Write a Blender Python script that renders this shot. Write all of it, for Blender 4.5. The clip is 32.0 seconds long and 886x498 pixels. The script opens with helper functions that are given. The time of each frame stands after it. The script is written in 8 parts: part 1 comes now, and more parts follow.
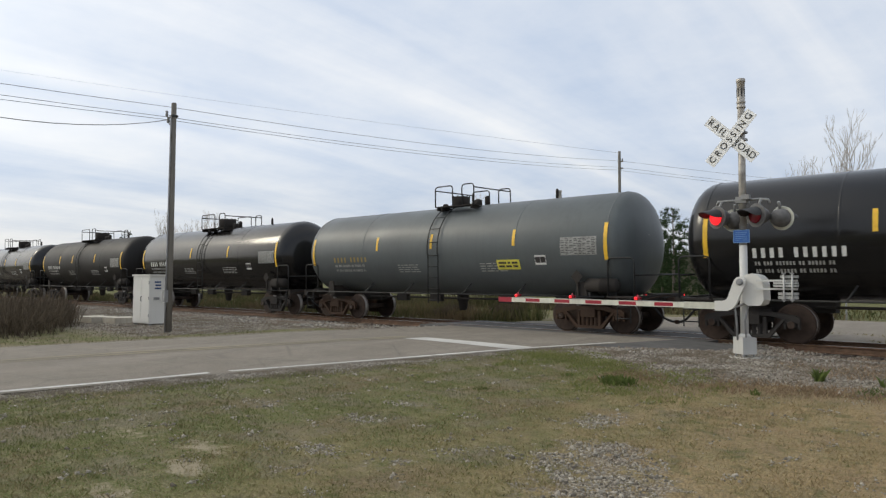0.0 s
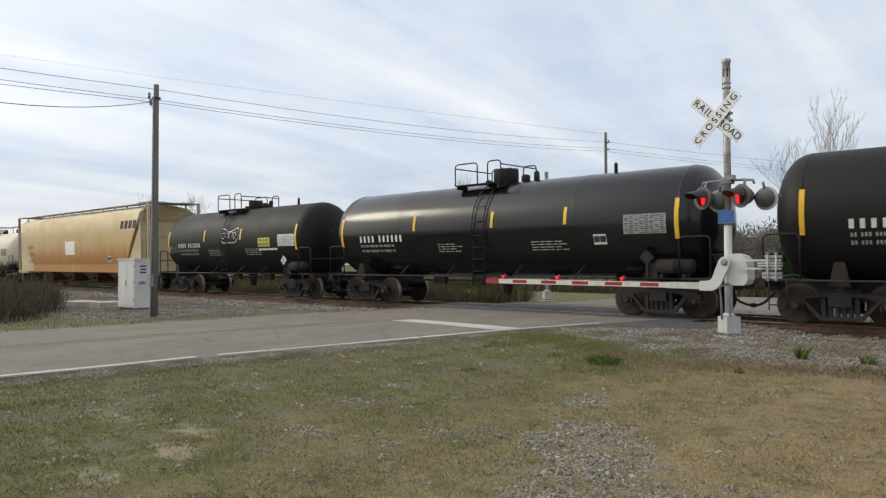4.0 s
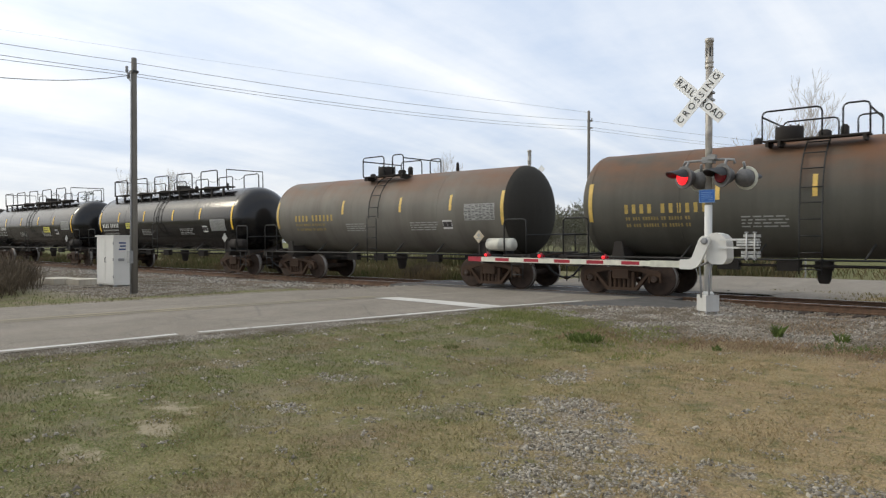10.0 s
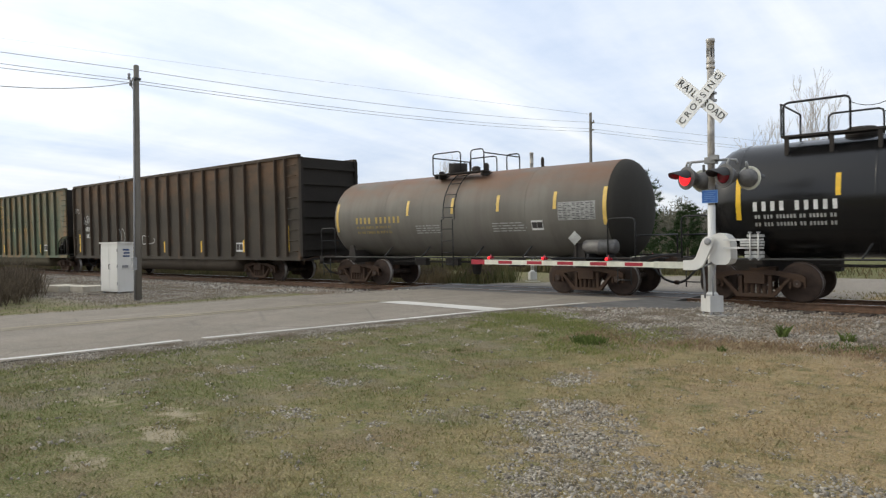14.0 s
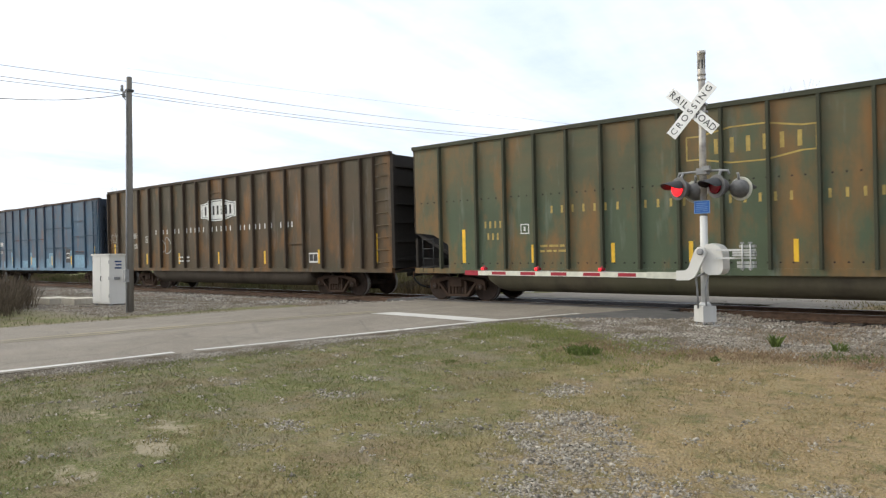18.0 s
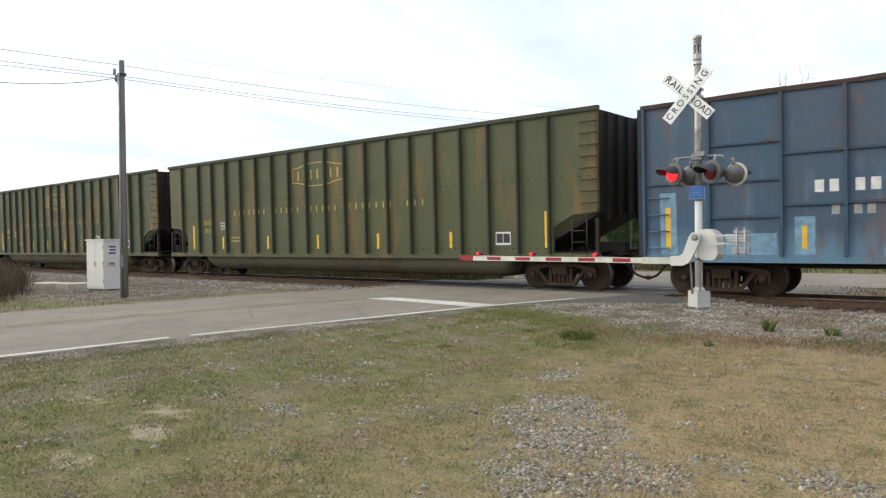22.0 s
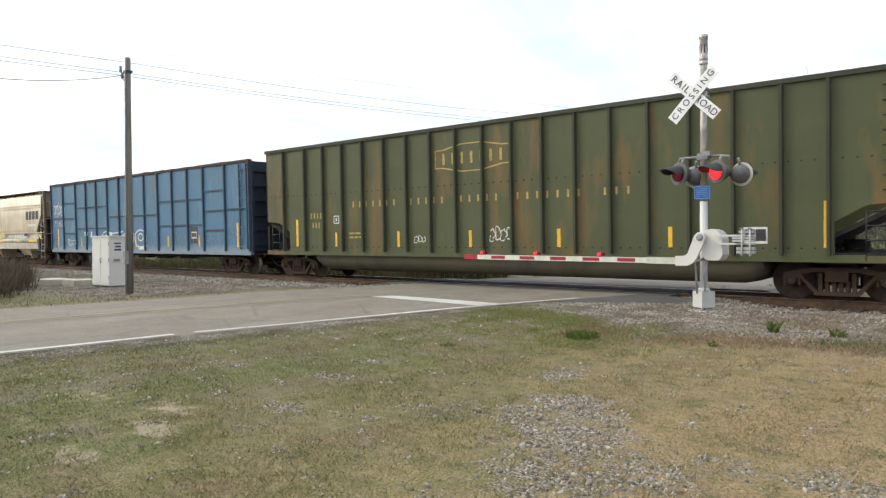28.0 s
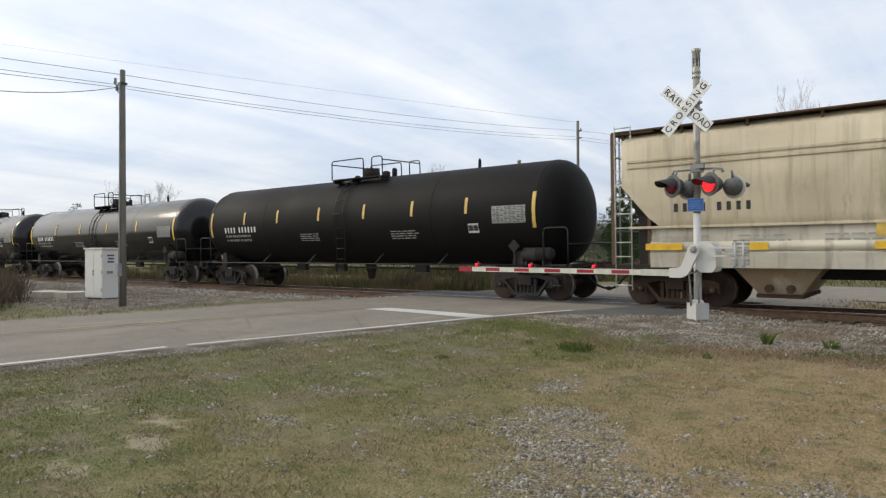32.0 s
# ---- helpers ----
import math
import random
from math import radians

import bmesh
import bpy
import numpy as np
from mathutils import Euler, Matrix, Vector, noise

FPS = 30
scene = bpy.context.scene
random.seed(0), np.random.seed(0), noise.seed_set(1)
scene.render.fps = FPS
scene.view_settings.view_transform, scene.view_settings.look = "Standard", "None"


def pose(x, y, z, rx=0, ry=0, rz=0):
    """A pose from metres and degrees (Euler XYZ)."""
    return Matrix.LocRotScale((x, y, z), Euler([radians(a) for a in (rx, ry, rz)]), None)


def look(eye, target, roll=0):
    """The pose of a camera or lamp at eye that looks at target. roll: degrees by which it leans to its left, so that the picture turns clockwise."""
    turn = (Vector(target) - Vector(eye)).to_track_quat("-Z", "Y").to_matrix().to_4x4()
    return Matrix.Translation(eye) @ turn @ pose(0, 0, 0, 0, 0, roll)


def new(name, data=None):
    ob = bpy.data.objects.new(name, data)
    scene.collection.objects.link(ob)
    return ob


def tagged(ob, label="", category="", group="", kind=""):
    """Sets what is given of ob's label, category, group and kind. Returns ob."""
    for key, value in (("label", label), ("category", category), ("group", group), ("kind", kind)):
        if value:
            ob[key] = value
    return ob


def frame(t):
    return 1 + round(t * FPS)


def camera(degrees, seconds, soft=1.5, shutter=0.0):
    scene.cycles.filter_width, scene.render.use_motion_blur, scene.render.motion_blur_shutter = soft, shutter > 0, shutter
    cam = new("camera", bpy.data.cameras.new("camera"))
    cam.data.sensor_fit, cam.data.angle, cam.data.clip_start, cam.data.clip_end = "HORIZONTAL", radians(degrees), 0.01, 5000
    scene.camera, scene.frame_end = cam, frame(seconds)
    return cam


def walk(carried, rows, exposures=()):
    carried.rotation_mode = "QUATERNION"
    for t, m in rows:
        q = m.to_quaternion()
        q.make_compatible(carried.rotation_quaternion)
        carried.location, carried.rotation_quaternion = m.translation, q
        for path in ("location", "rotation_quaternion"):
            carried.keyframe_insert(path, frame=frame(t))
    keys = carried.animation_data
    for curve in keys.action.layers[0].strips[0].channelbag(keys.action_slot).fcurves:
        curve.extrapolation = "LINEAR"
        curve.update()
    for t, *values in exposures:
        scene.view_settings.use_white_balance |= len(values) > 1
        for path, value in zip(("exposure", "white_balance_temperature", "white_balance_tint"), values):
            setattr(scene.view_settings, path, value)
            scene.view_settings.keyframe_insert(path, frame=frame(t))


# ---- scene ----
cam = camera(66.0, 32.0, soft=1.25, shutter=0.06)
EYE = 1.55
EXPOSURES = [(0, -0.2), (3.5, -0.16), (5.5, -0.13), (7, -0.15), (8.5, -0.18), (9.1, -0.17), (9.6, -0.05), (10, -0.01), (14.5, 0.115), (16.5, 0.28), (19, 0.33), (22, 0.345), (24, 0.405), (28, 0.45), (29.1, 0.45), (29.7, 0.34), (30.5, 0.13), (31.2, -0.01), (32, -0.05)]
walk(cam, [
    (0, pose(0, 0, EYE, 92.818, -0.306, 41.964)), (0.5, pose(0, 0, EYE, 92.717, -0.463, 42.178)),
    (1, pose(0, 0, EYE, 92.659, -0.614, 42.279)), (1.5, pose(0, 0, EYE, 92.595, -0.717, 42.282)),
    (2, pose(0, 0, EYE, 92.424, -0.774, 42.080)), (2.5, pose(0, 0, EYE, 92.150, -0.555, 41.619)),
    (3, pose(0, 0, EYE, 91.823, -0.259, 41.286)), (3.5, pose(0, 0, EYE, 91.529, -0.036, 41.023)),
    (5.5, pose(0, 0, EYE, 90.815, 0.125, 40.517)), (6, pose(0, 0, EYE, 90.576, 0.154, 40.135)),
    (6.5, pose(0, 0, EYE, 90.260, 0.315, 39.845)), (7, pose(0, 0, EYE, 90.036, 0.130, 39.568)),
    (7.5, pose(0, 0, EYE, 89.885, 0.124, 39.374)), (8, pose(0, 0, EYE, 89.762, 0.315, 39.241)),
    (8.5, pose(0, 0, EYE, 89.614, 0.151, 39.180)), (9, pose(0, 0, EYE, 89.510, 0.279, 39.225)),
    (9.5, pose(0, 0, EYE, 89.480, 0.009, 39.268)), (10, pose(0, 0, EYE, 89.459, -0.126, 39.438)),
    (10.5, pose(0, 0, EYE, 89.499, -0.070, 39.503)), (11, pose(0, 0, EYE, 89.511, -0.022, 39.446)),
    (11.5, pose(0, 0, EYE, 89.634, -0.030, 39.533)), (12, pose(0, 0, EYE, 89.756, -0.094, 39.582)),
    (12.5, pose(0, 0, EYE, 89.848, 0.077, 39.607)), (13, pose(0, 0, EYE, 89.889, 0.246, 39.568)),
    (13.5, pose(0, 0, EYE, 89.843, 0.354, 39.615)), (14, pose(0, 0, EYE, 89.742, 0.489, 39.693)),
    (14.5, pose(0, 0, EYE, 89.843, 0.433, 39.740)), (16.5, pose(0, 0, EYE, 90.827, 0.448, 39.323)),
    (17, pose(0, 0, EYE, 90.879, 0.382, 39.313)), (17.5, pose(0, 0, EYE, 90.825, 0.467, 39.213)),
    (18, pose(0, 0, EYE, 90.659, 0.631, 39.148)), (18.5, pose(0, 0, EYE, 90.446, 0.662, 39.203)),
    (19, pose(0, 0, EYE, 90.284, 0.537, 39.249)), (19.5, pose(0, 0, EYE, 90.103, 0.306, 39.232)),
    (20, pose(0, 0, EYE, 89.989, 0.442, 39.163)), (20.5, pose(0, 0, EYE, 89.842, 0.486, 39.027)),
    (21, pose(0, 0, EYE, 89.659, 0.528, 38.864)), (21.5, pose(0, 0, EYE, 89.523, 0.595, 38.840)),
    (22, pose(0, 0, EYE, 89.419, 0.613, 38.743)), (22.5, pose(0, 0, EYE, 89.295, 0.574, 38.696)),
    (23, pose(0, 0, EYE, 89.182, 0.675, 38.688)), (23.5, pose(0, 0, EYE, 89.071, 0.664, 38.738)),
    (24, pose(0, 0, EYE, 89.065, 0.626, 38.682)), (24.5, pose(0, 0, EYE, 89.068, 0.452, 38.743)),
    (25, pose(0, 0, EYE, 89.172, 0.410, 38.788)), (25.5, pose(0, 0, EYE, 89.198, 0.203, 38.876)),
    (27.5, pose(0, 0, EYE, 89.267, 0.297, 39.115)), (28, pose(0, 0, EYE, 89.303, 0.278, 39.109)),
    (28.5, pose(0, 0, EYE, 89.273, 0.192, 39.159)), (29, pose(0, 0, EYE, 89.202, 0.370, 39.258)),
    (29.5, pose(0, 0, EYE, 89.328, 0.151, 38.971)), (30, pose(0, 0, EYE, 89.565, 0.132, 38.571)),
    (30.5, pose(0, 0, EYE, 89.846, 0.484, 38.372)), (31, pose(0, 0, EYE, 90.108, 0.474, 38.418)),
    (31.5, pose(0, 0, EYE, 90.236, 0.383, 38.534)), (32, pose(0, 0, EYE, 90.315, 0.277, 38.648)),
], EXPOSURES)
RAIL = 0.2        # height of the rail heads
TRACK = 17.8      # the track's centre line, parallel to x
CANT = 1.2        # the track leans a little


def train_at(t):
    """How far the train has rolled at t seconds."""
    return 12.036 * (t + 0.000429 * (t - 16) ** 2 - 0.0000104 * (t - 16) ** 3)


# ---- sky, sun ----
SUN_FROM = Vector((-0.80, -0.42, 0.58)).normalized()
sun = new("sun", bpy.data.lights.new("sun", "SUN"))
sun.data.energy, sun.data.angle, sun.data.color = 0.9, radians(14), (1.0, 0.92, 0.74)
sun.matrix_world = look((0, 0, 60), Vector((0, 0, 60)) - SUN_FROM)

world = bpy.data.worlds.new("overcast_sky")
scene.world = world
world.use_nodes = True


def build_sky():
    nt = world.node_tree
    nt.nodes.clear()
    n, l = nt.nodes.new, nt.links.new
    out, bg = n("ShaderNodeOutputWorld"), n("ShaderNodeBackground")
    sky = n("ShaderNodeTexSky")
    sky.sky_type, sky.sun_disc = "NISHITA", False
    sky.sun_elevation = math.asin(SUN_FROM.z)
    sky.sun_rotation = math.atan2(SUN_FROM.x, SUN_FROM.y)
    sky.air_density, sky.dust_density, sky.ozone_density = 1.0, 2.0, 1.5
    co = n("ShaderNodeTexCoord")
    sep = n("ShaderNodeSeparateXYZ")
    l(co.outputs["Generated"], sep.inputs[0])
    # clouds lie on a high flat layer: direction divided by its height
    h = n("ShaderNodeMath")
    h.operation, h.inputs[1].default_value = "MAXIMUM", 0.0
    l(sep.outputs[2], h.inputs[0])
    h2 = n("ShaderNodeMath")
    h2.operation, h2.inputs[1].default_value = "ADD", 0.16
    l(h.outputs[0], h2.inputs[0])
    flat = n("ShaderNodeVectorMath")
    flat.operation = "DIVIDE"
    comb = n("ShaderNodeCombineXYZ")
    for i in range(3):
        l(h2.outputs[0], comb.inputs[i])
    l(co.outputs["Generated"], flat.inputs[0])
    l(comb.outputs[0], flat.inputs[1])
    turn = n("ShaderNodeMapping")
    turn.inputs["Rotation"].default_value = (0, 0, radians(-88))
    l(flat.outputs[0], turn.inputs["Vector"])
    mp = n("ShaderNodeMapping")
    mp.inputs["Scale"].default_value = (0.27, 1.9, 0.0)
    l(turn.outputs[0], mp.inputs["Vector"])
    n1 = n("ShaderNodeTexNoise")
    n1.inputs["Scale"].default_value, n1.inputs["Detail"].default_value, n1.inputs["Roughness"].default_value = 0.9, 6, 0.5
    n1.inputs["Distortion"].default_value = 0.5
    l(mp.outputs[0], n1.inputs["Vector"])
    rp = n("ShaderNodeValToRGB")
    rp.color_ramp.elements[0].position, rp.color_ramp.elements[1].position = 0.35, 0.63
    rp.color_ramp.elements[0].color, rp.color_ramp.elements[1].color = (0, 0, 0, 1), (1, 1, 1, 1)
    # finer fleece across the bands
    n2 = n("ShaderNodeTexNoise")
    n2.inputs["Scale"].default_value, n2.inputs["Detail"].default_value, n2.inputs["Roughness"].default_value = 2.2, 7, 0.62
    l(flat.outputs[0], n2.inputs["Vector"])
    both = n("ShaderNodeMix")
    both.inputs[0].default_value = 0.26
    l(n1.outputs[0], both.inputs[2])
    l(n2.outputs[0], both.inputs[3])
    l(both.outputs[0], rp.inputs[0])
    thin = n("ShaderNodeMix")
    thin.data_type = "RGBA"
    thin.inputs[6].default_value, thin.inputs[7].default_value = (5.9, 7.0, 8.8, 1), (10.3, 10.45, 10.6, 1)
    l(rp.outputs[0], thin.inputs[0])
    mix = n("ShaderNodeMix")
    mix.data_type = "RGBA"
    mix.inputs[0].default_value = 0.86
    l(sky.outputs[0], mix.inputs[6])
    l(thin.outputs[2], mix.inputs[7])
    # thin cloud is brighter towards the veiled sun
    dot = n("ShaderNodeVectorMath")
    dot.operation = "DOT_PRODUCT"
    dot.inputs[1].default_value = SUN_FROM
    l(co.outputs["Generated"], dot.inputs[0])

    def calc(op, a, b):
        m = n("ShaderNodeMath")
        m.operation = op
        for sock, v in zip(m.inputs, (a, b)):
            if isinstance(v, (int, float)):
                sock.default_value = v
            else:
                l(v, sock)
        return m.outputs[0]
    glow = calc("MULTIPLY", calc("POWER", calc("MAXIMUM", dot.outputs["Value"], 0.0), 9.0), 1.7)
    gain = calc("ADD", calc("MULTIPLY", dot.outputs["Value"], 0.06), 0.995)
    # haze greys the lowest sky
    gain = calc("MULTIPLY", gain, calc("MINIMUM", calc("ADD", calc("MULTIPLY", h.outputs[0], 0.9), 0.82), 1.0))
    lit = n("ShaderNodeVectorMath")
    lit.operation = "SCALE"
    l(mix.outputs[2], lit.inputs[0])
    l(gain, lit.inputs["Scale"])
    veil = n("ShaderNodeVectorMath")
    veil.operation = "SCALE"
    veil.inputs[0].default_value = (10.0, 9.2, 7.4)
    l(glow, veil.inputs["Scale"])
    whole = n("ShaderNodeVectorMath")
    l(lit.outputs[0], whole.inputs[0])
    l(veil.outputs[0], whole.inputs[1])
    bg.inputs["Strength"].default_value = 0.11
    l(whole.outputs[0], bg.inputs["Color"])
    l(bg.outputs[0], out.inputs["Surface"])


build_sky()


# ---- materials ----
def mat(name, rough=0.6, metal=0.0, spec=0.5):
    m = bpy.data.materials.new(name)
    m.use_nodes = True
    b = m.node_tree.nodes["Principled BSDF"]
    b.inputs["Roughness"].default_value, b.inputs["Metallic"].default_value = rough, metal
    b.inputs["Specular IOR Level"].default_value = spec
    return m, m.node_tree, b


def noise_node(nt, scale, detail=5, stretch=(1, 1, 1), rough=0.55, coords="Object"):
    co = nt.nodes.new("ShaderNodeTexCoord")
    mp = nt.nodes.new("ShaderNodeMapping")
    mp.inputs["Scale"].default_value = stretch
    t = nt.nodes.new("ShaderNodeTexNoise")
    t.inputs["Scale"].default_value, t.inputs["Detail"].default_value, t.inputs["Roughness"].default_value = scale, detail, rough
    nt.links.new(co.outputs[coords], mp.inputs["Vector"])
    nt.links.new(mp.outputs[0], t.inputs["Vector"])
    return t.outputs[0]


def ramp(nt, fac, lo, hi, a=(0, 0, 0, 1), b=(1, 1, 1, 1)):
    r = nt.nodes.new("ShaderNodeValToRGB")
    e = r.color_ramp.elements
    e[0].position, e[1].position, e[0].color, e[1].color = lo, hi, a, b
    nt.links.new(fac, r.inputs[0])
    return r.outputs[0]


def rgb(c):
    return (c[0], c[1], c[2], 1)


def mixed(nt, fac, a, b, blend="MIX"):
    m = nt.nodes.new("ShaderNodeMix")
    m.data_type, m.blend_type = "RGBA", blend
    for sock, v in ((m.inputs[0], fac), (m.inputs[6], a), (m.inputs[7], b)):
        if isinstance(v, (int, float)):
            sock.default_value = v
        elif isinstance(v, tuple):
            sock.default_value = rgb(v)
        else:
            nt.links.new(v, sock)
    return m.outputs[2]


def bumped(nt, b, height, strength=0.2, distance=0.01):
    bp = nt.nodes.new("ShaderNodeBump")
    bp.inputs["Strength"].default_value, bp.inputs["Distance"].default_value = strength, distance
    nt.links.new(height, bp.inputs["Height"])
    nt.links.new(bp.outputs[0], b.inputs["Normal"])


def times(nt, a, k):
    m = nt.nodes.new("ShaderNodeMath")
    m.operation, m.inputs[1].default_value = "MULTIPLY", k
    nt.links.new(a, m.inputs[0])
    return m.outputs[0]


def height_mask(nt, lo, hi):
    """0 below lo, 1 above hi, along the object's own z."""
    co = nt.nodes.new("ShaderNodeTexCoord")
    s = nt.nodes.new("ShaderNodeSeparateXYZ")
    nt.links.new(co.outputs["Object"], s.inputs[0])
    r = nt.nodes.new("ShaderNodeMapRange")
    r.inputs[1].default_value, r.inputs[2].default_value = lo, hi
    nt.links.new(s.outputs[2], r.inputs[0])
    return r.outputs[0]


def paint(name, col, dirt=(0.05, 0.045, 0.04), amount=0.5, rough=0.45, rust=None, rust_at=(0.58, 0.68), top=None, wear=0.02, spec=0.3, streak=0.5, low=None, tall=0.55, bands=0.0, specks=None):
    """Painted steel: broad stains, run-down streaks, rust patches, uneven gloss."""
    m, nt, b = mat(name, rough, spec=spec)
    big = noise_node(nt, 0.7, 6, (0.6, 0.6, 1.0))
    runs = noise_node(nt, 1.0, 4, (7, 7, 0.45))
    fine = noise_node(nt, 14, 5)
    c = mixed(nt, times(nt, ramp(nt, big, 0.35, 0.75), amount), col, dirt)
    c = mixed(nt, times(nt, ramp(nt, runs, 0.5, 0.8), amount * streak), c, dirt)
    if bands:
        c = mixed(nt, times(nt, ramp(nt, noise_node(nt, 0.8, 4, (1.0, 0.0, 0.06), 0.6), 0.45, 0.68), bands), c, dirt)
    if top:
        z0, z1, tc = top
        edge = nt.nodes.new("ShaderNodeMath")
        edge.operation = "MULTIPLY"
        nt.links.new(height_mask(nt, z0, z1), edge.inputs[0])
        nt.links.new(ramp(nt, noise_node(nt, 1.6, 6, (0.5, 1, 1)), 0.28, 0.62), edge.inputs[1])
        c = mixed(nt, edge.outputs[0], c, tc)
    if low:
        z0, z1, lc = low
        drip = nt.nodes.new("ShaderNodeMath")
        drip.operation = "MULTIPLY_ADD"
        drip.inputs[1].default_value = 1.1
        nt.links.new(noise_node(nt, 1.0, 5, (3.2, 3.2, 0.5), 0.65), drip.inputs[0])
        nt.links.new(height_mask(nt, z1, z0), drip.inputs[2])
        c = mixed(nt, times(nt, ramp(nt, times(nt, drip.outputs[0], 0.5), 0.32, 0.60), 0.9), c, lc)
    if rust:
        c = mixed(nt, ramp(nt, noise_node(nt, 0.9, 7, (1, 1, tall), 0.62), *rust_at), c, rust)
    if specks:
        c = mixed(nt, times(nt, ramp(nt, noise_node(nt, 3.2, 7, (1, 1, 0.3), 0.7), 0.58, 0.72), 0.5), c, specks)
        c = mixed(nt, times(nt, ramp(nt, noise_node(nt, 2.3, 6, (1.3, 1, 0.22), 0.6), 0.58, 0.74), 0.5), c, tuple(0.12 + 0.9 * v for v in col))
    c = mixed(nt, times(nt, fine, wear), c, (0.5, 0.5, 0.5))
    nt.links.new(c, b.inputs["Base Color"])
    r = nt.nodes.new("ShaderNodeMapRange")
    r.inputs[3].default_value, r.inputs[4].default_value = max(0.05, rough - 0.12), min(1, rough + 0.2)
    nt.links.new(big, r.inputs[0])
    nt.links.new(r.outputs[0], b.inputs["Roughness"])
    bumped(nt, b, noise_node(nt, 1.1, 3), 0.25, 0.02)
    return m


def plain(name, col, rough=0.6, metal=0.0, vary=0.25, scale=6, bump=0.15):
    m, nt, b = mat(name, rough, metal)
    dark = tuple(x * (1 - vary) for x in col)
    light = tuple(min(1, x * (1 + vary)) for x in col)
    c = mixed(nt, ramp(nt, noise_node(nt, scale, 6), 0.3, 0.7), dark, light)
    nt.links.new(c, b.inputs["Base Color"])
    bumped(nt, b, noise_node(nt, scale * 6, 4), bump, 0.004)
    return m


def glowing(name, col, strength):
    m, _, b = mat(name, 0.3)
    b.inputs["Base Color"].default_value = (0.1, 0.002, 0.003, 1)
    b.inputs["Emission Color"].default_value = rgb(col)
    b.inputs["Emission Strength"].default_value = strength
    return m


M_WHITE = paint("white_enamel", (0.68, 0.665, 0.62), (0.35, 0.33, 0.29), 0.3, 0.4)
M_SIGNWHITE = plain("sign_white", (0.82, 0.82, 0.80), 0.45, 0, 0.06, 9)
M_LETTER = plain("black_lettering", (0.02, 0.02, 0.02), 0.5)
M_MAST = plain("galvanised_mast", (0.36, 0.335, 0.30), 0.45, 0.35, 0.4, 5)
M_MASTPAINT = paint("mast_aluminium_paint", (0.62, 0.62, 0.60), (0.3, 0.28, 0.25), 0.4, 0.45)
M_BLACKMETAL = plain("black_metal", (0.022, 0.022, 0.022), 0.55)
M_GREYMETAL = plain("grey_cast_metal", (0.26, 0.26, 0.26), 0.5, 0.2)
M_LAMPGREY = plain("dull_silver_lamp_paint", (0.25, 0.25, 0.245), 0.5, 0.1, 0.2, 9)
M_LAMPDARK = plain("weathered_dark_lamp_paint", (0.115, 0.11, 0.105), 0.55, 0.1, 0.35, 9)
M_ARMWHITE = plain("weathered_arm_white", (0.64, 0.63, 0.53), 0.5, 0, 0.12, 7)
M_OLDWHITE = plain("yellowed_white_paint", (0.56, 0.55, 0.46), 0.5, 0, 0.15, 7)
M_RED = plain("red_reflective_tape", (0.33, 0.014, 0.03), 0.45, 0, 0.2, 8)
M_BLUESIGN = plain("blue_sign", (0.02, 0.12, 0.42), 0.4, 0, 0.15)
M_LENS = plain("dark_red_lens", (0.17, 0.006, 0.014), 0.2, 0, 0.15)
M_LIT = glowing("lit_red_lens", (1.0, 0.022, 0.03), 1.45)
M_TIPLIT = glowing("lit_tip_lamp", (1.0, 0.015, 0.025), 1.6)
M_CONCRETE = plain("concrete", (0.46, 0.435, 0.385), 0.9, 0, 0.2, 4, 0.4)
M_SLAB = paint("stained_old_concrete", (0.52, 0.485, 0.41), (0.19, 0.16, 0.12), 0.8, 0.9)
M_WOODPOLE = paint("weathered_pole_wood", (0.205, 0.19, 0.165), (0.08, 0.07, 0.06), 0.6, 0.9)
M_TIE = paint("creosoted_wood", (0.09, 0.07, 0.055), (0.04, 0.03, 0.03), 0.6, 0.9)
M_RAIL = plain("rusty_rail_steel", (0.13, 0.075, 0.045), 0.75, 0.2, 0.35, 8)
M_RAILTOP = plain("worn_rail_head", (0.35, 0.33, 0.31), 0.35, 0.8, 0.15)
M_TRUCK = paint("rusty_cast_steel", (0.070, 0.040, 0.024), (0.022, 0.017, 0.015), 0.8, 0.9, (0.14, 0.075, 0.042), (0.55, 0.7), spec=0.2)
M_WHEEL = plain("brown_wheel_steel", (0.045, 0.028, 0.020), 0.9, 0.0, 0.4, 5)
M_TREAD = plain("bright_wheel_tread", (0.24, 0.22, 0.20), 0.45, 0.7)
M_UNDER = paint("grimy_underframe", (0.024, 0.021, 0.019), (0.05, 0.04, 0.032), 0.5, 0.85, spec=0.25)
M_GRAB = plain("black_handrail", (0.012, 0.012, 0.012), 0.65)
M_YELLOW = plain("yellow_reflective_strip", (0.78, 0.47, 0.03), 0.4, 0, 0.15, 5)
M_YELLOWPANEL = plain("yellow_placard", (0.66, 0.60, 0.09), 0.5, 0, 0.12, 6)
M_STENCIL = plain("white_stencil", (0.66, 0.66, 0.63), 0.6, 0, 0.15)
M_STENCILGREY = plain("faded_stencil", (0.34, 0.34, 0.32), 0.7, 0, 0.2)
M_STENCILFAINT = plain("nearly_worn_off_stencil", (0.15, 0.22, 0.27), 0.7, 0, 0.3)
M_STENCILYEL = plain("yellow_stencil", (0.40, 0.285, 0.075), 0.6, 0, 0.25)
M_STENCILBLACK = plain("black_stencil", (0.035, 0.03, 0.03), 0.6)
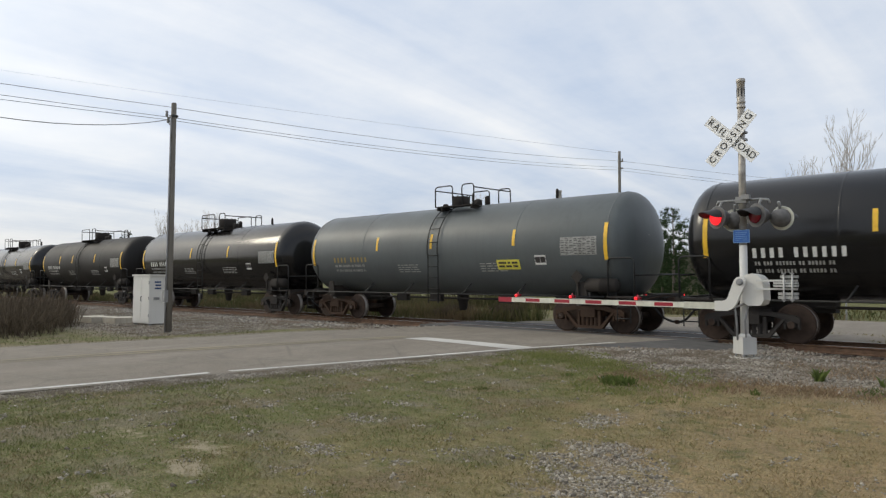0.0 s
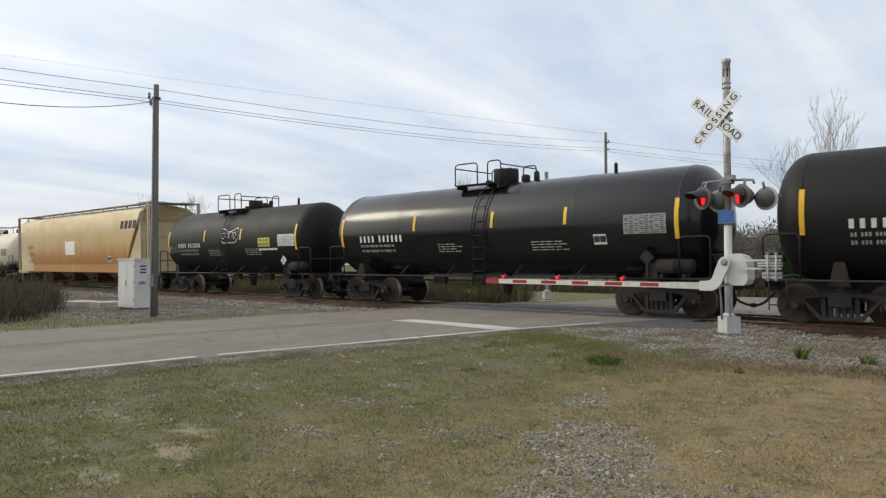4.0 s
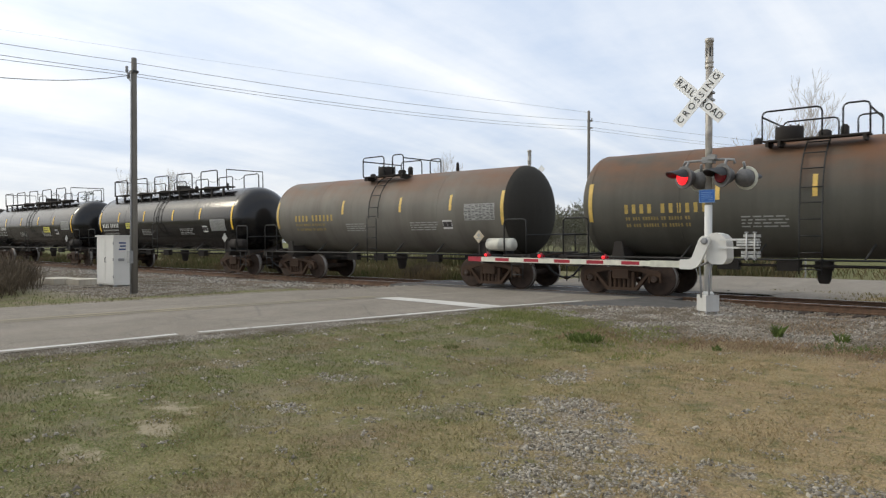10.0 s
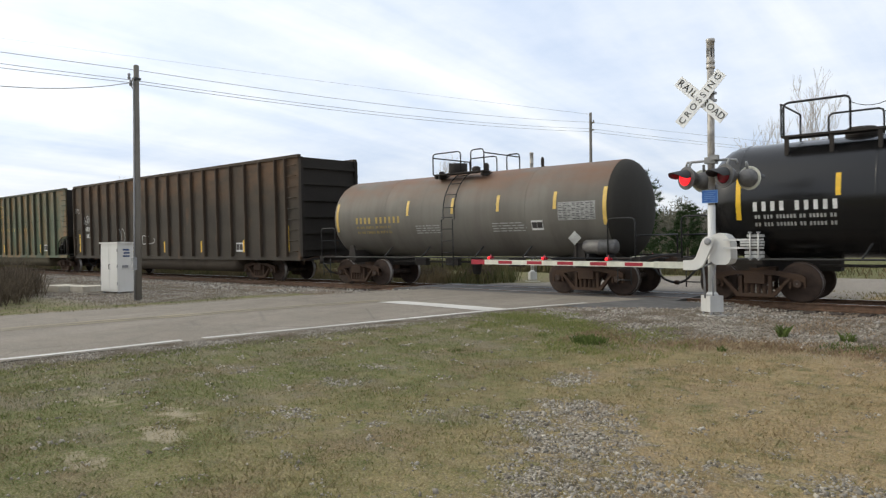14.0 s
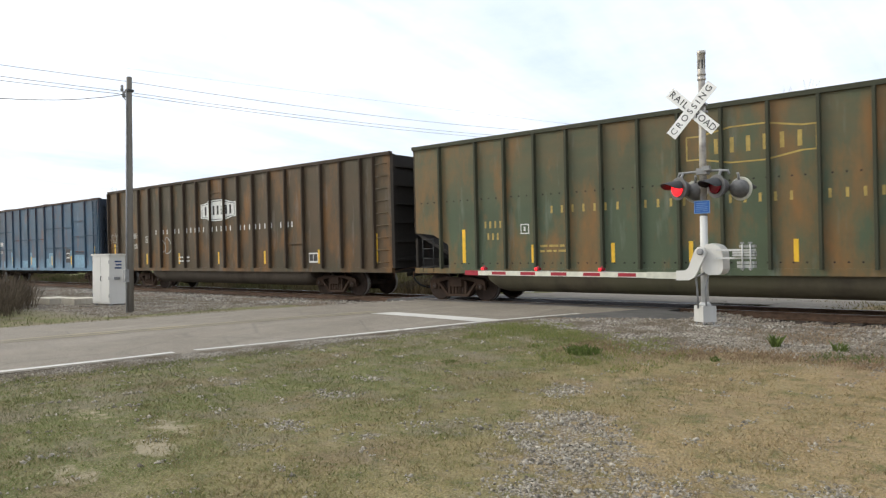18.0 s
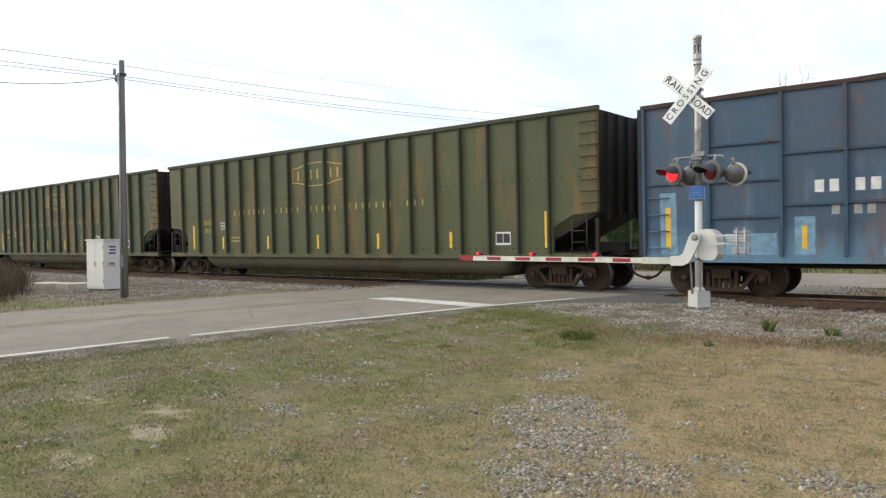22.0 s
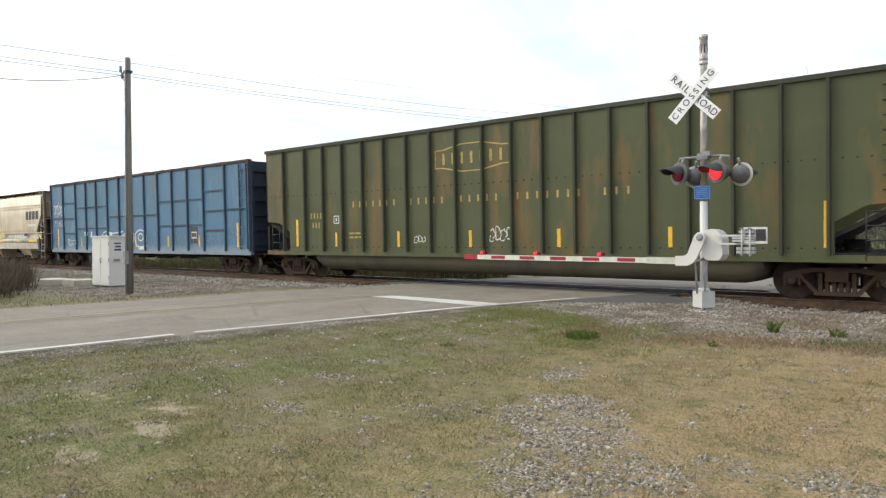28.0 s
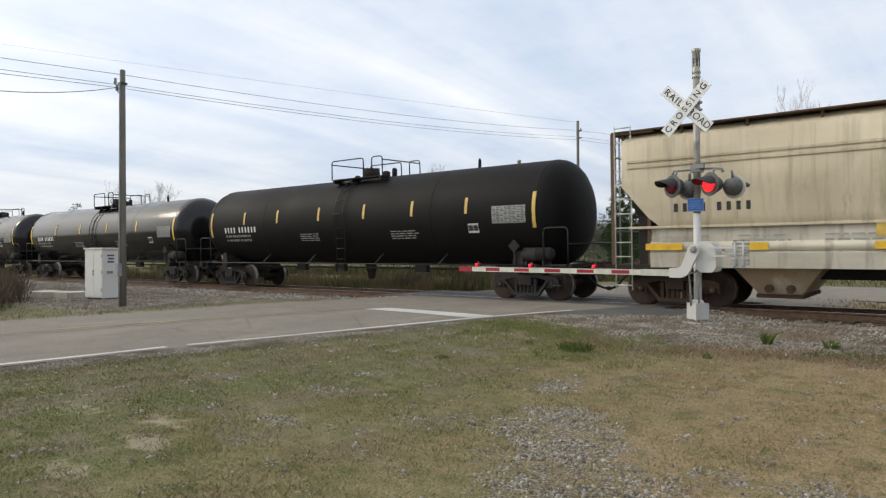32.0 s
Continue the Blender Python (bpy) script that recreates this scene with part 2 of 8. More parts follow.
M_STENCILDIM = plain("dim_yellow_stencil", (0.27, 0.20, 0.07), 0.7, 0, 0.25)
M_YELLOWOLD = plain("sun_bleached_yellow_strip", (0.62, 0.42, 0.10), 0.5, 0, 0.2, 5)
M_TANKPALE = plain("dull_white_reservoir_paint", (0.50, 0.49, 0.43), 0.55, 0, 0.3, 3)
M_PANELPRINT = plain("dark_panel_print", (0.06, 0.06, 0.058), 0.7)
M_DATA = plain("data_panel", (0.27, 0.27, 0.255), 0.6, 0, 0.3, 14)


# ---- shapes ----
def bm_box(bm, x0, x1, y0, y1, z0, z1, m=None):
    vs = [bm.verts.new((x, y, z)) for x in (x0, x1) for y in (y0, y1) for z in (z0, z1)]
    if m is not None:
        for v in vs:
            v.co = m @ v.co
    fs = []
    for q in ((0, 1, 3, 2), (4, 6, 7, 5), (0, 4, 5, 1), (2, 3, 7, 6), (0, 2, 6, 4), (1, 5, 7, 3)):
        fs.append(bm.faces.new([vs[i] for i in q]))
    return fs


def bm_tube(bm, pts, r, seg=8, r1=None, cap=True):
    """A round bar along a line of points, tapering from r to r1."""
    pts = [Vector(p) for p in pts]
    r1 = r if r1 is None else r1
    rings, up = [], None
    for i, p in enumerate(pts):
        d = (pts[min(i + 1, len(pts) - 1)] - pts[max(i - 1, 0)]).normalized()
        if up is None:
            up = d.orthogonal().normalized()
        up = (up - d * up.dot(d))
        up = up.normalized() if up.length > 1e-6 else d.orthogonal().normalized()
        side = d.cross(up)
        rr = r + (r1 - r) * i / max(1, len(pts) - 1)
        rings.append([bm.verts.new(p + (up * math.cos(a) + side * math.sin(a)) * rr) for a in (2 * math.pi * k / seg for k in range(seg))])
    for a, b in zip(rings, rings[1:]):
        for k in range(seg):
            f = bm.faces.new((a[k], a[(k + 1) % seg], b[(k + 1) % seg], b[k]))
            f.smooth = True
    if cap:
        bm.faces.new(rings[0][::-1])
        bm.faces.new(rings[-1])


def bm_lathe(bm, profile, axis_from, axis_dir, seg=24, close=True):
    """Rings (distance along the axis, radius) turned round an axis."""
    d = Vector(axis_dir).normalized()
    u = d.orthogonal().normalized()
    w = d.cross(u)
    o = Vector(axis_from)
    rings = []
    for s, r in profile:
        rings.append([bm.verts.new(o + d * s + (u * math.cos(a) + w * math.sin(a)) * max(r, 1e-4)) for a in (2 * math.pi * k / seg for k in range(seg))])
    for a, b in zip(rings, rings[1:]):
        for k in range(seg):
            f = bm.faces.new((a[k], a[(k + 1) % seg], b[(k + 1) % seg], b[k]))
            f.smooth = True
    if close:
        bm.faces.new(rings[0][::-1])
        bm.faces.new(rings[-1])


def bm_prism(bm, outline, y0, y1, plane="xz", m=None):
    """A flat outline in x and z pushed from y0 to y1 (or, plane 'yz', from x = y0 to y1)."""
    def at(p, d):
        v = Vector((p[0], d, p[1])) if plane == "xz" else Vector((d, p[0], p[1])) if plane == "yz" else Vector((p[0], p[1], d))
        return m @ v if m is not None else v
    a = [bm.verts.new(at(p, y0)) for p in outline]
    b = [bm.verts.new(at(p, y1)) for p in outline]
    bm.faces.new(a)
    bm.faces.new(b[::-1])
    for i in range(len(a)):
        j = (i + 1) % len(a)
        bm.faces.new((a[j], a[i], b[i], b[j]))


def finish(bm, name, material, bevel=0.0):
    if bevel:
        bmesh.ops.bevel(bm, geom=[e for e in bm.edges if len(e.link_faces) == 2 and e.calc_face_angle(0) > 0.5], offset=bevel, segments=2, affect="EDGES", clamp_overlap=True)
    bmesh.ops.recalc_face_normals(bm, faces=bm.faces)
    me = bpy.data.meshes.new(name)
    bm.to_mesh(me)
    bm.free()
    for m in material if isinstance(material, (list, tuple)) else [material]:
        me.materials.append(m)
    return me


def part(name, bm, material, parent=None, label="", bevel=0.0):
    ob = new(name, finish(bm, name, material, bevel))
    if parent:
        ob.parent = parent
    return tagged(ob, label)


def thing(name, m, label, category, group="", kind=""):
    ob = new(name)
    ob.empty_display_size = 0.3
    ob.matrix_basis = m
    return tagged(ob, label, category, group, kind)


def boxes(name, material, parent, *dims, bevel=0.0, label=""):
    """One part for each box; gives the first."""
    first = None
    for d in dims:
        bm = bmesh.new()
        bm_box(bm, *d)
        p = part(name, bm, material, parent, label, bevel)
        first = first or p
    return first


def as_stuff(ob):
    """Marks a part of many tiny pieces."""
    return tagged(ob, "", kind="stuff")


def tubes(name, material, parent, lines, r, seg=6, label=""):
    bm = bmesh.new()
    for pts in lines:
        bm_tube(bm, pts, r, seg)
    return part(name, bm, material, parent, label)


# ---- ground, road and track ----
def smooth(v, lo, hi):
    t = np.clip((v - lo) / (hi - lo), 0, 1)
    return t * t * (3 - 2 * t)


EDGE_Y = np.array([-90, -20, 0, 3.35, 6, 8.5, 11.8, 14.2, 16.5, 19, 24])
EDGE_X = np.array([-13.5, -11.6, -10.95, -10.75, -10.4, -9.6, -8.55, -7.65, -6.95, -6.4, -5.6])
ROAD_WIDTH = 7.2
FAR_ROAD = (22.8, 31.5)


def road_edge(y):
    """x of the white edge line on the camera's side of the road."""
    return np.interp(y, EDGE_Y, EDGE_X)


def road_height(y):
    return 0.02 + 0.175 * smooth(y, 3.5, 15.8) - 0.1 * smooth(y, 19.8, 24.0)


def natural(x, y):
    z = 0.16 * smooth(y, 4.5, 12.5) - 0.17 * smooth(y, 13.8, 16.0) + 0.06 * smooth(y, 20, 24)
    z = z + 0.018 * np.sin(x * 0.9 + 1.3) * np.sin(y * 0.8) * (1 - smooth(y, 11, 14))
    z = z + 0.15 * np.exp(-((x + 5.4) / 1.0) ** 2) * smooth(y, 14.3, 16.0) * (1 - smooth(y, 16.9, 17.0))
    return z - 0.12 * smooth(np.abs(y - 21.2), 2.0, 0.4) * smooth(-x, 13, 17)


def ground_height(x, y):
    z = natural(x, y)
    e = road_edge(y)
    off = np.maximum(x - (e + 0.0), (e - ROAD_WIDTH) - x)
    off = np.where(y > 26, 9, off)
    far = np.maximum(np.maximum(FAR_ROAD[0] - y, y - FAR_ROAD[1]), (-13.5 - x))
    zr = np.where(off < far, road_height(y), road_height(np.full_like(y, 25.0)))
    k = smooth(np.minimum(off, far), 0.0, 1.1)
    return z * k + (zr - 0.02) * (1 - k)


def sheet(name, xs, ys, zf, material):
    """A sheet over a grid of x and y."""
    X, Y = np.meshgrid(xs, ys, indexing="ij")
    Z = zf(X, Y)
    nx, ny = len(xs), len(ys)
    co = np.stack([X, Y, Z], -1).reshape(-1, 3)
    i = np.arange(nx * ny).reshape(nx, ny)
    fa = np.stack([i[:-1, :-1], i[1:, :-1], i[1:, 1:], i[:-1, 1:]], -1).reshape(-1, 4)
    me = bpy.data.meshes.new(name)
    me.from_pydata(co.tolist(), [], fa.tolist())
    me.polygons.foreach_set("use_smooth", [True] * len(me.polygons))
    me.materials.append(material)
    return new(name, me)


def axis(fine_lo, fine_hi, step, reach):
    mid = np.arange(fine_lo, fine_hi + 1e-6, step)
    out = np.array([2, 5, 9, 15, 25, 45, 80, 140, 260, 500, 1000, reach])
    return np.concatenate([fine_lo - out[::-1], mid, fine_hi + out])


# stony patches in the grass: x, y, half-widths, strength
STONY = [(-3.8, 6.75, 0.35, 0.6, 0.6), (-3.05, 5.4, 0.55, 0.6, 1.0), (-2.6, 4.7, 0.6, 0.55, 1.0), (-2.3, 3.95, 0.45, 0.5, 1.0), (-1.85, 4.2, 0.45, 0.4, 0.8), (-1.5, 4.75, 0.4, 0.3, 0.6),
         (-0.75, 4.9, 0.4, 0.35, 0.7), (-5.95, 5.35, 0.35, 0.3, 0.8), (-6.3, 6.2, 0.6, 0.25, 0.45), (-5.2, 4.0, 0.45, 0.25, 0.58), (-4.75, 3.45, 0.3, 0.2, 0.55), (-4.36, 4.1, 0.3, 0.2, 0.55), (-4.2, 4.75, 0.3, 0.3, 0.52), (-5.4, 4.6, 0.4, 0.3, 0.3), (-2.5, 3.2, 0.6, 0.35, 0.4), (-3.7, 5.0, 0.4, 0.3, 0.5), (-7.6, 5.0, 0.8, 0.3, 0.4)]
SANDY = [(-5.45, 2.85, 0.30, 0.16, 1.0), (-5.95, 3.3, 0.5, 0.2, 0.7), (-7.1, 3.1, 0.5, 0.25, 0.6), (-5.2, 2.15, 0.35, 0.15, 0.7), (-4.7, 8.7, 0.5, 0.2, 0.4), (-5.9, 2.6, 0.3, 0.1, 0.5)]
EARTHY = [(-2.4, 13.3, 1.5, 0.9, 0.8), (-0.4, 12.8, 1.4, 1.0, 0.9), (1.6, 13.2, 1.6, 1.2, 0.9), (-6.2, 12.7, 0.9, 0.5, 0.7)]
EDGE_FIT = np.polyfit([2, 4, 6, 8.5, 10, 11.8, 13], np.interp([2, 4, 6, 8.5, 10, 11.8, 13], EDGE_Y, EDGE_X), 2)


def maths(nt):
    """A short way to write sums with nodes."""
    def calc(op, a, c, d=None):
        n = nt.nodes.new("ShaderNodeMath")
        n.operation = op
        for s, v in zip(n.inputs, (a, c, d)):
            if isinstance(v, (int, float)):
                s.default_value = v
            elif v is not None:
                nt.links.new(v, s)
        return n.outputs[0]
    return calc


def place(nt):
    geo = nt.nodes.new("ShaderNodeNewGeometry")
    sep = nt.nodes.new("ShaderNodeSeparateXYZ")
    nt.links.new(geo.outputs["Position"], sep.inputs[0])
    return sep.outputs[0], sep.outputs[1], geo


def grass_colour(nt):
    """Sward colour by place: olive in the west, straw in the east, brown and green patches."""
    calc = maths(nt)
    x, y, geo = place(nt)
    wide, mid, small = noise_node(nt, 0.45, 4), noise_node(nt, 1.5, 5, (1, 1, 1), 0.6), noise_node(nt, 3.4, 7, (1, 1.25, 1), 0.72)
    east = calc("MULTIPLY", calc("ADD", calc("ADD", x, 4.2), calc("MULTIPLY", calc("SUBTRACT", y, 6.0), 0.12)), 0.13)
    s = calc("ADD", calc("ADD", 0.42, east), calc("ADD", calc("MULTIPLY", calc("SUBTRACT", wide, 0.5), 0.9), calc("MULTIPLY", calc("SUBTRACT", mid, 0.5), 0.8)))
    c = mixed(nt, ramp(nt, s, 0.2, 0.8), (0.118, 0.131, 0.042), (0.315, 0.23, 0.122))
    c = mixed(nt, times(nt, ramp(nt, noise_node(nt, 0.9, 5, (1.2, 1, 1), 0.6), 0.50, 0.64), 0.8), c, mixed(nt, ramp(nt, s, 0.3, 0.7), (0.17, 0.125, 0.075), (0.255, 0.175, 0.105)))
    c = mixed(nt, times(nt, ramp(nt, small, 0.5, 0.64), 0.75), c, (0.078, 0.097, 0.028))
    c = mixed(nt, times(nt, ramp(nt, small, 0.36, 0.48, (1, 1, 1, 1), (0, 0, 0, 1)), 0.45), c, (0.30, 0.26, 0.15))
    # greyish bare soil, mostly in the west
    soil = calc("SUBTRACT", noise_node(nt, 1.1, 6, (1, 1.6, 1), 0.62), calc("MULTIPLY", calc("ADD", calc("MAXIMUM", x, -8.0), 5.0), 0.022))
    c = mixed(nt, times(nt, ramp(nt, soil, 0.53, 0.66), 0.7), c, (0.195, 0.168, 0.122))
    # pinkish dead strip along the gravel
    strip = calc("SUBTRACT", 1.0, calc("ABSOLUTE", calc("MULTIPLY", calc("SUBTRACT", calc("ADD", y, calc("MULTIPLY", mid, 1.0)), 10.3), 1.3), 0.0))
    strip = calc("MULTIPLY", calc("MAXIMUM", strip, 0.0), ramp(nt, calc("ADD", x, 5.2), 0.0, 0.8))
    c = mixed(nt, times(nt, strip, 0.6), c, (0.32, 0.225, 0.155))
    return c


def ground_material():
    m, nt, b = mat("grass_and_gravel_ground", 0.95, spec=0.15)
    calc = maths(nt)
    x, y, geo = place(nt)
    wide, mid, fine = noise_node(nt, 0.35, 5), noise_node(nt, 1.6, 6), noise_node(nt, 26, 4)
    tiny = noise_node(nt, 85, 3)

    def blots(spots):
        total = None
        for sx, sy, rx, ry, k in spots:
            d = calc("ADD", calc("POWER", calc("ABSOLUTE", calc("MULTIPLY", calc("SUBTRACT", x, sx), 1 / rx), 0.0), 2.0), calc("POWER", calc("ABSOLUTE", calc("MULTIPLY", calc("SUBTRACT", y, sy), 1 / ry), 0.0), 2.0))
            v = calc("MULTIPLY", calc("MAXIMUM", calc("SUBTRACT", 1.0, calc("MULTIPLY", d, 0.4)), 0.0), k)
            total = v if total is None else calc("MAXIMUM", total, v)
        return total
    grass = grass_colour(nt)
    grass = mixed(nt, times(nt, ramp(nt, fine, 0.42, 0.7), 0.6), grass, (0.125, 0.10, 0.062))
    grass = mixed(nt, times(nt, ramp(nt, tiny, 0.5, 0.68), 0.5), grass, (0.40, 0.335, 0.215))
    # gravel: grey stones with dark gaps
    vor = nt.nodes.new("ShaderNodeTexVoronoi")
    vor.inputs["Scale"].default_value = 42
    nt.links.new(geo.outputs["Position"], vor.inputs["Vector"])
    tone = nt.nodes.new("ShaderNodeSeparateColor")
    nt.links.new(vor.outputs["Color"], tone.inputs[0])
    stone = mixed(nt, tone.outputs[0], (0.21, 0.18, 0.14), (0.45, 0.405, 0.335))
    stone = mixed(nt, times(nt, ramp(nt, noise_node(nt, 2.2, 6), 0.45, 0.7), 0.5), stone, (0.16, 0.13, 0.095))
    stone = mixed(nt, ramp(nt, vor.outputs["Distance"], 0.35, 0.8), stone, (0.09, 0.075, 0.06))
    dirt = calc("ADD", blots(EARTHY), calc("MULTIPLY", calc("SUBTRACT", noise_node(nt, 1.8, 6, (1, 1, 1), 0.65), 0.5), 2.2))
    stone = mixed(nt, times(nt, ramp(nt, dirt, 0.45, 0.8), 0.75), stone, (0.165, 0.12, 0.082))
    west = calc("MULTIPLY", calc("MAXIMUM", calc("SUBTRACT", -4.6, x), 0.0), 0.72)
    line = calc("MINIMUM", calc("ADD", 10.25, west), 13.4)
    g = calc("ADD", calc("SUBTRACT", y, line), calc("MULTIPLY", calc("SUBTRACT", mid, 0.5), 2.6))
    gravel = ramp(nt, g, 0.0, 0.55)
    beyond = ramp(nt, calc("SUBTRACT", y, 20.2), 0.0, 1.0)
    gravel = mixed(nt, beyond, gravel, (0.0, 0.0, 0.0))
    # the road's gravelly edges
    edge = calc("ADD", calc("ADD", calc("MULTIPLY", calc("MULTIPLY", y, y), float(EDGE_FIT[0])), calc("MULTIPLY", y, float(EDGE_FIT[1]))), float(EDGE_FIT[2]))
    off = calc("ADD", calc("SUBTRACT", x, edge), calc("MULTIPLY", calc("SUBTRACT", mid, 0.5), 1.6))
    shoulder = calc("MULTIPLY", ramp(nt, off, 0.25, 0.75, (1, 1, 1, 1), (0, 0, 0, 1)), ramp(nt, calc("SUBTRACT", 20.0, y), 0.0, 1.0))
    leftside = calc("SUBTRACT", calc("SUBTRACT", edge, ROAD_WIDTH + 0.5), x)
    verge = calc("MULTIPLY", ramp(nt, calc("ADD", leftside, calc("MULTIPLY", calc("SUBTRACT", mid, 0.5), 1.4)), 0.5, 1.0), calc("MULTIPLY", ramp(nt, calc("SUBTRACT", y, 7.4), 0.0, 1.0), ramp(nt, calc("SUBTRACT", 20.0, y), 0.0, 1.0)))
    eastern = ramp(nt, leftside, 0.0, 0.1, (1, 1, 1, 1), (0, 0, 0, 1))
    gravel = mixed(nt, calc("MAXIMUM", calc("MULTIPLY", times(nt, shoulder, 0.75), eastern), verge), gravel, (1.0, 1.0, 1.0))
    bare = calc("ADD", calc("MULTIPLY", blots(STONY), 0.62), calc("MULTIPLY", calc("SUBTRACT", noise_node(nt, 5.5, 6, (1, 1, 1), 0.7), 0.5), 2.6))
    gravel = mixed(nt, times(nt, ramp(nt, bare, 0.36, 0.58), 0.85), gravel, (1.0, 1.0, 1.0))
    c = mixed(nt, gravel, grass, stone)
    sand = calc("ADD", blots(SANDY), calc("MULTIPLY", calc("SUBTRACT", noise_node(nt, 6, 5, (1, 1, 1), 0.6), 0.5), 1.6))
    c = mixed(nt, times(nt, ramp(nt, sand, 0.45, 0.75), 0.75), c, mixed(nt, fine, (0.29, 0.24, 0.165), (0.42, 0.36, 0.26)))
    # far meadow beyond the track
    c = mixed(nt, ramp(nt, calc("SUBTRACT", y, 31.5), 0.0, 1.0), c, mixed(nt, wide, (0.10, 0.12, 0.04), (0.16, 0.14, 0.07)))
    nt.links.new(c, b.inputs["Base Color"])
    bumped(nt, b, calc("ADD", calc("MULTIPLY", fine, 0.8), calc("ADD", calc("MULTIPLY", tiny, 0.3), vor.outputs["Distance"])), 0.8, 0.022)
    return m


M_GROUND = ground_material()
ground = sheet("ground", axis(-40, 14, 0.3, 2200), axis(-2, 34, 0.3, 2200), ground_height, M_GROUND)
tagged(ground, "patchy spring grass with bare gravel on flat ground", "ground", kind="structure")


def asphalt_material():
    m, nt, b = mat("worn_asphalt", 0.85, spec=0.3)
    big, mid, fine = noise_node(nt, 0.5, 6), noise_node(nt, 2.2, 6), noise_node(nt, 75, 3)
    c = mixed(nt, ramp(nt, big, 0.3, 0.7), (0.158, 0.133, 0.103), (0.215, 0.184, 0.144))
    c = mixed(nt, times(nt, ramp(nt, mid, 0.42, 0.72), 0.6), c, (0.118, 0.104, 0.078))
    c = mixed(nt, times(nt, ramp(nt, noise_node(nt, 0.9, 5, (1.6, 0.25, 1), 0.6), 0.5, 0.7), 0.45), c, (0.27, 0.24, 0.20))
    c = mixed(nt, times(nt, ramp(nt, noise_node(nt, 18, 5, (1, 1, 1), 0.7), 0.5, 0.68), 0.45), c, (0.105, 0.09, 0.072))
    c = mixed(nt, times(nt, ramp(nt, fine, 0.45, 0.65), 0.5), c, (0.34, 0.31, 0.27))
    vor = nt.nodes.new("ShaderNodeTexVoronoi")
    vor.feature, vor.inputs["Scale"].default_value = "DISTANCE_TO_EDGE", 0.45
    co = nt.nodes.new("ShaderNodeTexCoord")
    nt.links.new(co.outputs["Object"], vor.inputs["Vector"])
    c = mixed(nt, ramp(nt, vor.outputs["Distance"], 0.0, 0.012, (0.3, 0.3, 0.3, 1), (0, 0, 0, 1)), c, (0.06, 0.055, 0.05))
    nt.links.new(c, b.inputs["Base Color"])
    bumped(nt, b, fine, 0.4, 0.004)
    return m


M_ASPHALT = asphalt_material()
M_DARKASPHALT = plain("newer_dark_asphalt", (0.085, 0.08, 0.075), 0.85, 0, 0.25, 3, 0.4)
M_LINE = paint("worn_white_road_paint", (0.64, 0.625, 0.58), (0.26, 0.24, 0.21), 0.75, 0.75, rust=(0.27, 0.245, 0.21), rust_at=(0.62, 0.66))
M_YLINE = paint("faded_yellow_road_paint", (0.30, 0.255, 0.165), (0.25, 0.22, 0.16), 0.8, 0.8, rust=(0.225, 0.197, 0.142), rust_at=(0.42, 0.56))


def road_strip(name, y0, y1, left, right, lift, material, step=0.5):
    """A strip of the road between two offsets from its edge line."""
    ys = np.linspace(y0, y1, max(2, int((y1 - y0) / step)))
    us = np.array([left, right]) if right - left < 0.6 else np.linspace(left, right, 9)
    Y, Uu = np.meshgrid(ys, us, indexing="ij")
    X = road_edge(Y) + Uu
    crown = 0.05 * (1 - ((Uu + ROAD_WIDTH / 2) / (ROAD_WIDTH / 2)) ** 2) * (1 - smooth(Y, 10, 15))
    Z = road_height(Y) + lift + np.maximum(crown, -0.03)
    i = np.arange(X.size).reshape(X.shape)
    fa = np.stack([i[:-1, :-1], i[:-1, 1:], i[1:, 1:], i[1:, :-1]], -1).reshape(-1, 4)
    me = bpy.data.meshes.new(name)
    me.from_pydata(np.stack([X, Y, Z], -1).reshape(-1, 3).tolist(), [], fa.tolist())
    me.materials.append(material)
    return new(name, me)


road = road_strip("road", -88, 16.25, -ROAD_WIDTH, 0.12, 0.0, M_ASPHALT)
tagged(road, "worn grey asphalt country road leading over the track", "road", kind="structure")
road2 = road_strip("road", 19.35, 23.6, -ROAD_WIDTH - 0.6, 1.6, 0.0, M_ASPHALT)
tagged(road2, "worn grey asphalt approach beyond the track", "road", kind="structure")
edge_line = road_strip("road_marking", -60, 5.86, -0.11, 0.02, 0.006, M_LINE)
edge_line2 = road_strip("road_marking", 6.2, 14.4, -0.11, 0.02, 0.006, M_LINE)
centre1 = road_strip("road_marking", -60, 12.2, -3.94, -3.76, 0.006, M_YLINE)
centre2 = road_strip("road_marking", -60, 12.2, -3.6, -3.42, 0.006, M_YLINE)
stop_line = road_strip("road_marking", 11.75, 12.35, -3.3, -0.12, 0.007, M_LINE, 0.1)
for ob, text in ((edge_line, "white painted edge line on the asphalt"), (edge_line2, "white painted edge line on the asphalt"), (centre1, "faded yellow centre line on the asphalt"),
                 (centre2, "faded yellow centre line on the asphalt"), (stop_line, "broad white stop line painted before the track")):
    tagged(ob, text, "road marking", kind="structure")


def far_road():
    bm = bmesh.new()
    xs = [-13.5, -12.9, -11.5, -9, -4, 4, 16, 40, 90, 200, 500]
    rows = []
    for x in xs:
        cut = 4.2 * max(0, (-9 - x) / 4.5) ** 2
        rows.append([bm.verts.new((x, y, 0.105)) for y in np.linspace(FAR_ROAD[0] + cut * 0.0, FAR_ROAD[1] - cut, 5)])
    for a, b in zip(rows, rows[1:]):
        for i in range(4):
            bm.faces.new((a[i], b[i], b[i + 1], a[i + 1]))
    ob = part("road", bm, M_ASPHALT)
    tagged(ob, "grey asphalt road running along beyond the track", "road", kind="structure")


far_road()

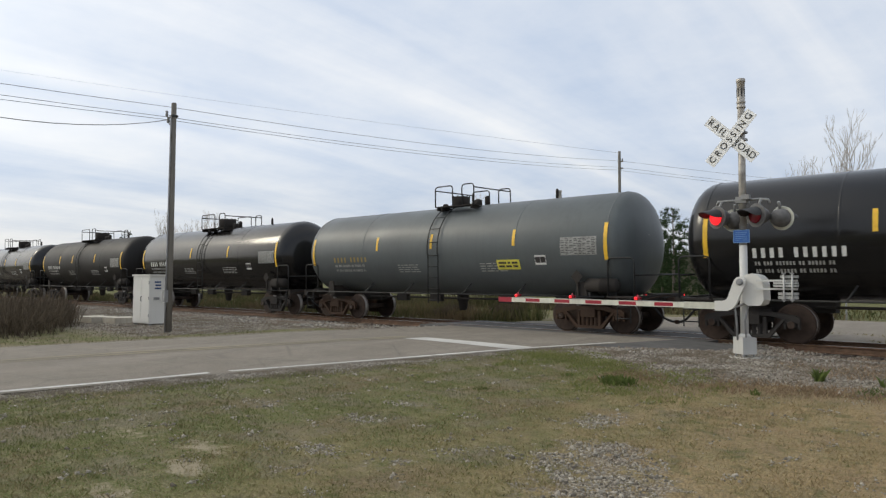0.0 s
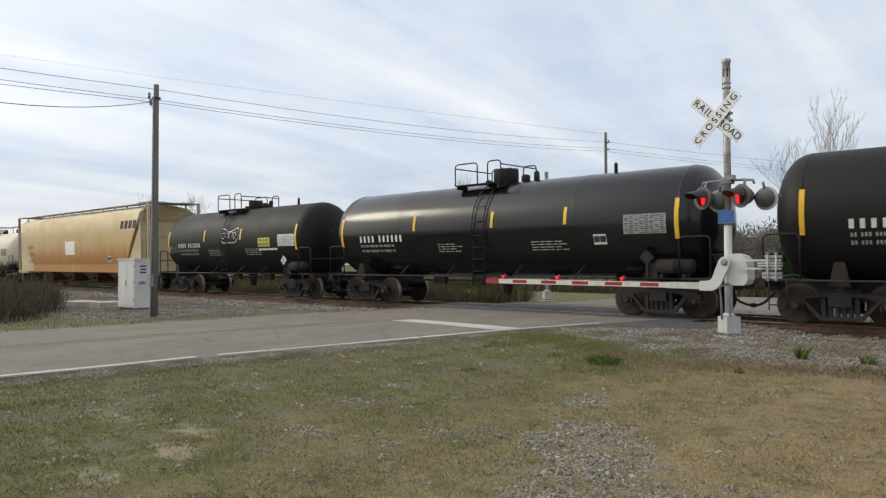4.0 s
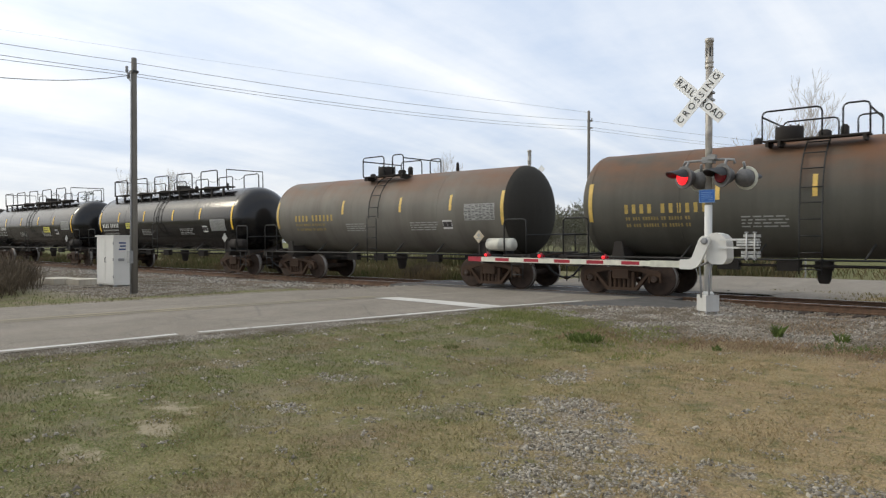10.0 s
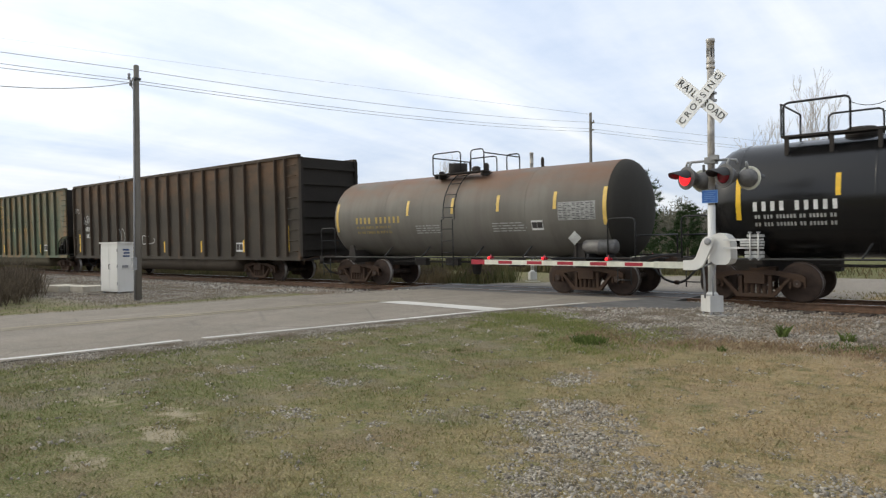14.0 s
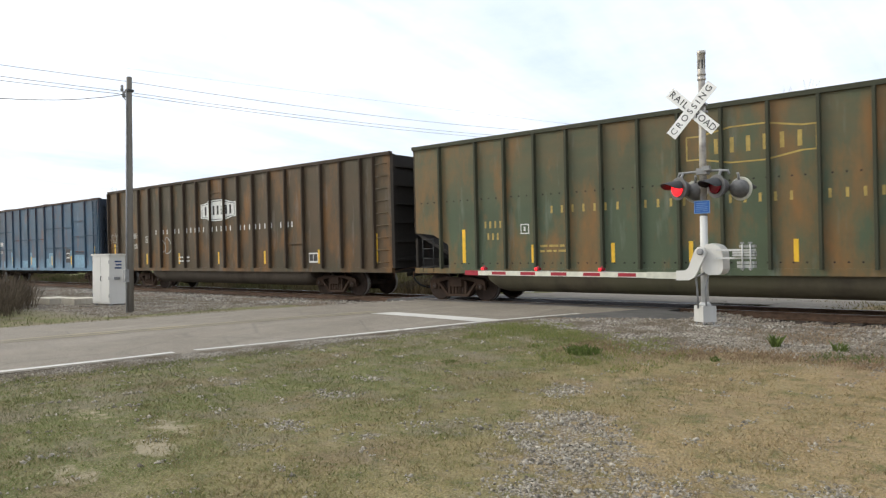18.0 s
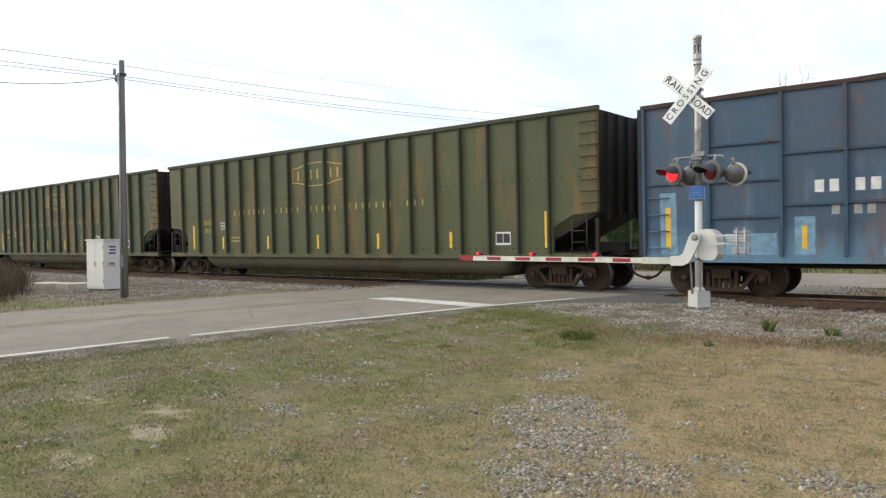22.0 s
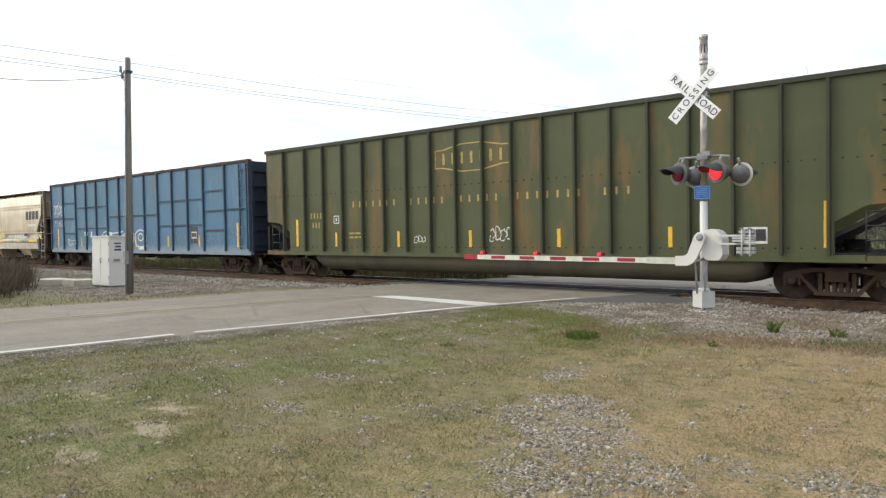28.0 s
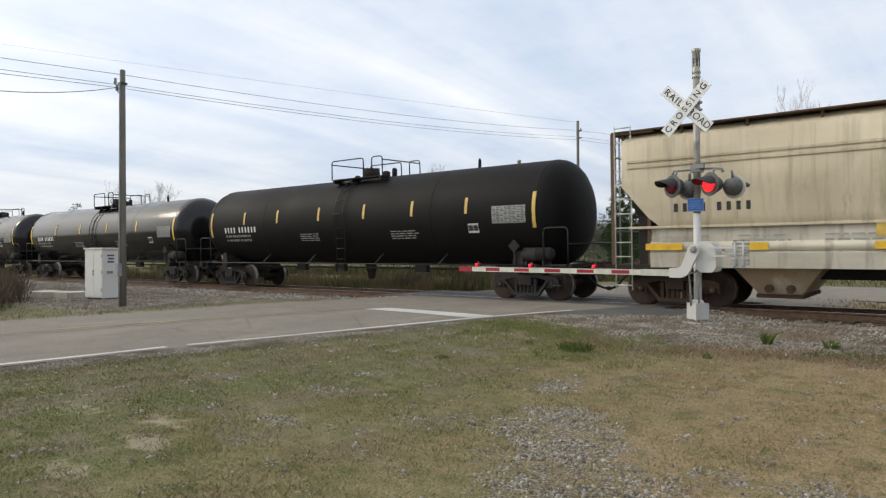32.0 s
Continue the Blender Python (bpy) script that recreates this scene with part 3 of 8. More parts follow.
# crossing surface: dark slabs beside and between the rails
X_LO, X_HI = -15.6, -6.2
for y0, y1 in ((16.2, 17.0), (17.14, 18.46), (18.6, 19.4)):
    slabs = thing("crossing_surface", pose(0, 0, 0), "dark asphalt crossing surface flush with the rails", "road crossing", "crossing surface strips", "structure")
    n = 4
    for i in range(n):
        a, b = X_LO + (X_HI - X_LO) * i / n, X_LO + (X_HI - X_LO) * (i + 1) / n
        boxes("panel", M_DARKASPHALT, slabs, (a + 0.01, b - 0.01, y0, y1, -0.05, RAIL - 0.012), bevel=0.008)


def apron():
    """Newer dark asphalt beside the road, running out ragged into the gravel before the rails."""
    r = random.Random(4)
    bm = bmesh.new()
    rows = []
    for y in np.linspace(13.55, 16.22, 14):
        right = np.interp(y, [13.55, 13.9, 14.9, 15.6, 16.22], [-6.9, -6.2, -5.3, -4.9, -4.5]) + r.uniform(-0.12, 0.12)
        left = float(road_edge(y)) + 0.09
        row = []
        for f in np.linspace(0, 1, 8):
            x = left + (right - left) * f
            z = float(ground_height(np.array([x]), np.array([y]))[0]) + 0.012 * (1 - f) + 0.004
            row.append(bm.verts.new((x, y, max(z, 0.19 - 0.10 * f ** 3 if y > 14.2 else z) - 0.01 * f)))
        rows.append(row)
    for a, b in zip(rows, rows[1:]):
        for i in range(7):
            bm.faces.new((a[i], a[i + 1], b[i + 1], b[i]))
    tagged(part("pavement", bm, M_DARKASPHALT), "ragged dark asphalt apron beside the crossing", "pavement", kind="structure")


def far_apron():
    """Asphalt shoulder beyond the track, falling from the approach to the ground."""
    bm = bmesh.new()
    rows = []
    for y in np.linspace(19.38, 23.6, 12):
        left, right = float(road_edge(y)) + 1.5, float(np.interp(y, [19.38, 20.3, 22.0, 23.6], [-4.3, -3.6, -2.7, -0.6]))
        top = float(road_height(y)) - 0.006
        low = float(ground_height(np.array([right]), np.array([y]))[0]) - 0.03
        rows.append([bm.verts.new((left + (right - left) * f, y, top + (low - top) * f * f)) for f in np.linspace(0, 1, 7)])
    for a, b in zip(rows, rows[1:]):
        for i in range(6):
            bm.faces.new((a[i], a[i + 1], b[i + 1], b[i]))
    tagged(part("pavement", bm, M_ASPHALT), "grey asphalt shoulder curving round beyond the track", "pavement", kind="structure")


apron()
far_apron()


def rail_profile():
    return [(-0.07, 0), (-0.07, 0.012), (-0.012, 0.035), (-0.009, 0.125), (-0.036, 0.14), (-0.036, 0.17), (0.036, 0.17), (0.036, 0.14), (0.009, 0.125), (0.012, 0.035), (0.07, 0.012), (0.07, 0)]


for y in (TRACK - 0.7525, TRACK + 0.7525):
    bm = bmesh.new()
    bm_prism(bm, [(y + a, RAIL - 0.17 + b) for a, b in rail_profile()], -420, 420, "yz")
    rail = part("rail", bm, [M_RAIL, M_RAILTOP])
    for p in rail.data.polygons:
        if p.normal.z > 0.9 and p.center.z > RAIL - 0.02:
            p.material_index = 1
    tagged(rail, "long rusty brown steel rail on wooden ties", "rail", "rails of the track", "structure")

bm = bmesh.new()
bm_box(bm, -0.115, 0.115, -1.3, 1.3, -0.15, 0)
tie_mesh = finish(bm, "tie", M_TIE, 0.01)
ties = thing("railway_ties", pose(0, 0, 0), "dark weathered wooden ties bedded in ballast", "railway ties", kind="structure")
for i in range(150):
    x = -66 + i * 0.535
    if X_LO - 0.1 < x < X_HI + 0.1:
        continue
    t = new("tie", tie_mesh)
    t.parent = ties
    t.matrix_basis = pose(x, TRACK + random.uniform(-0.03, 0.03), RAIL - 0.175, 0, 0, random.uniform(-1, 1))


# ---- signal mast with gate ----
def letters(text, size, material, name, parent, m, spread=1.18):
    cu = bpy.data.curves.new(name, "FONT")
    cu.body, cu.size, cu.extrude, cu.align_x, cu.align_y = text, size, 0.002, "CENTER", "CENTER"
    cu.space_character = spread
    tmp = new("text_tmp", cu)
    bpy.context.view_layer.update()
    me = bpy.data.meshes.new_from_object(tmp.evaluated_get(bpy.context.evaluated_depsgraph_get()))
    bpy.data.objects.remove(tmp)
    bpy.data.curves.remove(cu)
    me.materials.clear()
    me.materials.append(material)
    ob = new(name, me)
    ob.parent = parent
    ob.matrix_basis = m
    return ob


def decal(bm, surf, x0, x1, z0, z1, lift=0.006, n=1, lean=0.0):
    """Paint or sheet lying on the camera-side surface of a car, between x0..x1 and z0..z1."""
    rows = []
    for k in range(n + 1):
        z = z0 + (z1 - z0) * k / n
        y = surf(z) - lift
        rows.append((bm.verts.new((x0 + lean * k / n, y, z)), bm.verts.new((x1 + lean * k / n, y, z))))
    for a, b in zip(rows, rows[1:]):
        bm.faces.new((a[0], a[1], b[1], b[0]))


def lines(car, surf, material, x, z, w, count, h=0.045, pitch=0.1, name="small_print", rnd=1):
    """Lines of small print as plain bars."""
    r = random.Random(rnd)
    bm = bmesh.new()
    for i in range(count):
        a = x
        while a < x + w * (0.75 + 0.25 * r.random()):
            b = min(a + r.uniform(0.08, 0.3), x + w)
            decal(bm, surf, a, b, z - i * pitch, z - i * pitch + h)
            a = b + 0.05
    return part(name, bm, material, car)


def flat(y):
    return lambda z: y


def surf2(surf, d):
    return lambda z: surf(z) - d


M_BASEPAINT = paint("chipped_base_paint", (0.56, 0.56, 0.54), (0.30, 0.27, 0.23), 0.8, 0.6, (0.20, 0.15, 0.11), (0.60, 0.68))
M_DISCGREY = plain("dark_grey_disc", (0.10, 0.10, 0.10), 0.5, 0, 0.2, 9)
FLASHERS = []


def flasher(parent, x, y, z, face, lit_id, turn=-27):
    """A round flashing lamp: backing disc, housing, visor and lens, facing -y (face 1) or +y (face -1)."""
    m = pose(x, y, z, 0, 0, turn)
    bm = bmesh.new()
    bm_lathe(bm, [(0, 0.215), (0.006, 0.225), (0.02, 0.225), (0.024, 0.215)], (0, 0, 0), (0, 1, 0), 28)
    disc = part("background_disc", bm, M_DISCGREY if face > 0 else M_OLDWHITE, parent)
    disc.matrix_basis = m
    bm = bmesh.new()
    bm_lathe(bm, [(-0.01, 0.175), (0.06, 0.175), (0.15, 0.16), (0.22, 0.125), (0.27, 0.07), (0.28, 0.02)], (0, 0, 0), (0, 1, 0), 24)
    part("housing", bm, M_LAMPDARK, disc)
    bm = bmesh.new()
    n = 18
    inner, outer = [], []
    for k in range(n + 1):
        a = math.pi * (0.0 + 1.0 * k / n)
        ln = 0.08 + 0.29 * max(0.0, math.sin(a)) ** 0.6
        for lst, r in ((inner, 0.155), (outer, 0.166)):
            lst.append((bm.verts.new((r * math.cos(a), -0.02, r * math.sin(a))), bm.verts.new((r * math.cos(a), -0.02 - ln, r * math.sin(a) - 0.20 * ln))))
    for k in range(n):
        bm.faces.new((outer[k][0], outer[k + 1][0], outer[k + 1][1], outer[k][1]))
        bm.faces.new((inner[k][0], inner[k][1], inner[k + 1][1], inner[k + 1][0]))
        bm.faces.new((outer[k][1], outer[k + 1][1], inner[k + 1][1], inner[k][1]))
    part("visor", bm, M_BLACKMETAL, disc)
    bm = bmesh.new()
    bm_lathe(bm, [(-0.055, 0.152), (-0.085, 0.126), (-0.105, 0.08), (-0.112, 0.0)], (0, 0, 0), (0, 1, 0), 24)
    if face < 0:
        part("lens", bm, M_LENS, disc, "round red glass lens")
    else:
        # stand-in for flashing: an added disc turns, one face lit, the other dark
        unit = part("flash_stand_in", bm, [M_LIT, M_LENS], disc, "added turning disc, lit red on one face, imitating flashes")
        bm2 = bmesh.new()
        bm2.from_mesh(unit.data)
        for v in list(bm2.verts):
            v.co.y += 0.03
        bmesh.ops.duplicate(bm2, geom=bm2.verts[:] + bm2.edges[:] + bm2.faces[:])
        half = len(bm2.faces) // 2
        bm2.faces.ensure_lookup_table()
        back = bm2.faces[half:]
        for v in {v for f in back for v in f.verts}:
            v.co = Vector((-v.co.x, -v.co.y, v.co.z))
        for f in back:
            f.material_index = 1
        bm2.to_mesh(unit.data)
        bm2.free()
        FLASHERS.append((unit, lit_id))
    tubes("bracket", M_LAMPGREY, disc, [[(0, 0.08, 0.16), (0, 0.10, 0.25), (0, 0.13, 0.30)]], 0.026)
    return disc


def crossing_signal(x, y, z, turn, with_gate=True):
    root = thing("crossing_signal", pose(x, y, z, 0, 0, turn), "white and grey crossing signal mast with red lamps and gate", "crossing signal", "crossing signals")
    foot = boxes("foundation", M_CONCRETE, root, (-0.25, 0.25, -0.25, 0.25, -0.25, 0.02), bevel=0.03)
    foot.matrix_basis = pose(0, 0, 0, 0, 0, -36)
    base = boxes("junction_base", M_BASEPAINT, root, (-0.145, 0.145, -0.145, 0.145, 0.08, 0.39), bevel=0.02, label="white cast base box round the mast")
    base.matrix_basis = pose(0, 0, 0, 0, 0, -36)
    for a in (-0.11, 0.11):
        for b in (-0.11, 0.11):
            tubes("anchor_bolt", M_GREYMETAL, base, [[(a, b, 0.0), (a, b, 0.1)]], 0.02)
    bm = bmesh.new()
    bm_lathe(bm, [(0.39, 0.12), (0.43, 0.105), (0.46, 0.074)], (0, 0, 0), (0, 0, 1), 20)
    part("mast_collar", bm, M_MASTPAINT, root)
    bm = bmesh.new()
    bm_lathe(bm, [(0.3, 0.072), (2.13, 0.072)], (0, 0, 0), (0, 0, 1), 20)
    part("lower_mast", bm, M_MASTPAINT, root)
    bm = bmesh.new()
    bm_lathe(bm, [(2.13, 0.066), (4.85, 0.066)], (0, 0, 0), (0, 0, 1), 20)
    part("upper_mast", bm, M_MAST, root, "weathered bare metal mast")
    bm = bmesh.new()
    bm_lathe(bm, [(4.76, 0.07), (4.77, 0.082), (4.80, 0.082), (4.81, 0.074), (4.85, 0.074), (4.86, 0.082), (4.89, 0.082), (4.90, 0.074), (5.26, 0.074), (5.27, 0.084), (5.33, 0.084), (5.34, 0.05)], (0, 0, 0), (0, 0, 1), 20)
    bell = part("bell", bm, M_MAST, root, "grey bell housing on the mast top")
    for a in (200, 250, 300, 350):
        slot = boxes("bell_slot", M_BLACKMETAL, bell, (0.070, 0.0765, -0.012, 0.012, 4.98, 5.15))
        slot.matrix_basis = pose(0, 0, 0, 0, 0, a)
    # crossbuck
    for k, ang in enumerate((-44, 48)):
        m = pose(-0.16, -0.10 - 0.03 * k, 4.18, 0, -ang, 0)
        bm = bmesh.new()
        bm_box(bm, -0.61, 0.61, -0.006, 0.006, -0.112, 0.112)
        blade = part("crossbuck_blade", bm, M_SIGNWHITE, root, "white sign blade with black letters", bevel=0.003)
        blade.matrix_basis = m
        if k == 0:
            letters("RAIL", 0.185, M_LETTER, "lettering", blade, pose(-0.35, -0.010, 0, 90), 1.26)
            letters("ROAD", 0.185, M_LETTER, "lettering", blade, pose(0.335, -0.010, 0, 90), 1.02)
        else:
            letters("CROSSING", 0.175, M_LETTER, "lettering", blade, pose(0, -0.010, 0, 90), 1.48)
    boxes("sign_clamp", M_GREYMETAL, root, (-0.09, 0.09, -0.09, 0.08, 4.13, 4.17), (-0.09, 0.09, -0.09, 0.08, 4.27, 4.31), bevel=0.006)
    # lamps on a cross arm
    tubes("cross_arm", M_LAMPGREY, root, [[(-0.46, -0.06, 2.90), (-0.44, -0.06, 2.98), (-0.3, 0, 2.99), (0.3, 0, 2.99), (0.46, 0.02, 2.97), (0.48, 0.02, 2.9)]], 0.026)
    boxes("arm_clamp", M_LAMPGREY, root, (-0.10, 0.10, -0.10, 0.10, 2.93, 3.05), bevel=0.02)
    boxes("terminal_box", M_LAMPGREY, root, (0.02, 0.16, -0.14, -0.02, 2.99, 3.08), bevel=0.02)
    for sx in (-0.40, 0.40):
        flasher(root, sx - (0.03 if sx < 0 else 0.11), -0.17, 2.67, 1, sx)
        flasher(root, sx + (0.20 if sx < 0 else 0.26), 0.16, 2.62, -1, sx, 200 if sx < 0 else 166)
    boxes("sign_plate", M_BLUESIGN, root, (-0.15, 0.15, -0.095, -0.08, 2.17, 2.42), bevel=0.01, label="small blue notice plate")
    for d in ((-0.15, 0.15, -0.099, -0.094, 2.405, 2.42), (-0.15, 0.15, -0.099, -0.094, 2.17, 2.185), (-0.15, -0.138, -0.099, -0.094, 2.17, 2.42), (0.138, 0.15, -0.099, -0.094, 2.17, 2.42)):
        boxes("sign_border", M_PALEPRINT, root, d)
    as_stuff(lines(root, flat(-0.096), M_PALEPRINT, -0.11, 2.36, 0.22, 5, 0.012, 0.036, "sign_print"))
    if with_gate:
        gate_parts(root)
    return root


def gate_parts(root):
    bm = bmesh.new()
    bm_prism(bm, [(0.03, 1.10), (0.08, 1.02), (0.14, 0.99), (0.31, 0.99), (0.37, 1.02), (0.41, 1.10), (0.40, 1.40), (0.37, 1.49), (0.30, 1.56), (0.20, 1.59), (0.10, 1.57), (0.04, 1.51)], -0.2, 0.22)
    part("gate_mechanism", bm, M_WHITE, root, "rounded white gate mechanism case", bevel=0.05)
    bm = bmesh.new()
    out = [(-0.44, 0.885), (-0.21, 0.885), (-0.10, 0.94), (-0.04, 1.02), (0.11, 1.36), (0.125, 1.44), (0.10, 1.50), (0.05, 1.53), (-0.02, 1.52), (-0.07, 1.47), (-0.10, 1.40), (-0.20, 1.13), (-0.24, 1.09), (-0.30, 1.075), (-0.44, 1.07)]
    bm_prism(bm, out, -0.32, -0.24)
    part("gate_arm_bracket", bm, M_WHITE, root, "white cranked bracket carrying the gate arm", bevel=0.015)
    bm = bmesh.new()
    bm_lathe(bm, [(-0.36, 0.04), (-0.34, 0.065), (-0.22, 0.065)], (0.03, 0, 1.43), (0, 1, 0), 16)
    part("pivot", bm, M_GREYMETAL, root)
    # counterweights on the far end
    for z in (1.29, 1.44):
        boxes("counterweight_arm", M_MASTPAINT, root, (0.30, 1.0, -0.26, -0.235, z, z + 0.035), bevel=0.004)
    for a, z, h in ((0.70, 1.13, 0.05), (0.70, 1.195, 0.05), (0.62, 1.34, 0.04), (0.62, 1.39, 0.04), (0.74, 1.50, 0.05)):
        boxes("counterweight", M_WEIGHT, root, (a, 1.0, -0.34, -0.18, z, z + h), bevel=0.008, label="bolted grey counterweight plate")
    for xx in (0.80, 0.94):
        tubes("clamp_rod", M_MASTPAINT, root, [[(xx, -0.36, 1.08), (xx, -0.36, 1.60)]], 0.016)
        for z in (1.10, 1.57):
            boxes("clamp_nut", M_GREYMETAL, root, (xx - 0.03, xx + 0.03, -0.385, -0.335, z, z + 0.03), bevel=0.006)
    # arm: white boards with red bands
    x0, length = -0.40, 5.2
    arm = thing("gate_arm", pose(x0, -0.28, 0.975, 0, 0.25, 0), "", "")
    arm.parent = root
    boxes("board", M_ARMWHITE, arm, (-length, -0.62, -0.016, 0.016, -0.052, 0.056), bevel=0.004, label="white gate arm board")
    boxes("arm_adapter", M_OLDWHITE, arm, (-0.64, 0.05, -0.021, 0.021, -0.062, 0.066), bevel=0.005, label="yellowed white arm adapter")
    for i in range(6):
        a = -length + i * 0.79
        boxes("red_band", M_RED, arm, (a - 0.004, a + 0.385, -0.0185, 0.0185, -0.034 if i else -0.054, 0.038 if i else 0.058))
    for a in (-length + 0.56, -length + 2.03, -length + 3.58):
        bm = bmesh.new()
        bm_lathe(bm, [(0.056, 0.022), (0.085, 0.022), (0.09, 0.036), (0.13, 0.036), (0.15, 0.02), (0.18, 0.012)], (a, 0, 0), (0, 0, 1), 12)
        lamp = part("arm_lamp", bm, M_RED, arm, "small red lamp on the gate arm")
        for q in (-1, 1):
            bm = bmesh.new()
            bm_lathe(bm, [(0, 0.034), (0.03, 0.034), (0.04, 0.02)], (a + 0.02 * q, 0.035 * q, 0.105), (0.5 * q, q, 0), 12)
            part("lamp_lens", bm, M_TIPLIT if q < 0 else M_LENS, lamp)
        tubes("lamp_wire", M_GREYMETAL, lamp, [[(a, -0.02, 0.06), (a + 0.1, -0.02, 0.068), (a + 0.5, -0.018, 0.062)]], 0.006)
    tubes("cable", M_GREYMETAL, root, [[(-0.09, -0.12, 0.34), (-0.10, -0.13, 0.7), (-0.12, -0.14, 0.95), (0.06, -0.12, 1.03)]], 0.022)
    tubes("cable", M_GREYMETAL, root, [[(0.06, -0.1, 0.3), (0.05, -0.12, 0.7), (0.12, -0.1, 1.05)]], 0.018)


M_WEIGHT = plain("grey_iron_weight_paint", (0.40, 0.40, 0.38), 0.55, 0.1, 0.25, 6)
M_PALEPRINT = plain("pale_sign_print", (0.16, 0.30, 0.56), 0.5)
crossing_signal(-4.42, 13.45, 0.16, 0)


# ---- cars of the train ----

def wheelset_mesh():
    bm = bmesh.new()
    for s in (-1, 1):
        y = 0.72 * s
        # tread, flange and dished plate
        bm_lathe(bm, [(-0.07, 0.10), (-0.068, 0.40), (-0.066, 0.455), (0.045, 0.452), (0.05, 0.478), (0.07, 0.478), (0.068, 0.40), (0.03, 0.33), (0.02, 0.18), (0.07, 0.12), (0.07, 0.1)] if s < 0 else
                 [(-0.07, 0.1), (-0.07, 0.12), (-0.02, 0.18), (-0.03, 0.33), (-0.068, 0.40), (-0.07, 0.478), (-0.05, 0.478), (-0.045, 0.452), (0.066, 0.455), (0.068, 0.40), (0.07, 0.10)], (0, y, 0), (0, 1, 0), 28)
    bm_lathe(bm, [(-1.12, 0.08), (-0.8, 0.085), (0.8, 0.085), (1.12, 0.08)], (0, 0, 0), (0, 1, 0), 12)
    me = finish(bm, "wheelset", [M_WHEEL, M_TREAD])
    for p in me.polygons:
        c = p.center
        r = math.hypot(c.x, c.z)
        if r > 0.43 and abs(p.normal.y) < 0.5:
            p.material_index = 1
    return me


WHEELSET = wheelset_mesh()
WHEELS = []


M_CAPSTEEL = plain("worn_bearing_cap", (0.17, 0.165, 0.155), 0.5, 0.3, 0.3, 9)


def truck_meshes():
    bm = bmesh.new()
    # one cast side frame with its openings, arch bar over a spring opening
    top = [(-1.06, 0.60), (-0.98, 0.66), (-0.5, 0.74), (0.5, 0.74), (0.98, 0.66), (1.06, 0.60), (1.06, 0.50), (0.78, 0.565), (0.42, 0.65), (-0.42, 0.65), (-0.78, 0.565), (-1.06, 0.50)]
    for q in (-1, 1):
        bm_box(bm, q * 0.89 - 0.17, q * 0.89 + 0.17, -0.05, 0.05, 0.50, 0.60)
        bm_box(bm, q * 0.89 - 0.17, q * 0.89 - 0.12, -0.05, 0.05, 0.36, 0.52)
        bm_box(bm, q * 0.89 + 0.12, q * 0.89 + 0.17, -0.05, 0.05, 0.36, 0.52)
    bm_prism(bm, top, -0.06, 0.06)
    low = [(-0.77, 0.58), (-0.69, 0.58), (-0.36, 0.22), (0.36, 0.22), (0.69, 0.58), (0.77, 0.58), (0.41, 0.14), (-0.41, 0.14)]
    bm_prism(bm, low, -0.07, 0.07)
    for x in (-0.36, 0.28):
        bm_box(bm, x, x + 0.08, -0.065, 0.065, 0.2, 0.62)
    side = finish(bm, "side_frame", M_TRUCK, 0.015)
    bm = bmesh.new()
    for x in (-0.19, -0.06, 0.07, 0.2):
        bm_lathe(bm, [(0.21, 0.06), (0.25, 0.052), (0.29, 0.06), (0.33, 0.052), (0.37, 0.06), (0.41, 0.052), (0.45, 0.06)], (x, 0, 0), (0, 0, 1), 10)
    spring = finish(bm, "spring_nest", M_TRUCK)
    bm = bmesh.new()
    bm_lathe(bm, [(-0.09, 0.02), (-0.085, 0.075), (-0.05, 0.10), (0.06, 0.11), (0.12, 0.11)], (0, 0, 0), (0, 1, 0), 14)
    bm_box(bm, -0.14, 0.14, -0.02, 0.12, 0.05, 0.14)
    cap = finish(bm, "bearing", [M_TRUCK, M_CAPSTEEL])
    for p in cap.polygons:
        if p.center.y < -0.06 and math.hypot(p.center.x, p.center.z) < 0.085:
            p.material_index = 1
    bm = bmesh.new()
    bm_box(bm, -0.22, 0.22, -1.15, 1.15, 0.45, 0.68)
    bm_box(bm, -0.3, 0.3, -0.4, 0.4, 0.62, 0.80)
    bolster = finish(bm, "truck", M_TRUCK, 0.02)
    return side, spring, cap, bolster


SIDE, SPRING, CAP, BOLSTER = truck_meshes()
M_TRUCKDARK = paint("dusty_black_cast_steel", (0.040, 0.035, 0.032), (0.02, 0.018, 0.017), 0.7, 0.85, (0.075, 0.055, 0.042), (0.55, 0.72), spec=0.25)
DARK_TRUCK = {}
for me in (SIDE, SPRING, CAP, BOLSTER):
    DARK_TRUCK[me.name] = me.copy()
    DARK_TRUCK[me.name].materials[0] = M_TRUCKDARK


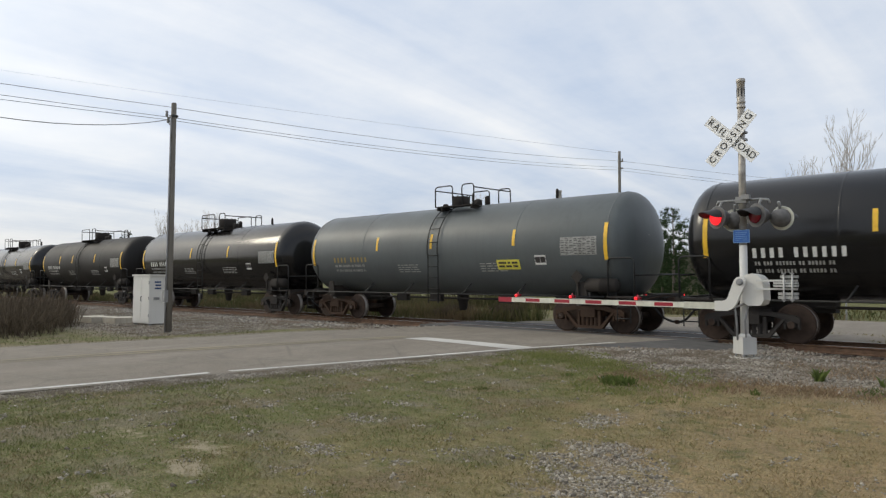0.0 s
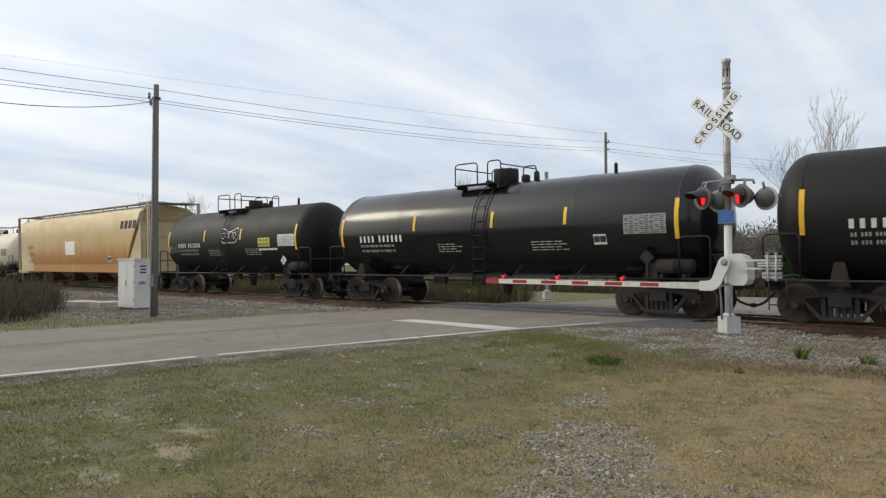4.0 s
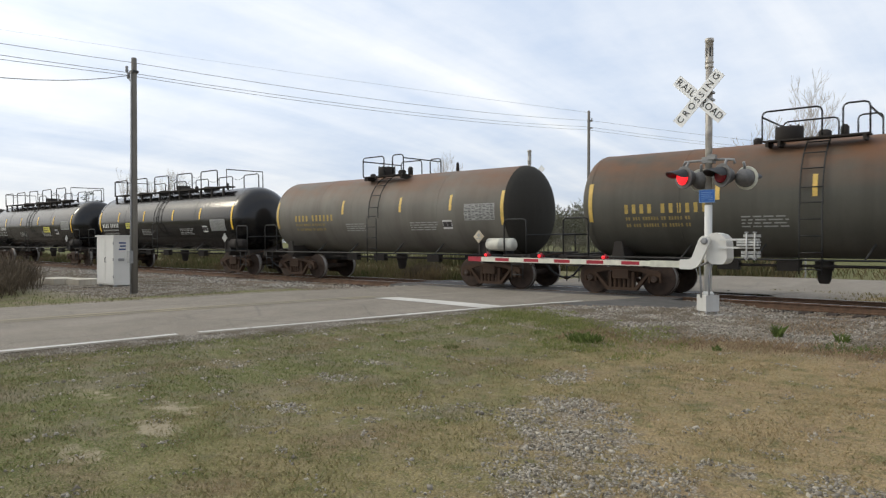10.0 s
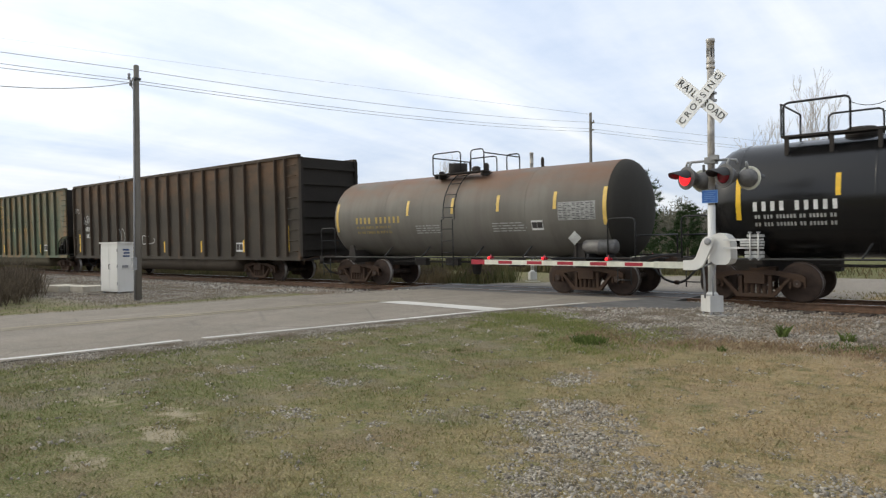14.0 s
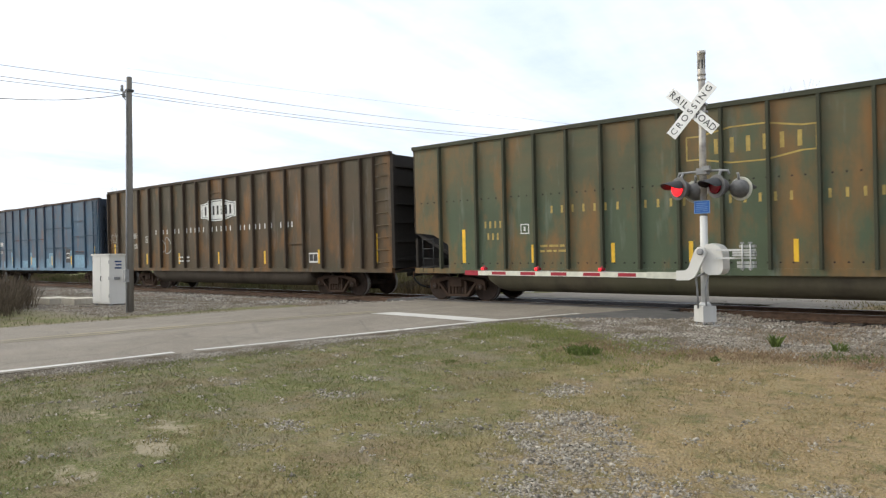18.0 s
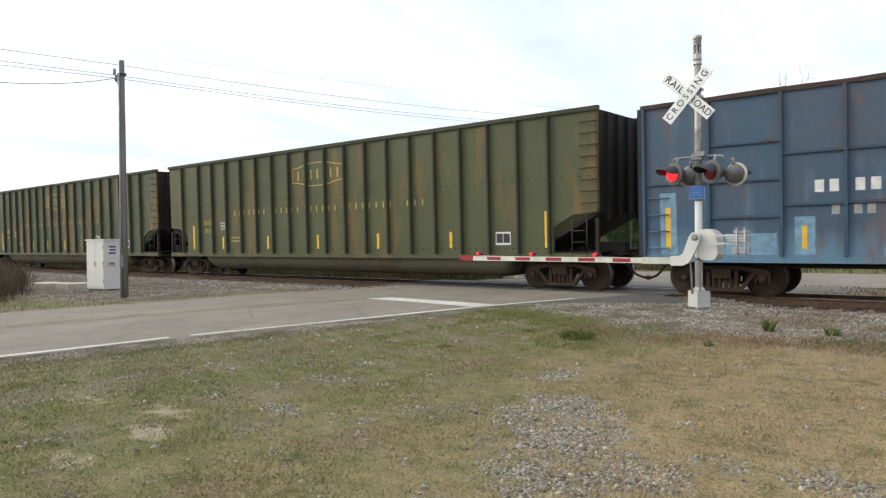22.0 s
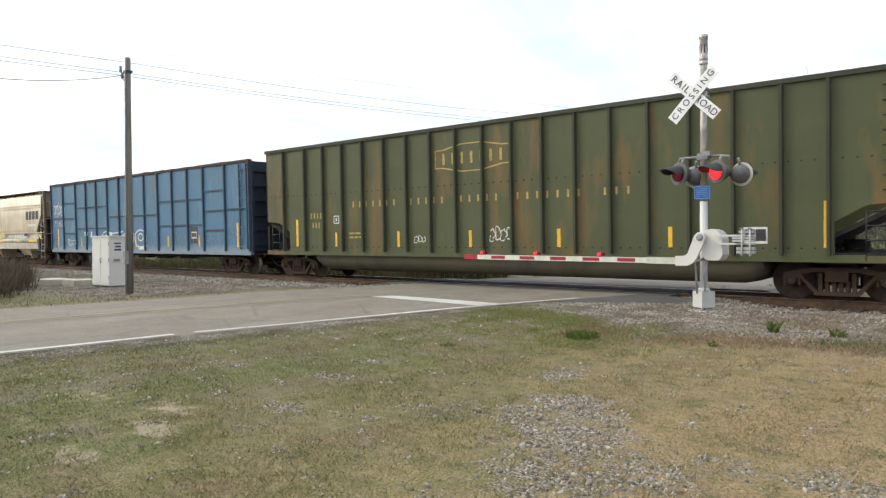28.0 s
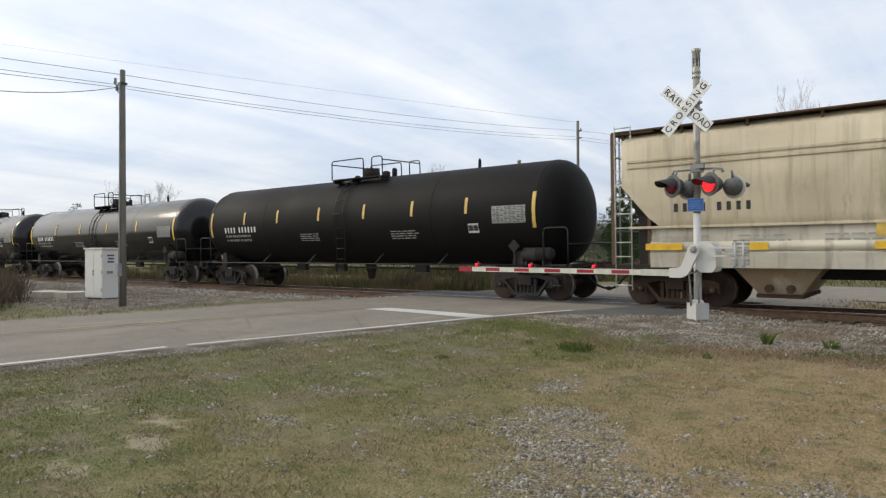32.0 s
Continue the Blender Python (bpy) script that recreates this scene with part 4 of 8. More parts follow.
def add_truck(car, x, dark=False):
    """A two-axle truck; dark: dusty black instead of rust brown."""
    pick = (lambda me: DARK_TRUCK[me.name]) if dark else (lambda me: me)
    t = new("truck", pick(BOLSTER))
    t.parent = car
    t.matrix_basis = pose(x, 0, 0)
    tagged(t, "dusty black two-axle truck" if dark else "rusty brown two-axle truck")
    for s in (-1, 1):
        for nm, me, m in (("side_frame", SIDE, pose(0, 1.02 * s, 0)), ("spring_nest", SPRING, pose(0, 1.02 * s, 0)),
                          ("bearing", CAP, pose(-0.89, 1.03 * s, 0.457, 0, 0, 0 if s < 0 else 180)), ("bearing", CAP, pose(0.89, 1.03 * s, 0.457, 0, 0, 0 if s < 0 else 180))):
            o = new(nm, pick(me))
            o.parent = t
            o.matrix_basis = m
    for dx in (-0.89, 0.89):
        w = new("wheelset", WHEELSET)
        w.parent = t
        w.matrix_basis = pose(dx, 0, 0.457)
        WHEELS.append((w, dx))
    return t


def couplers(car, ends):
    """A coupler with its hose at each end; ends: (x of the pulling face, direction)."""
    for x, d in ends:
        bm = bmesh.new()
        bm_box(bm, min(x - 0.9 * d, x - 0.2 * d), max(x - 0.9 * d, x - 0.2 * d), -0.09, 0.09, 0.78, 0.96)
        bm_prism(bm, [(x - 0.25 * d, -0.13), (x - 0.1 * d, -0.19), (x + 0.06 * d, -0.16), (x + 0.08 * d, 0.03), (x, 0.05), (x - 0.02 * d, 0.17), (x - 0.2 * d, 0.15)], 0.74, 1.0, "xy")
        c = part("coupler", bm, M_TRUCK, car, "rusty steel knuckle coupler")
        boxes("draft_gear", M_UNDER, c, (min(x - 0.95 * d, x - 0.55 * d), max(x - 0.95 * d, x - 0.55 * d), -0.2, 0.2, 0.70, 1.02), bevel=0.02)
        tubes("air_hose", M_GRAB, c, [[(x - 0.62 * d, -0.32, 0.74), (x - 0.52 * d, -0.34, 0.68), (x - 0.42 * d, -0.34, 0.56), (x - 0.28 * d, -0.3, 0.43), (x - 0.12 * d, -0.24, 0.36), (x + 0.02 * d, -0.2, 0.35)]], 0.032, 8)
        bm = bmesh.new()
        bm_lathe(bm, [(-0.07, 0.03), (-0.05, 0.055), (0.05, 0.055), (0.07, 0.03)], (x, -0.2, 0.35), (1, 0, 0), 8)
        part("hose_coupling", bm, M_TRUCK, c)
        tubes("cut_lever", M_TRUCK, c, [[(x - 0.1 * d, -0.05, 1.02), (x - 0.3 * d, -0.25, 1.04), (x - 0.42 * d, -0.9, 0.98), (x - 0.42 * d, -1.38, 0.9), (x - 0.42 * d, -1.42, 0.72)]], 0.018)


def tank_surface(R, zc):
    def f(z):
        return -math.sqrt(max(0.02, R * R - (z - zc) ** 2))
    return f


def plate(bm, surf, x0, x1, z0, z1, n=1, t=0.012):
    """The same with thickness."""
    rows = []
    for k in range(n + 1):
        z = z0 + (z1 - z0) * k / n
        y = surf(z)
        rows.append([bm.verts.new((x, y - d, z)) for d in (t, 0.002) for x in (x0, x1)])
    for a, b in zip(rows, rows[1:]):
        bm.faces.new((a[0], a[1], b[1], b[0]))
        bm.faces.new((a[1], a[3], b[3], b[1]))
        bm.faces.new((a[2], a[0], b[0], b[2]))
    bm.faces.new((rows[0][2], rows[0][3], rows[0][1], rows[0][0]))
    bm.faces.new((rows[-1][0], rows[-1][1], rows[-1][3], rows[-1][2]))


def bars(car, surf, material, x0, x1, z0, z1, groups, name="lettering", fill=0.46, lean=0.0):
    """A row of plain upright bars in place of writing: one bar a character, a blank between the groups."""
    pitch = (x1 - x0) / (sum(groups) + 0.7 * (len(groups) - 1))
    x = x0
    for g in groups:
        for _ in range(g):
            bm = bmesh.new()
            decal(bm, surf, x + pitch * (0.5 - fill / 2), x + pitch * (0.5 + fill / 2), z0, z1, n=1, lean=lean)
            part(name, bm, material, car)
            x += pitch
        x += 0.7 * pitch


def print_lines(*a, **k):
    return as_stuff(lines(*a, **k))


def data_panel(car, surf, x, z, w, h, material=None):
    bm = bmesh.new()
    decal(bm, surf, x, x + w, z, z + h, 0.006, 3)
    p = part("data_panel", bm, material or M_DATA, car, "faded grey data panel with dark rows")
    bm = bmesh.new()
    for i in range(10):
        zz = z + h * (0.05 + 0.092 * i)
        for k in range(8):
            if (i * 3 + k * 5) % 9 > 1:
                decal(bm, surf, x + w * (0.03 + 0.12 * k), x + w * (0.105 + 0.12 * k + 0.02 * ((i + k) % 2)), zz, zz + h * 0.038, 0.010)
    as_stuff(part("panel_print", bm, M_PANELPRINT, p))
    return p


def label_pair(car, surf, x, z, s=0.3):
    """Two black squares in a white frame."""
    bm = bmesh.new()
    decal(bm, surf, x, x + s * 1.5, z, z + s * 1.1, 0.006)
    p = part("inspection_stencil", bm, M_STENCIL, car, "black squares with white border")
    for k in (0.08, 0.78):
        bm = bmesh.new()
        decal(bm, surf, x + s * k, x + s * (k + 0.64), z + 0.06, z + s * 1.1 - 0.05, 0.010)
        part("square", bm, M_STENCILBLACK, p)


def squiggle(car, surf, x, z, w, h, seed, material, thick=0.035, loops=5, name="graffiti", closed=False):
    """Hand-sprayed looping strokes."""
    r = random.Random(seed)
    bm = bmesh.new()
    for i in range(loops):
        cx, cz = x + w * (i + 0.5) / loops, z + h * 0.5
        a0, k = r.uniform(0, 6.28), r.choice((1, 2))
        rx, rz = w / loops * r.uniform(0.35, 0.62), h * r.uniform(0.35, 0.52)
        prev = None
        n, turn = (44, 6.4) if closed else (26, r.uniform(4.0, 6.6))
        k = r.choice((1, 2, 3)) if closed else k
        for j in range(n + 1):
            a = a0 + turn * j / n
            px, pz = cx + rx * math.cos(a) + 0.3 * rx * math.cos(k * 2 * a), cz + rz * math.sin(a) * (1 + 0.25 * math.sin(k * a))
            dx, dz = -math.sin(a), math.cos(a) * 0.8
            ln = math.hypot(dx, dz)
            nx, nz = -dz / ln * thick / 2, dx / ln * thick / 2
            cur = [bm.verts.new((px + s * nx, surf(pz + s * nz) - 0.008, pz + s * nz)) for s in (-1, 1)]
            if prev:
                bm.faces.new((prev[0], prev[1], cur[1], cur[0]))
            prev = cur
    return part(name, bm, material, car, "looping sprayed graffiti strokes")


def ribbon(bm, surf, pts, thick, lift=0.008):
    """A sprayed stroke of even width along a line of x and z."""
    prev = None
    for i, (x, z) in enumerate(pts):
        a, b = pts[max(i - 1, 0)], pts[min(i + 1, len(pts) - 1)]
        dx, dz = b[0] - a[0], b[1] - a[1]
        ln = math.hypot(dx, dz) or 1.0
        nx, nz = -dz / ln * thick / 2, dx / ln * thick / 2
        cur = [bm.verts.new((x + k * nx, surf(z) - lift, z + k * nz)) for k in (-1, 1)]
        if prev:
            bm.faces.new((prev[0], prev[1], cur[1], cur[0]))
        prev = cur


def oval(cx, cz, rx, rz, a0=0.0, a1=6.2832, n=18):
    return [(cx + rx * math.cos(a0 + (a1 - a0) * k / n), cz + rz * math.sin(a0 + (a1 - a0) * k / n)) for k in range(n + 1)]


def block_graffiti(car, surf, x, z, w, h, thick):
    """Five broad painted forms side by side: a ring, two loops on legs, a hook and a bar."""
    pitch, shapes = w / 5, []
    shapes.append([oval(x + pitch * 0.45, z + h / 2, pitch * 0.30, h * 0.44)])
    for k in (1, 2):
        q = x + pitch * (k + 0.12)
        shapes.append([[(q + pitch * 0.1, z), (q + pitch * 0.1, z + h)], oval(q + pitch * 0.32, z + h * 0.72, pitch * 0.26, h * 0.24), [(q + pitch * 0.3, z + h * 0.5), (q + pitch * 0.66, z)]])
    q = x + pitch * 3.1
    shapes.append([[(q + pitch * 0.7, z + h * 0.95), (q + pitch * 0.15, z + h * 0.95), (q + pitch * 0.15, z + h * 0.58)], oval(q + pitch * 0.34, z + h * 0.33, pitch * 0.32, h * 0.27, 2.0, -2.4, 12)])
    q = x + pitch * 4.2
    shapes.append([[(q, z + h * 0.75), (q + pitch * 0.3, z + h), (q + pitch * 0.3, z)]])
    for strokes in shapes:
        bm = bmesh.new()
        for i, pts in enumerate(strokes):
            ribbon(bm, surf, pts, thick, 0.007 + 0.002 * i)
        part("graffiti", bm, M_STENCIL, car, "broad white painted graffiti form")


def arch(x0, x1, y, z0, z1, r=0.1):
    """The line of a hooped rail."""
    return [(x0, y, z0), (x0, y, z1 - r), (x0 + r * 0.3, y, z1 - r * 0.3), (x0 + r, y, z1), (x1 - r, y, z1), (x1 - r * 0.3, y, z1 - r * 0.3), (x1, y, z1 - r), (x1, y, z0)]


def ladder(name, car, x0, x1, y, z0, z1, material=None, step=0.36, r=0.016):
    ls = [[(x0, y, z0), (x0, y, z1)], [(x1, y, z0), (x1, y, z1)]]
    z = z0 + 0.12
    while z < z1:
        ls.append([(x0, y, z), (x1, y, z)])
        z += step
    return tubes(name, material or M_GRAB, car, ls, r)


def new_car(name, sl, sr, label, category="tank car", group="cars of the train", dark=False):
    """A car's base stands on the rail heads, midway between its trucks."""
    c = (sl + sr) / 2
    car = thing(name, pose(c + train_at(0), TRACK, RAIL, CANT), label, category, group)
    CARS.append((car, c))
    half = (sr - sl) / 2
    for x in (-half, half):
        add_truck(car, x, dark)
    return car, half


CARS = []


def tank_car(sl, sr, front, rear, shell_mat, label, top=3.93, belly=0.98, head=0.74, platform="short", strips=(), end_bar=True, seed=1, mark=M_STENCIL, mark_n=(4, 6), box=None, under=None,
             strip_mat=None, placard=None, manway=0.0, over=(0.7, 0.7), panel=(0.0, 0.0), reservoir=True, tank_mat=None, diamond=None, hood_mat=None, deck=None, dome_r=0.31, head_mat=None):
    """over: how far the straight shell runs past the trucks, rear and front; box: x and z limits of the car's marks."""
    car, half = new_car("tank_car", sl, sr, label, dark="black" in label and platform == "short")
    under = under or M_UNDER
    R, zc = (top - belly) / 2, (top + belly) / 2
    surf = tank_surface(R, zc)
    EL, E = half + over[0], half + over[1]  # ends of the straight shell
    rnd = random.Random(seed)
    bm = bmesh.new()
    prof = []
    for k in range(9):
        a = math.pi / 2 * k / 8
        prof.append((-EL - head * math.cos(a) ** 0.9, R * math.sin(a) ** 0.85))
    prof += [(-EL * 0.5, R), (0, R), (E * 0.5, R)]
    prof += [(E - s - EL, r) for s, r in prof[8::-1]]
    bm_lathe(bm, prof, (0, 0, zc), (1, 0, 0), 48)
    shell = part("tank_shell", bm, shell_mat, car, "long round tank shell with domed ends")
    # front dome only: soot, and the dome's shade put into a darker colour
    if head_mat:
        bm = bmesh.new()
        cap = [(E + 0.03, R + 0.004)] + [(E - EL - q + 0.006, p + 0.004) for q, p in prof[7::-1]]
        bm_lathe(bm, cap, (0, 0, zc), (1, 0, 0), 48, False)
        part("tank_head", bm, head_mat, shell, "sooty domed tank end with its shade painted in")
    # weld seams
    for x in (-EL, -EL * 0.55, E * 0.52, E):
        bm = bmesh.new()
        bm_lathe(bm, [(x - 0.02, R + 0.002), (x - 0.012, R + 0.008), (x + 0.012, R + 0.008), (x + 0.02, R + 0.002)], (0, 0, zc), (1, 0, 0), 48, False)
        part("weld_seam", bm, shell_mat, shell)
    # end strips and short strips
    sm = strip_mat or M_YELLOW
    if end_bar:
        for x in (-EL + 0.02, E - 0.02):
            bm = bmesh.new()
            decal(bm, surf, x - 0.055, x + 0.055, zc - 0.45, zc + 0.55, 0.012, 8)
            part("reflective_strip", bm, sm, car, "yellow reflective strip")
    for x in strips:
        bm = bmesh.new()
        decal(bm, surf, x - 0.05, x + 0.05, zc + 0.02, zc + 0.50, 0.010, 4)
        part("reflective_strip", bm, sm, car, "yellow reflective strip")
    # marks
    x0, x1, z0, z1 = box or (-EL + 0.9, -EL + 3.05, zc - 0.30, zc - 0.08)
    dim = {M_STENCIL.name: M_STENCILGREY, M_STENCILYEL.name: M_STENCILDIM}.get(mark.name, M_STENCILGREY)
    bars(car, surf, mark, x0, x1, z0, z1, mark_n)
    for k in (1, 2):
        bars(car, surf, dim, x0 + 0.06, x0 + 1.72, z0 - 0.17 * k, z0 - 0.17 * k + 0.085, (2, 3, 6, 2, 5, 2), "small_print", 0.62)
    print_lines(car, surf, M_STENCILGREY, E * 0.30, z0 - 0.15, 1.2, 4, 0.03, 0.075, rnd=seed + 1)
    print_lines(car, surf, M_STENCILGREY, -E * 0.28, z0 - 0.15, 1.0, 4, 0.03, 0.075, rnd=seed + 2)
    if panel:
        data_panel(car, surf, E - 1.42 + panel[0], zc - 0.30 + panel[1], 1.13, 0.5)
        label_pair(car, surf, E - 2.3, zc - 0.55, 0.25)
    if placard:
        px, pz, pw, ph = placard
        bm = bmesh.new()
        decal(bm, surf, px, px + pw, pz, pz + ph, 0.010, 2)
        p = part("placard", bm, M_YELLOWPANEL, car, "yellow notice placard")
        as_stuff(lines(p, surf2(surf, 0.008), M_STENCILBLACK, px + 0.07, pz + ph * 0.58, pw - 0.14, 2, ph * 0.2, ph * 0.36, "placard_print", seed))
    # underframe: stub sills, end sills, side pipe, saddles
    for s in (-1, 1):
        boxes("stub_sill", under, car, tuple(sorted((s * (half - 1.6), s * (front if s > 0 else rear) - 0.35 * s))) + (-0.22, 0.22, 0.70, 0.99), bevel=0.02)
        xe = s * ((front if s > 0 else rear) - 0.62)
        boxes("end_sill", under, car, tuple(sorted((xe, xe + 0.14 * s))) + (-1.42, 1.42, 0.86, 1.06), (min(xe, xe - 0.75 * s), max(xe, xe - 0.75 * s), -1.45, -1.0, 1.0, 1.04), (min(xe, xe - 0.75 * s), max(xe, xe - 0.75 * s), 1.0, 1.45, 1.0, 1.04), bevel=0.006)
        # saddle: tapered plates up to the shell
        bm = bmesh.new()
        x = s * (half - 0.05)
        for y in (-1, 1):
            bm_prism(bm, [(x - 0.2, 0.90), (x + 0.2, 0.90), (x + 0.10, 1.42), (x - 0.10, 1.42)], y * 1.30, y * 1.36)
        bm_box(bm, x - 0.06, x + 0.06, -1.32, 1.32, 0.82, 1.25)
        part("saddle", bm, under, car, bevel=0.008)
        # hooped end rails
        xr = xe + 0.03 * s
        tubes("end_handrail", M_GRAB, car, [arch(xr - 0.75 * s, xr, -1.42, 1.03, 2.05, 0.1 * s) if s > 0 else arch(xr, xr + 0.75, -1.42, 1.03, 2.05), [(xr, -1.42, 1.6), (xr, 1.42, 1.6)], [(xr, 1.42, 1.03), (xr, 1.42, 1.6)]], 0.022)
        ladder("sill_step", car, xe - 0.45 * s, xe - 0.08 * s, -1.44, 0.35, 1.02, step=0.3)
    tubes("side_pipe", M_GRAB, car, [[(-half - 0.7, -1.46, 1.02), (half + 0.7, -1.46, 1.02)], [(-half - 0.7, 1.46, 1.02), (half + 0.7, 1.46, 1.02)]]
          + [[(x, -1.46, 1.02), (x + 0.16, -1.18, 1.35)] for x in (-half * 0.62, -half * 0.25, half * 0.22, half * 0.6)], 0.024)
    # brake rigging under the belly
    boxes("brake_lever", under, car, *[(x, x + 0.5, -0.5, -0.3, 0.72, 0.95) for x in (-half * 0.5, -half * 0.2, half * 0.35)], bevel=0.02)
    tubes("brake_rod", under, car, [[(-half + 1.2, -0.4, 0.84), (half - 1.2, -0.4, 0.84)]], 0.035)
    bm = bmesh.new()
    bm_lathe(bm, [(-0.28, 0.10), (-0.2, 0.14), (0, 0.16), (0.06, 0.2), (0.25, 0.2)], (0, 0, 0.7), (0, 0, 1), 12)
    part("bottom_outlet", bm, under, car)
    if reservoir:
        rx = half + 0.5
        bm = bmesh.new()
        bm_lathe(bm, [(-0.5, 0.06), (-0.46, 0.16), (-0.42, 0.19), (-0.03, 0.19), (-0.02, 0.2), (0.02, 0.2), (0.03, 0.19), (0.42, 0.19), (0.46, 0.16), (0.5, 0.06)], (rx, -1.2, 1.32), (1, 0, 0), 18)
        tank = part("air_reservoir", bm, tank_mat or under, car, "horizontal cylindrical air reservoir")
        boxes("reservoir_strap", M_GRAB, tank, *[(rx + d - 0.03, rx + d + 0.03, -1.41, -1.0, 1.02, 1.14) for d in (-0.28, 0.28)])
        tubes("brake_pipe", M_GRAB, tank, [[(rx - 0.5, -1.2, 1.32), (rx - 0.72, -1.22, 1.28), (rx - 0.8, -1.3, 1.02)]], 0.02)
        holder = boxes("placard_holder", under, car, (half - 0.17, half - 0.11, -1.42, -1.38, 1.02, 1.42))
        bm = bmesh.new()
        m = pose(half - 0.14, -1.435, 1.56, 0, 45, 0)
        bm_box(bm, -0.135, 0.135, -0.008, 0.008, -0.135, 0.135, m)
        d = part("diamond_placard", bm, diamond or under, holder, "diamond-shaped placard")
        if diamond:
            bm = bmesh.new()
            bm_box(bm, -0.05, 0.05, -0.004, 0.004, -0.05, 0.05, pose(half - 0.14, -1.445, 1.60, 0, 45, 0))
            bm_box(bm, half - 0.24, half - 0.04, -1.449, -1.441, 1.48, 1.52)
            part("placard_mark", bm, M_STENCILGREY, holder)
    # small print on the domed end
    bm = bmesh.new()
    for i in range(4):
        z = zc + 0.62 - 0.13 * i
        yy = -0.75
        while yy < -0.25:
            w = rnd.uniform(0.05, 0.13)
            q = []
            for a, b in ((yy, z), (yy + w, z), (yy + w, z + (0.09 if i == 0 else 0.05)), (yy, z + (0.09 if i == 0 else 0.05))):
                rho = min(0.98, math.hypot(a, b - zc) / R)
                q.append(bm.verts.new((E + head * math.sqrt(1 - rho * rho) + 0.006, a, b)))
            bm.faces.new(q)
            yy += w + 0.035
    as_stuff(part("end_print", bm, dim, car))
    # side ladder with hoops over the shell
    lx = 0.0 if platform == "short" else -0.05
    zl = 0.72
    bm = bmesh.new()
    for dx in (-0.22, 0.22):
        pts = [(lx + dx, -1.50, zl), (lx + dx, -1.50, zc - 0.15)]
        a = -math.asin(0.15 / R)
        for k in range(9):
            b = a + (math.pi / 2 - 0.12 - a) * k / 8
            pts.append((lx + dx, -(R + 0.07) * math.cos(b), zc + (R + 0.07) * math.sin(b)))
        bm_tube(bm, pts, 0.018, 6)
    for k in range(5):
        bm_tube(bm, [(lx - 0.22, -1.50, zl + 0.1 + 0.36 * k), (lx + 0.22, -1.50, zl + 0.1 + 0.36 * k)], 0.014, 6)
    for k in range(4):
        b = 0.15 + 0.3 * k
        bm_tube(bm, [(lx - 0.22, -(R + 0.07) * math.cos(b), zc + (R + 0.07) * math.sin(b)), (lx + 0.22, -(R + 0.07) * math.cos(b), zc + (R + 0.07) * math.sin(b))], 0.014, 6)
    part("side_ladder", bm, M_GRAB, car, "narrow black side ladder")
    # top fittings and platform
    bm = bmesh.new()
    bm_lathe(bm, [(top - 0.12, dome_r), (top + dome_r, dome_r), (top + dome_r + 0.03, dome_r - 0.02), (top + dome_r + 0.05, dome_r - 0.06), (top + dome_r + 0.06, 0.05)], (manway, 0, 0), (0, 0, 1), 24)
    dome = part("manway_dome", bm, hood_mat or M_UNDER, car, "round valve housing on the tank top")
    for dx, r, h in ((0.75, 0.14, 0.22), (1.15, 0.09, 0.3), (-0.7, 0.1, 0.16), (E * 0.62, 0.05, 0.3)):
        bm = bmesh.new()
        bm_lathe(bm, [(top - 0.05, r), (top + h * 0.8, r), (top + h, r * 0.5)], (manway + dx, 0, 0), (0, 0, 1), 12)
        part("top_valve", bm, M_UNDER, car)
    for k in range(10):
        a = 2 * math.pi * k / 10
        tubes("lid_bolt", M_UNDER, dome, [[(manway + dome_r * 0.93 * math.cos(a), dome_r * 0.93 * math.sin(a), top + dome_r - 0.03), (manway + dome_r * 0.93 * math.cos(a), dome_r * 0.93 * math.sin(a), top + dome_r + 0.07)]], 0.022, 5)
    zt = top
    if platform == "short":
        px0, px1 = deck or (manway - 0.8, manway + 1.3)
        bm = bmesh.new()
        for y0, y1 in ((-1.0, -0.62), (0.62, 1.0)):
            bm_box(bm, px0, px1, y0, y1, zt - 0.07, zt - 0.035)
        for x in (px0 + 0.1, manway, px1 - 0.1):
            bm_box(bm, x - 0.03, x + 0.03, -1.0, 1.0, zt - 0.18, zt - 0.07)
        part("platform", bm, M_UNDER, car)
        for y in (-0.98, 0.98):
            tubes("platform_rail", M_GRAB, car, [arch(px0, px1 - 0.9, y, zt - 0.05, zt + 0.62)], 0.021)
            tubes("platform_rail", M_GRAB, car, [arch(px1 - 0.5, px1, y, zt - 0.05, zt + 0.62)], 0.021)
        tubes("platform_rail", M_GRAB, car, [[(px0, -0.98, zt + 0.5), (px0, 0.98, zt + 0.5)]], 0.022)
        tubes("platform_rail", M_GRAB, car, [[(px1, -0.98, zt + 0.5), (px1, 0.98, zt + 0.5)]], 0.022)
    else:
        px0, px1 = -EL * 0.86, E * 0.84
        bm = bmesh.new()
        for y0, y1 in ((-0.95, -0.5), (0.5, 0.95)):
            bm_box(bm, px0, px1, y0, y1, zt + 0.02, zt + 0.07)
        x = px0 + 0.1
        while x < px1:
            bm_box(bm, x - 0.04, x + 0.04, -0.93, -0.85, zt - 0.38, zt + 0.03)
            bm_box(bm, x - 0.04, x + 0.04, 0.85, 0.93, zt - 0.38, zt + 0.03)
            x += 0.9
        part("platform", bm, M_UNDER, car, "long running board along the tank top")
        step = (px1 - px0) / 5
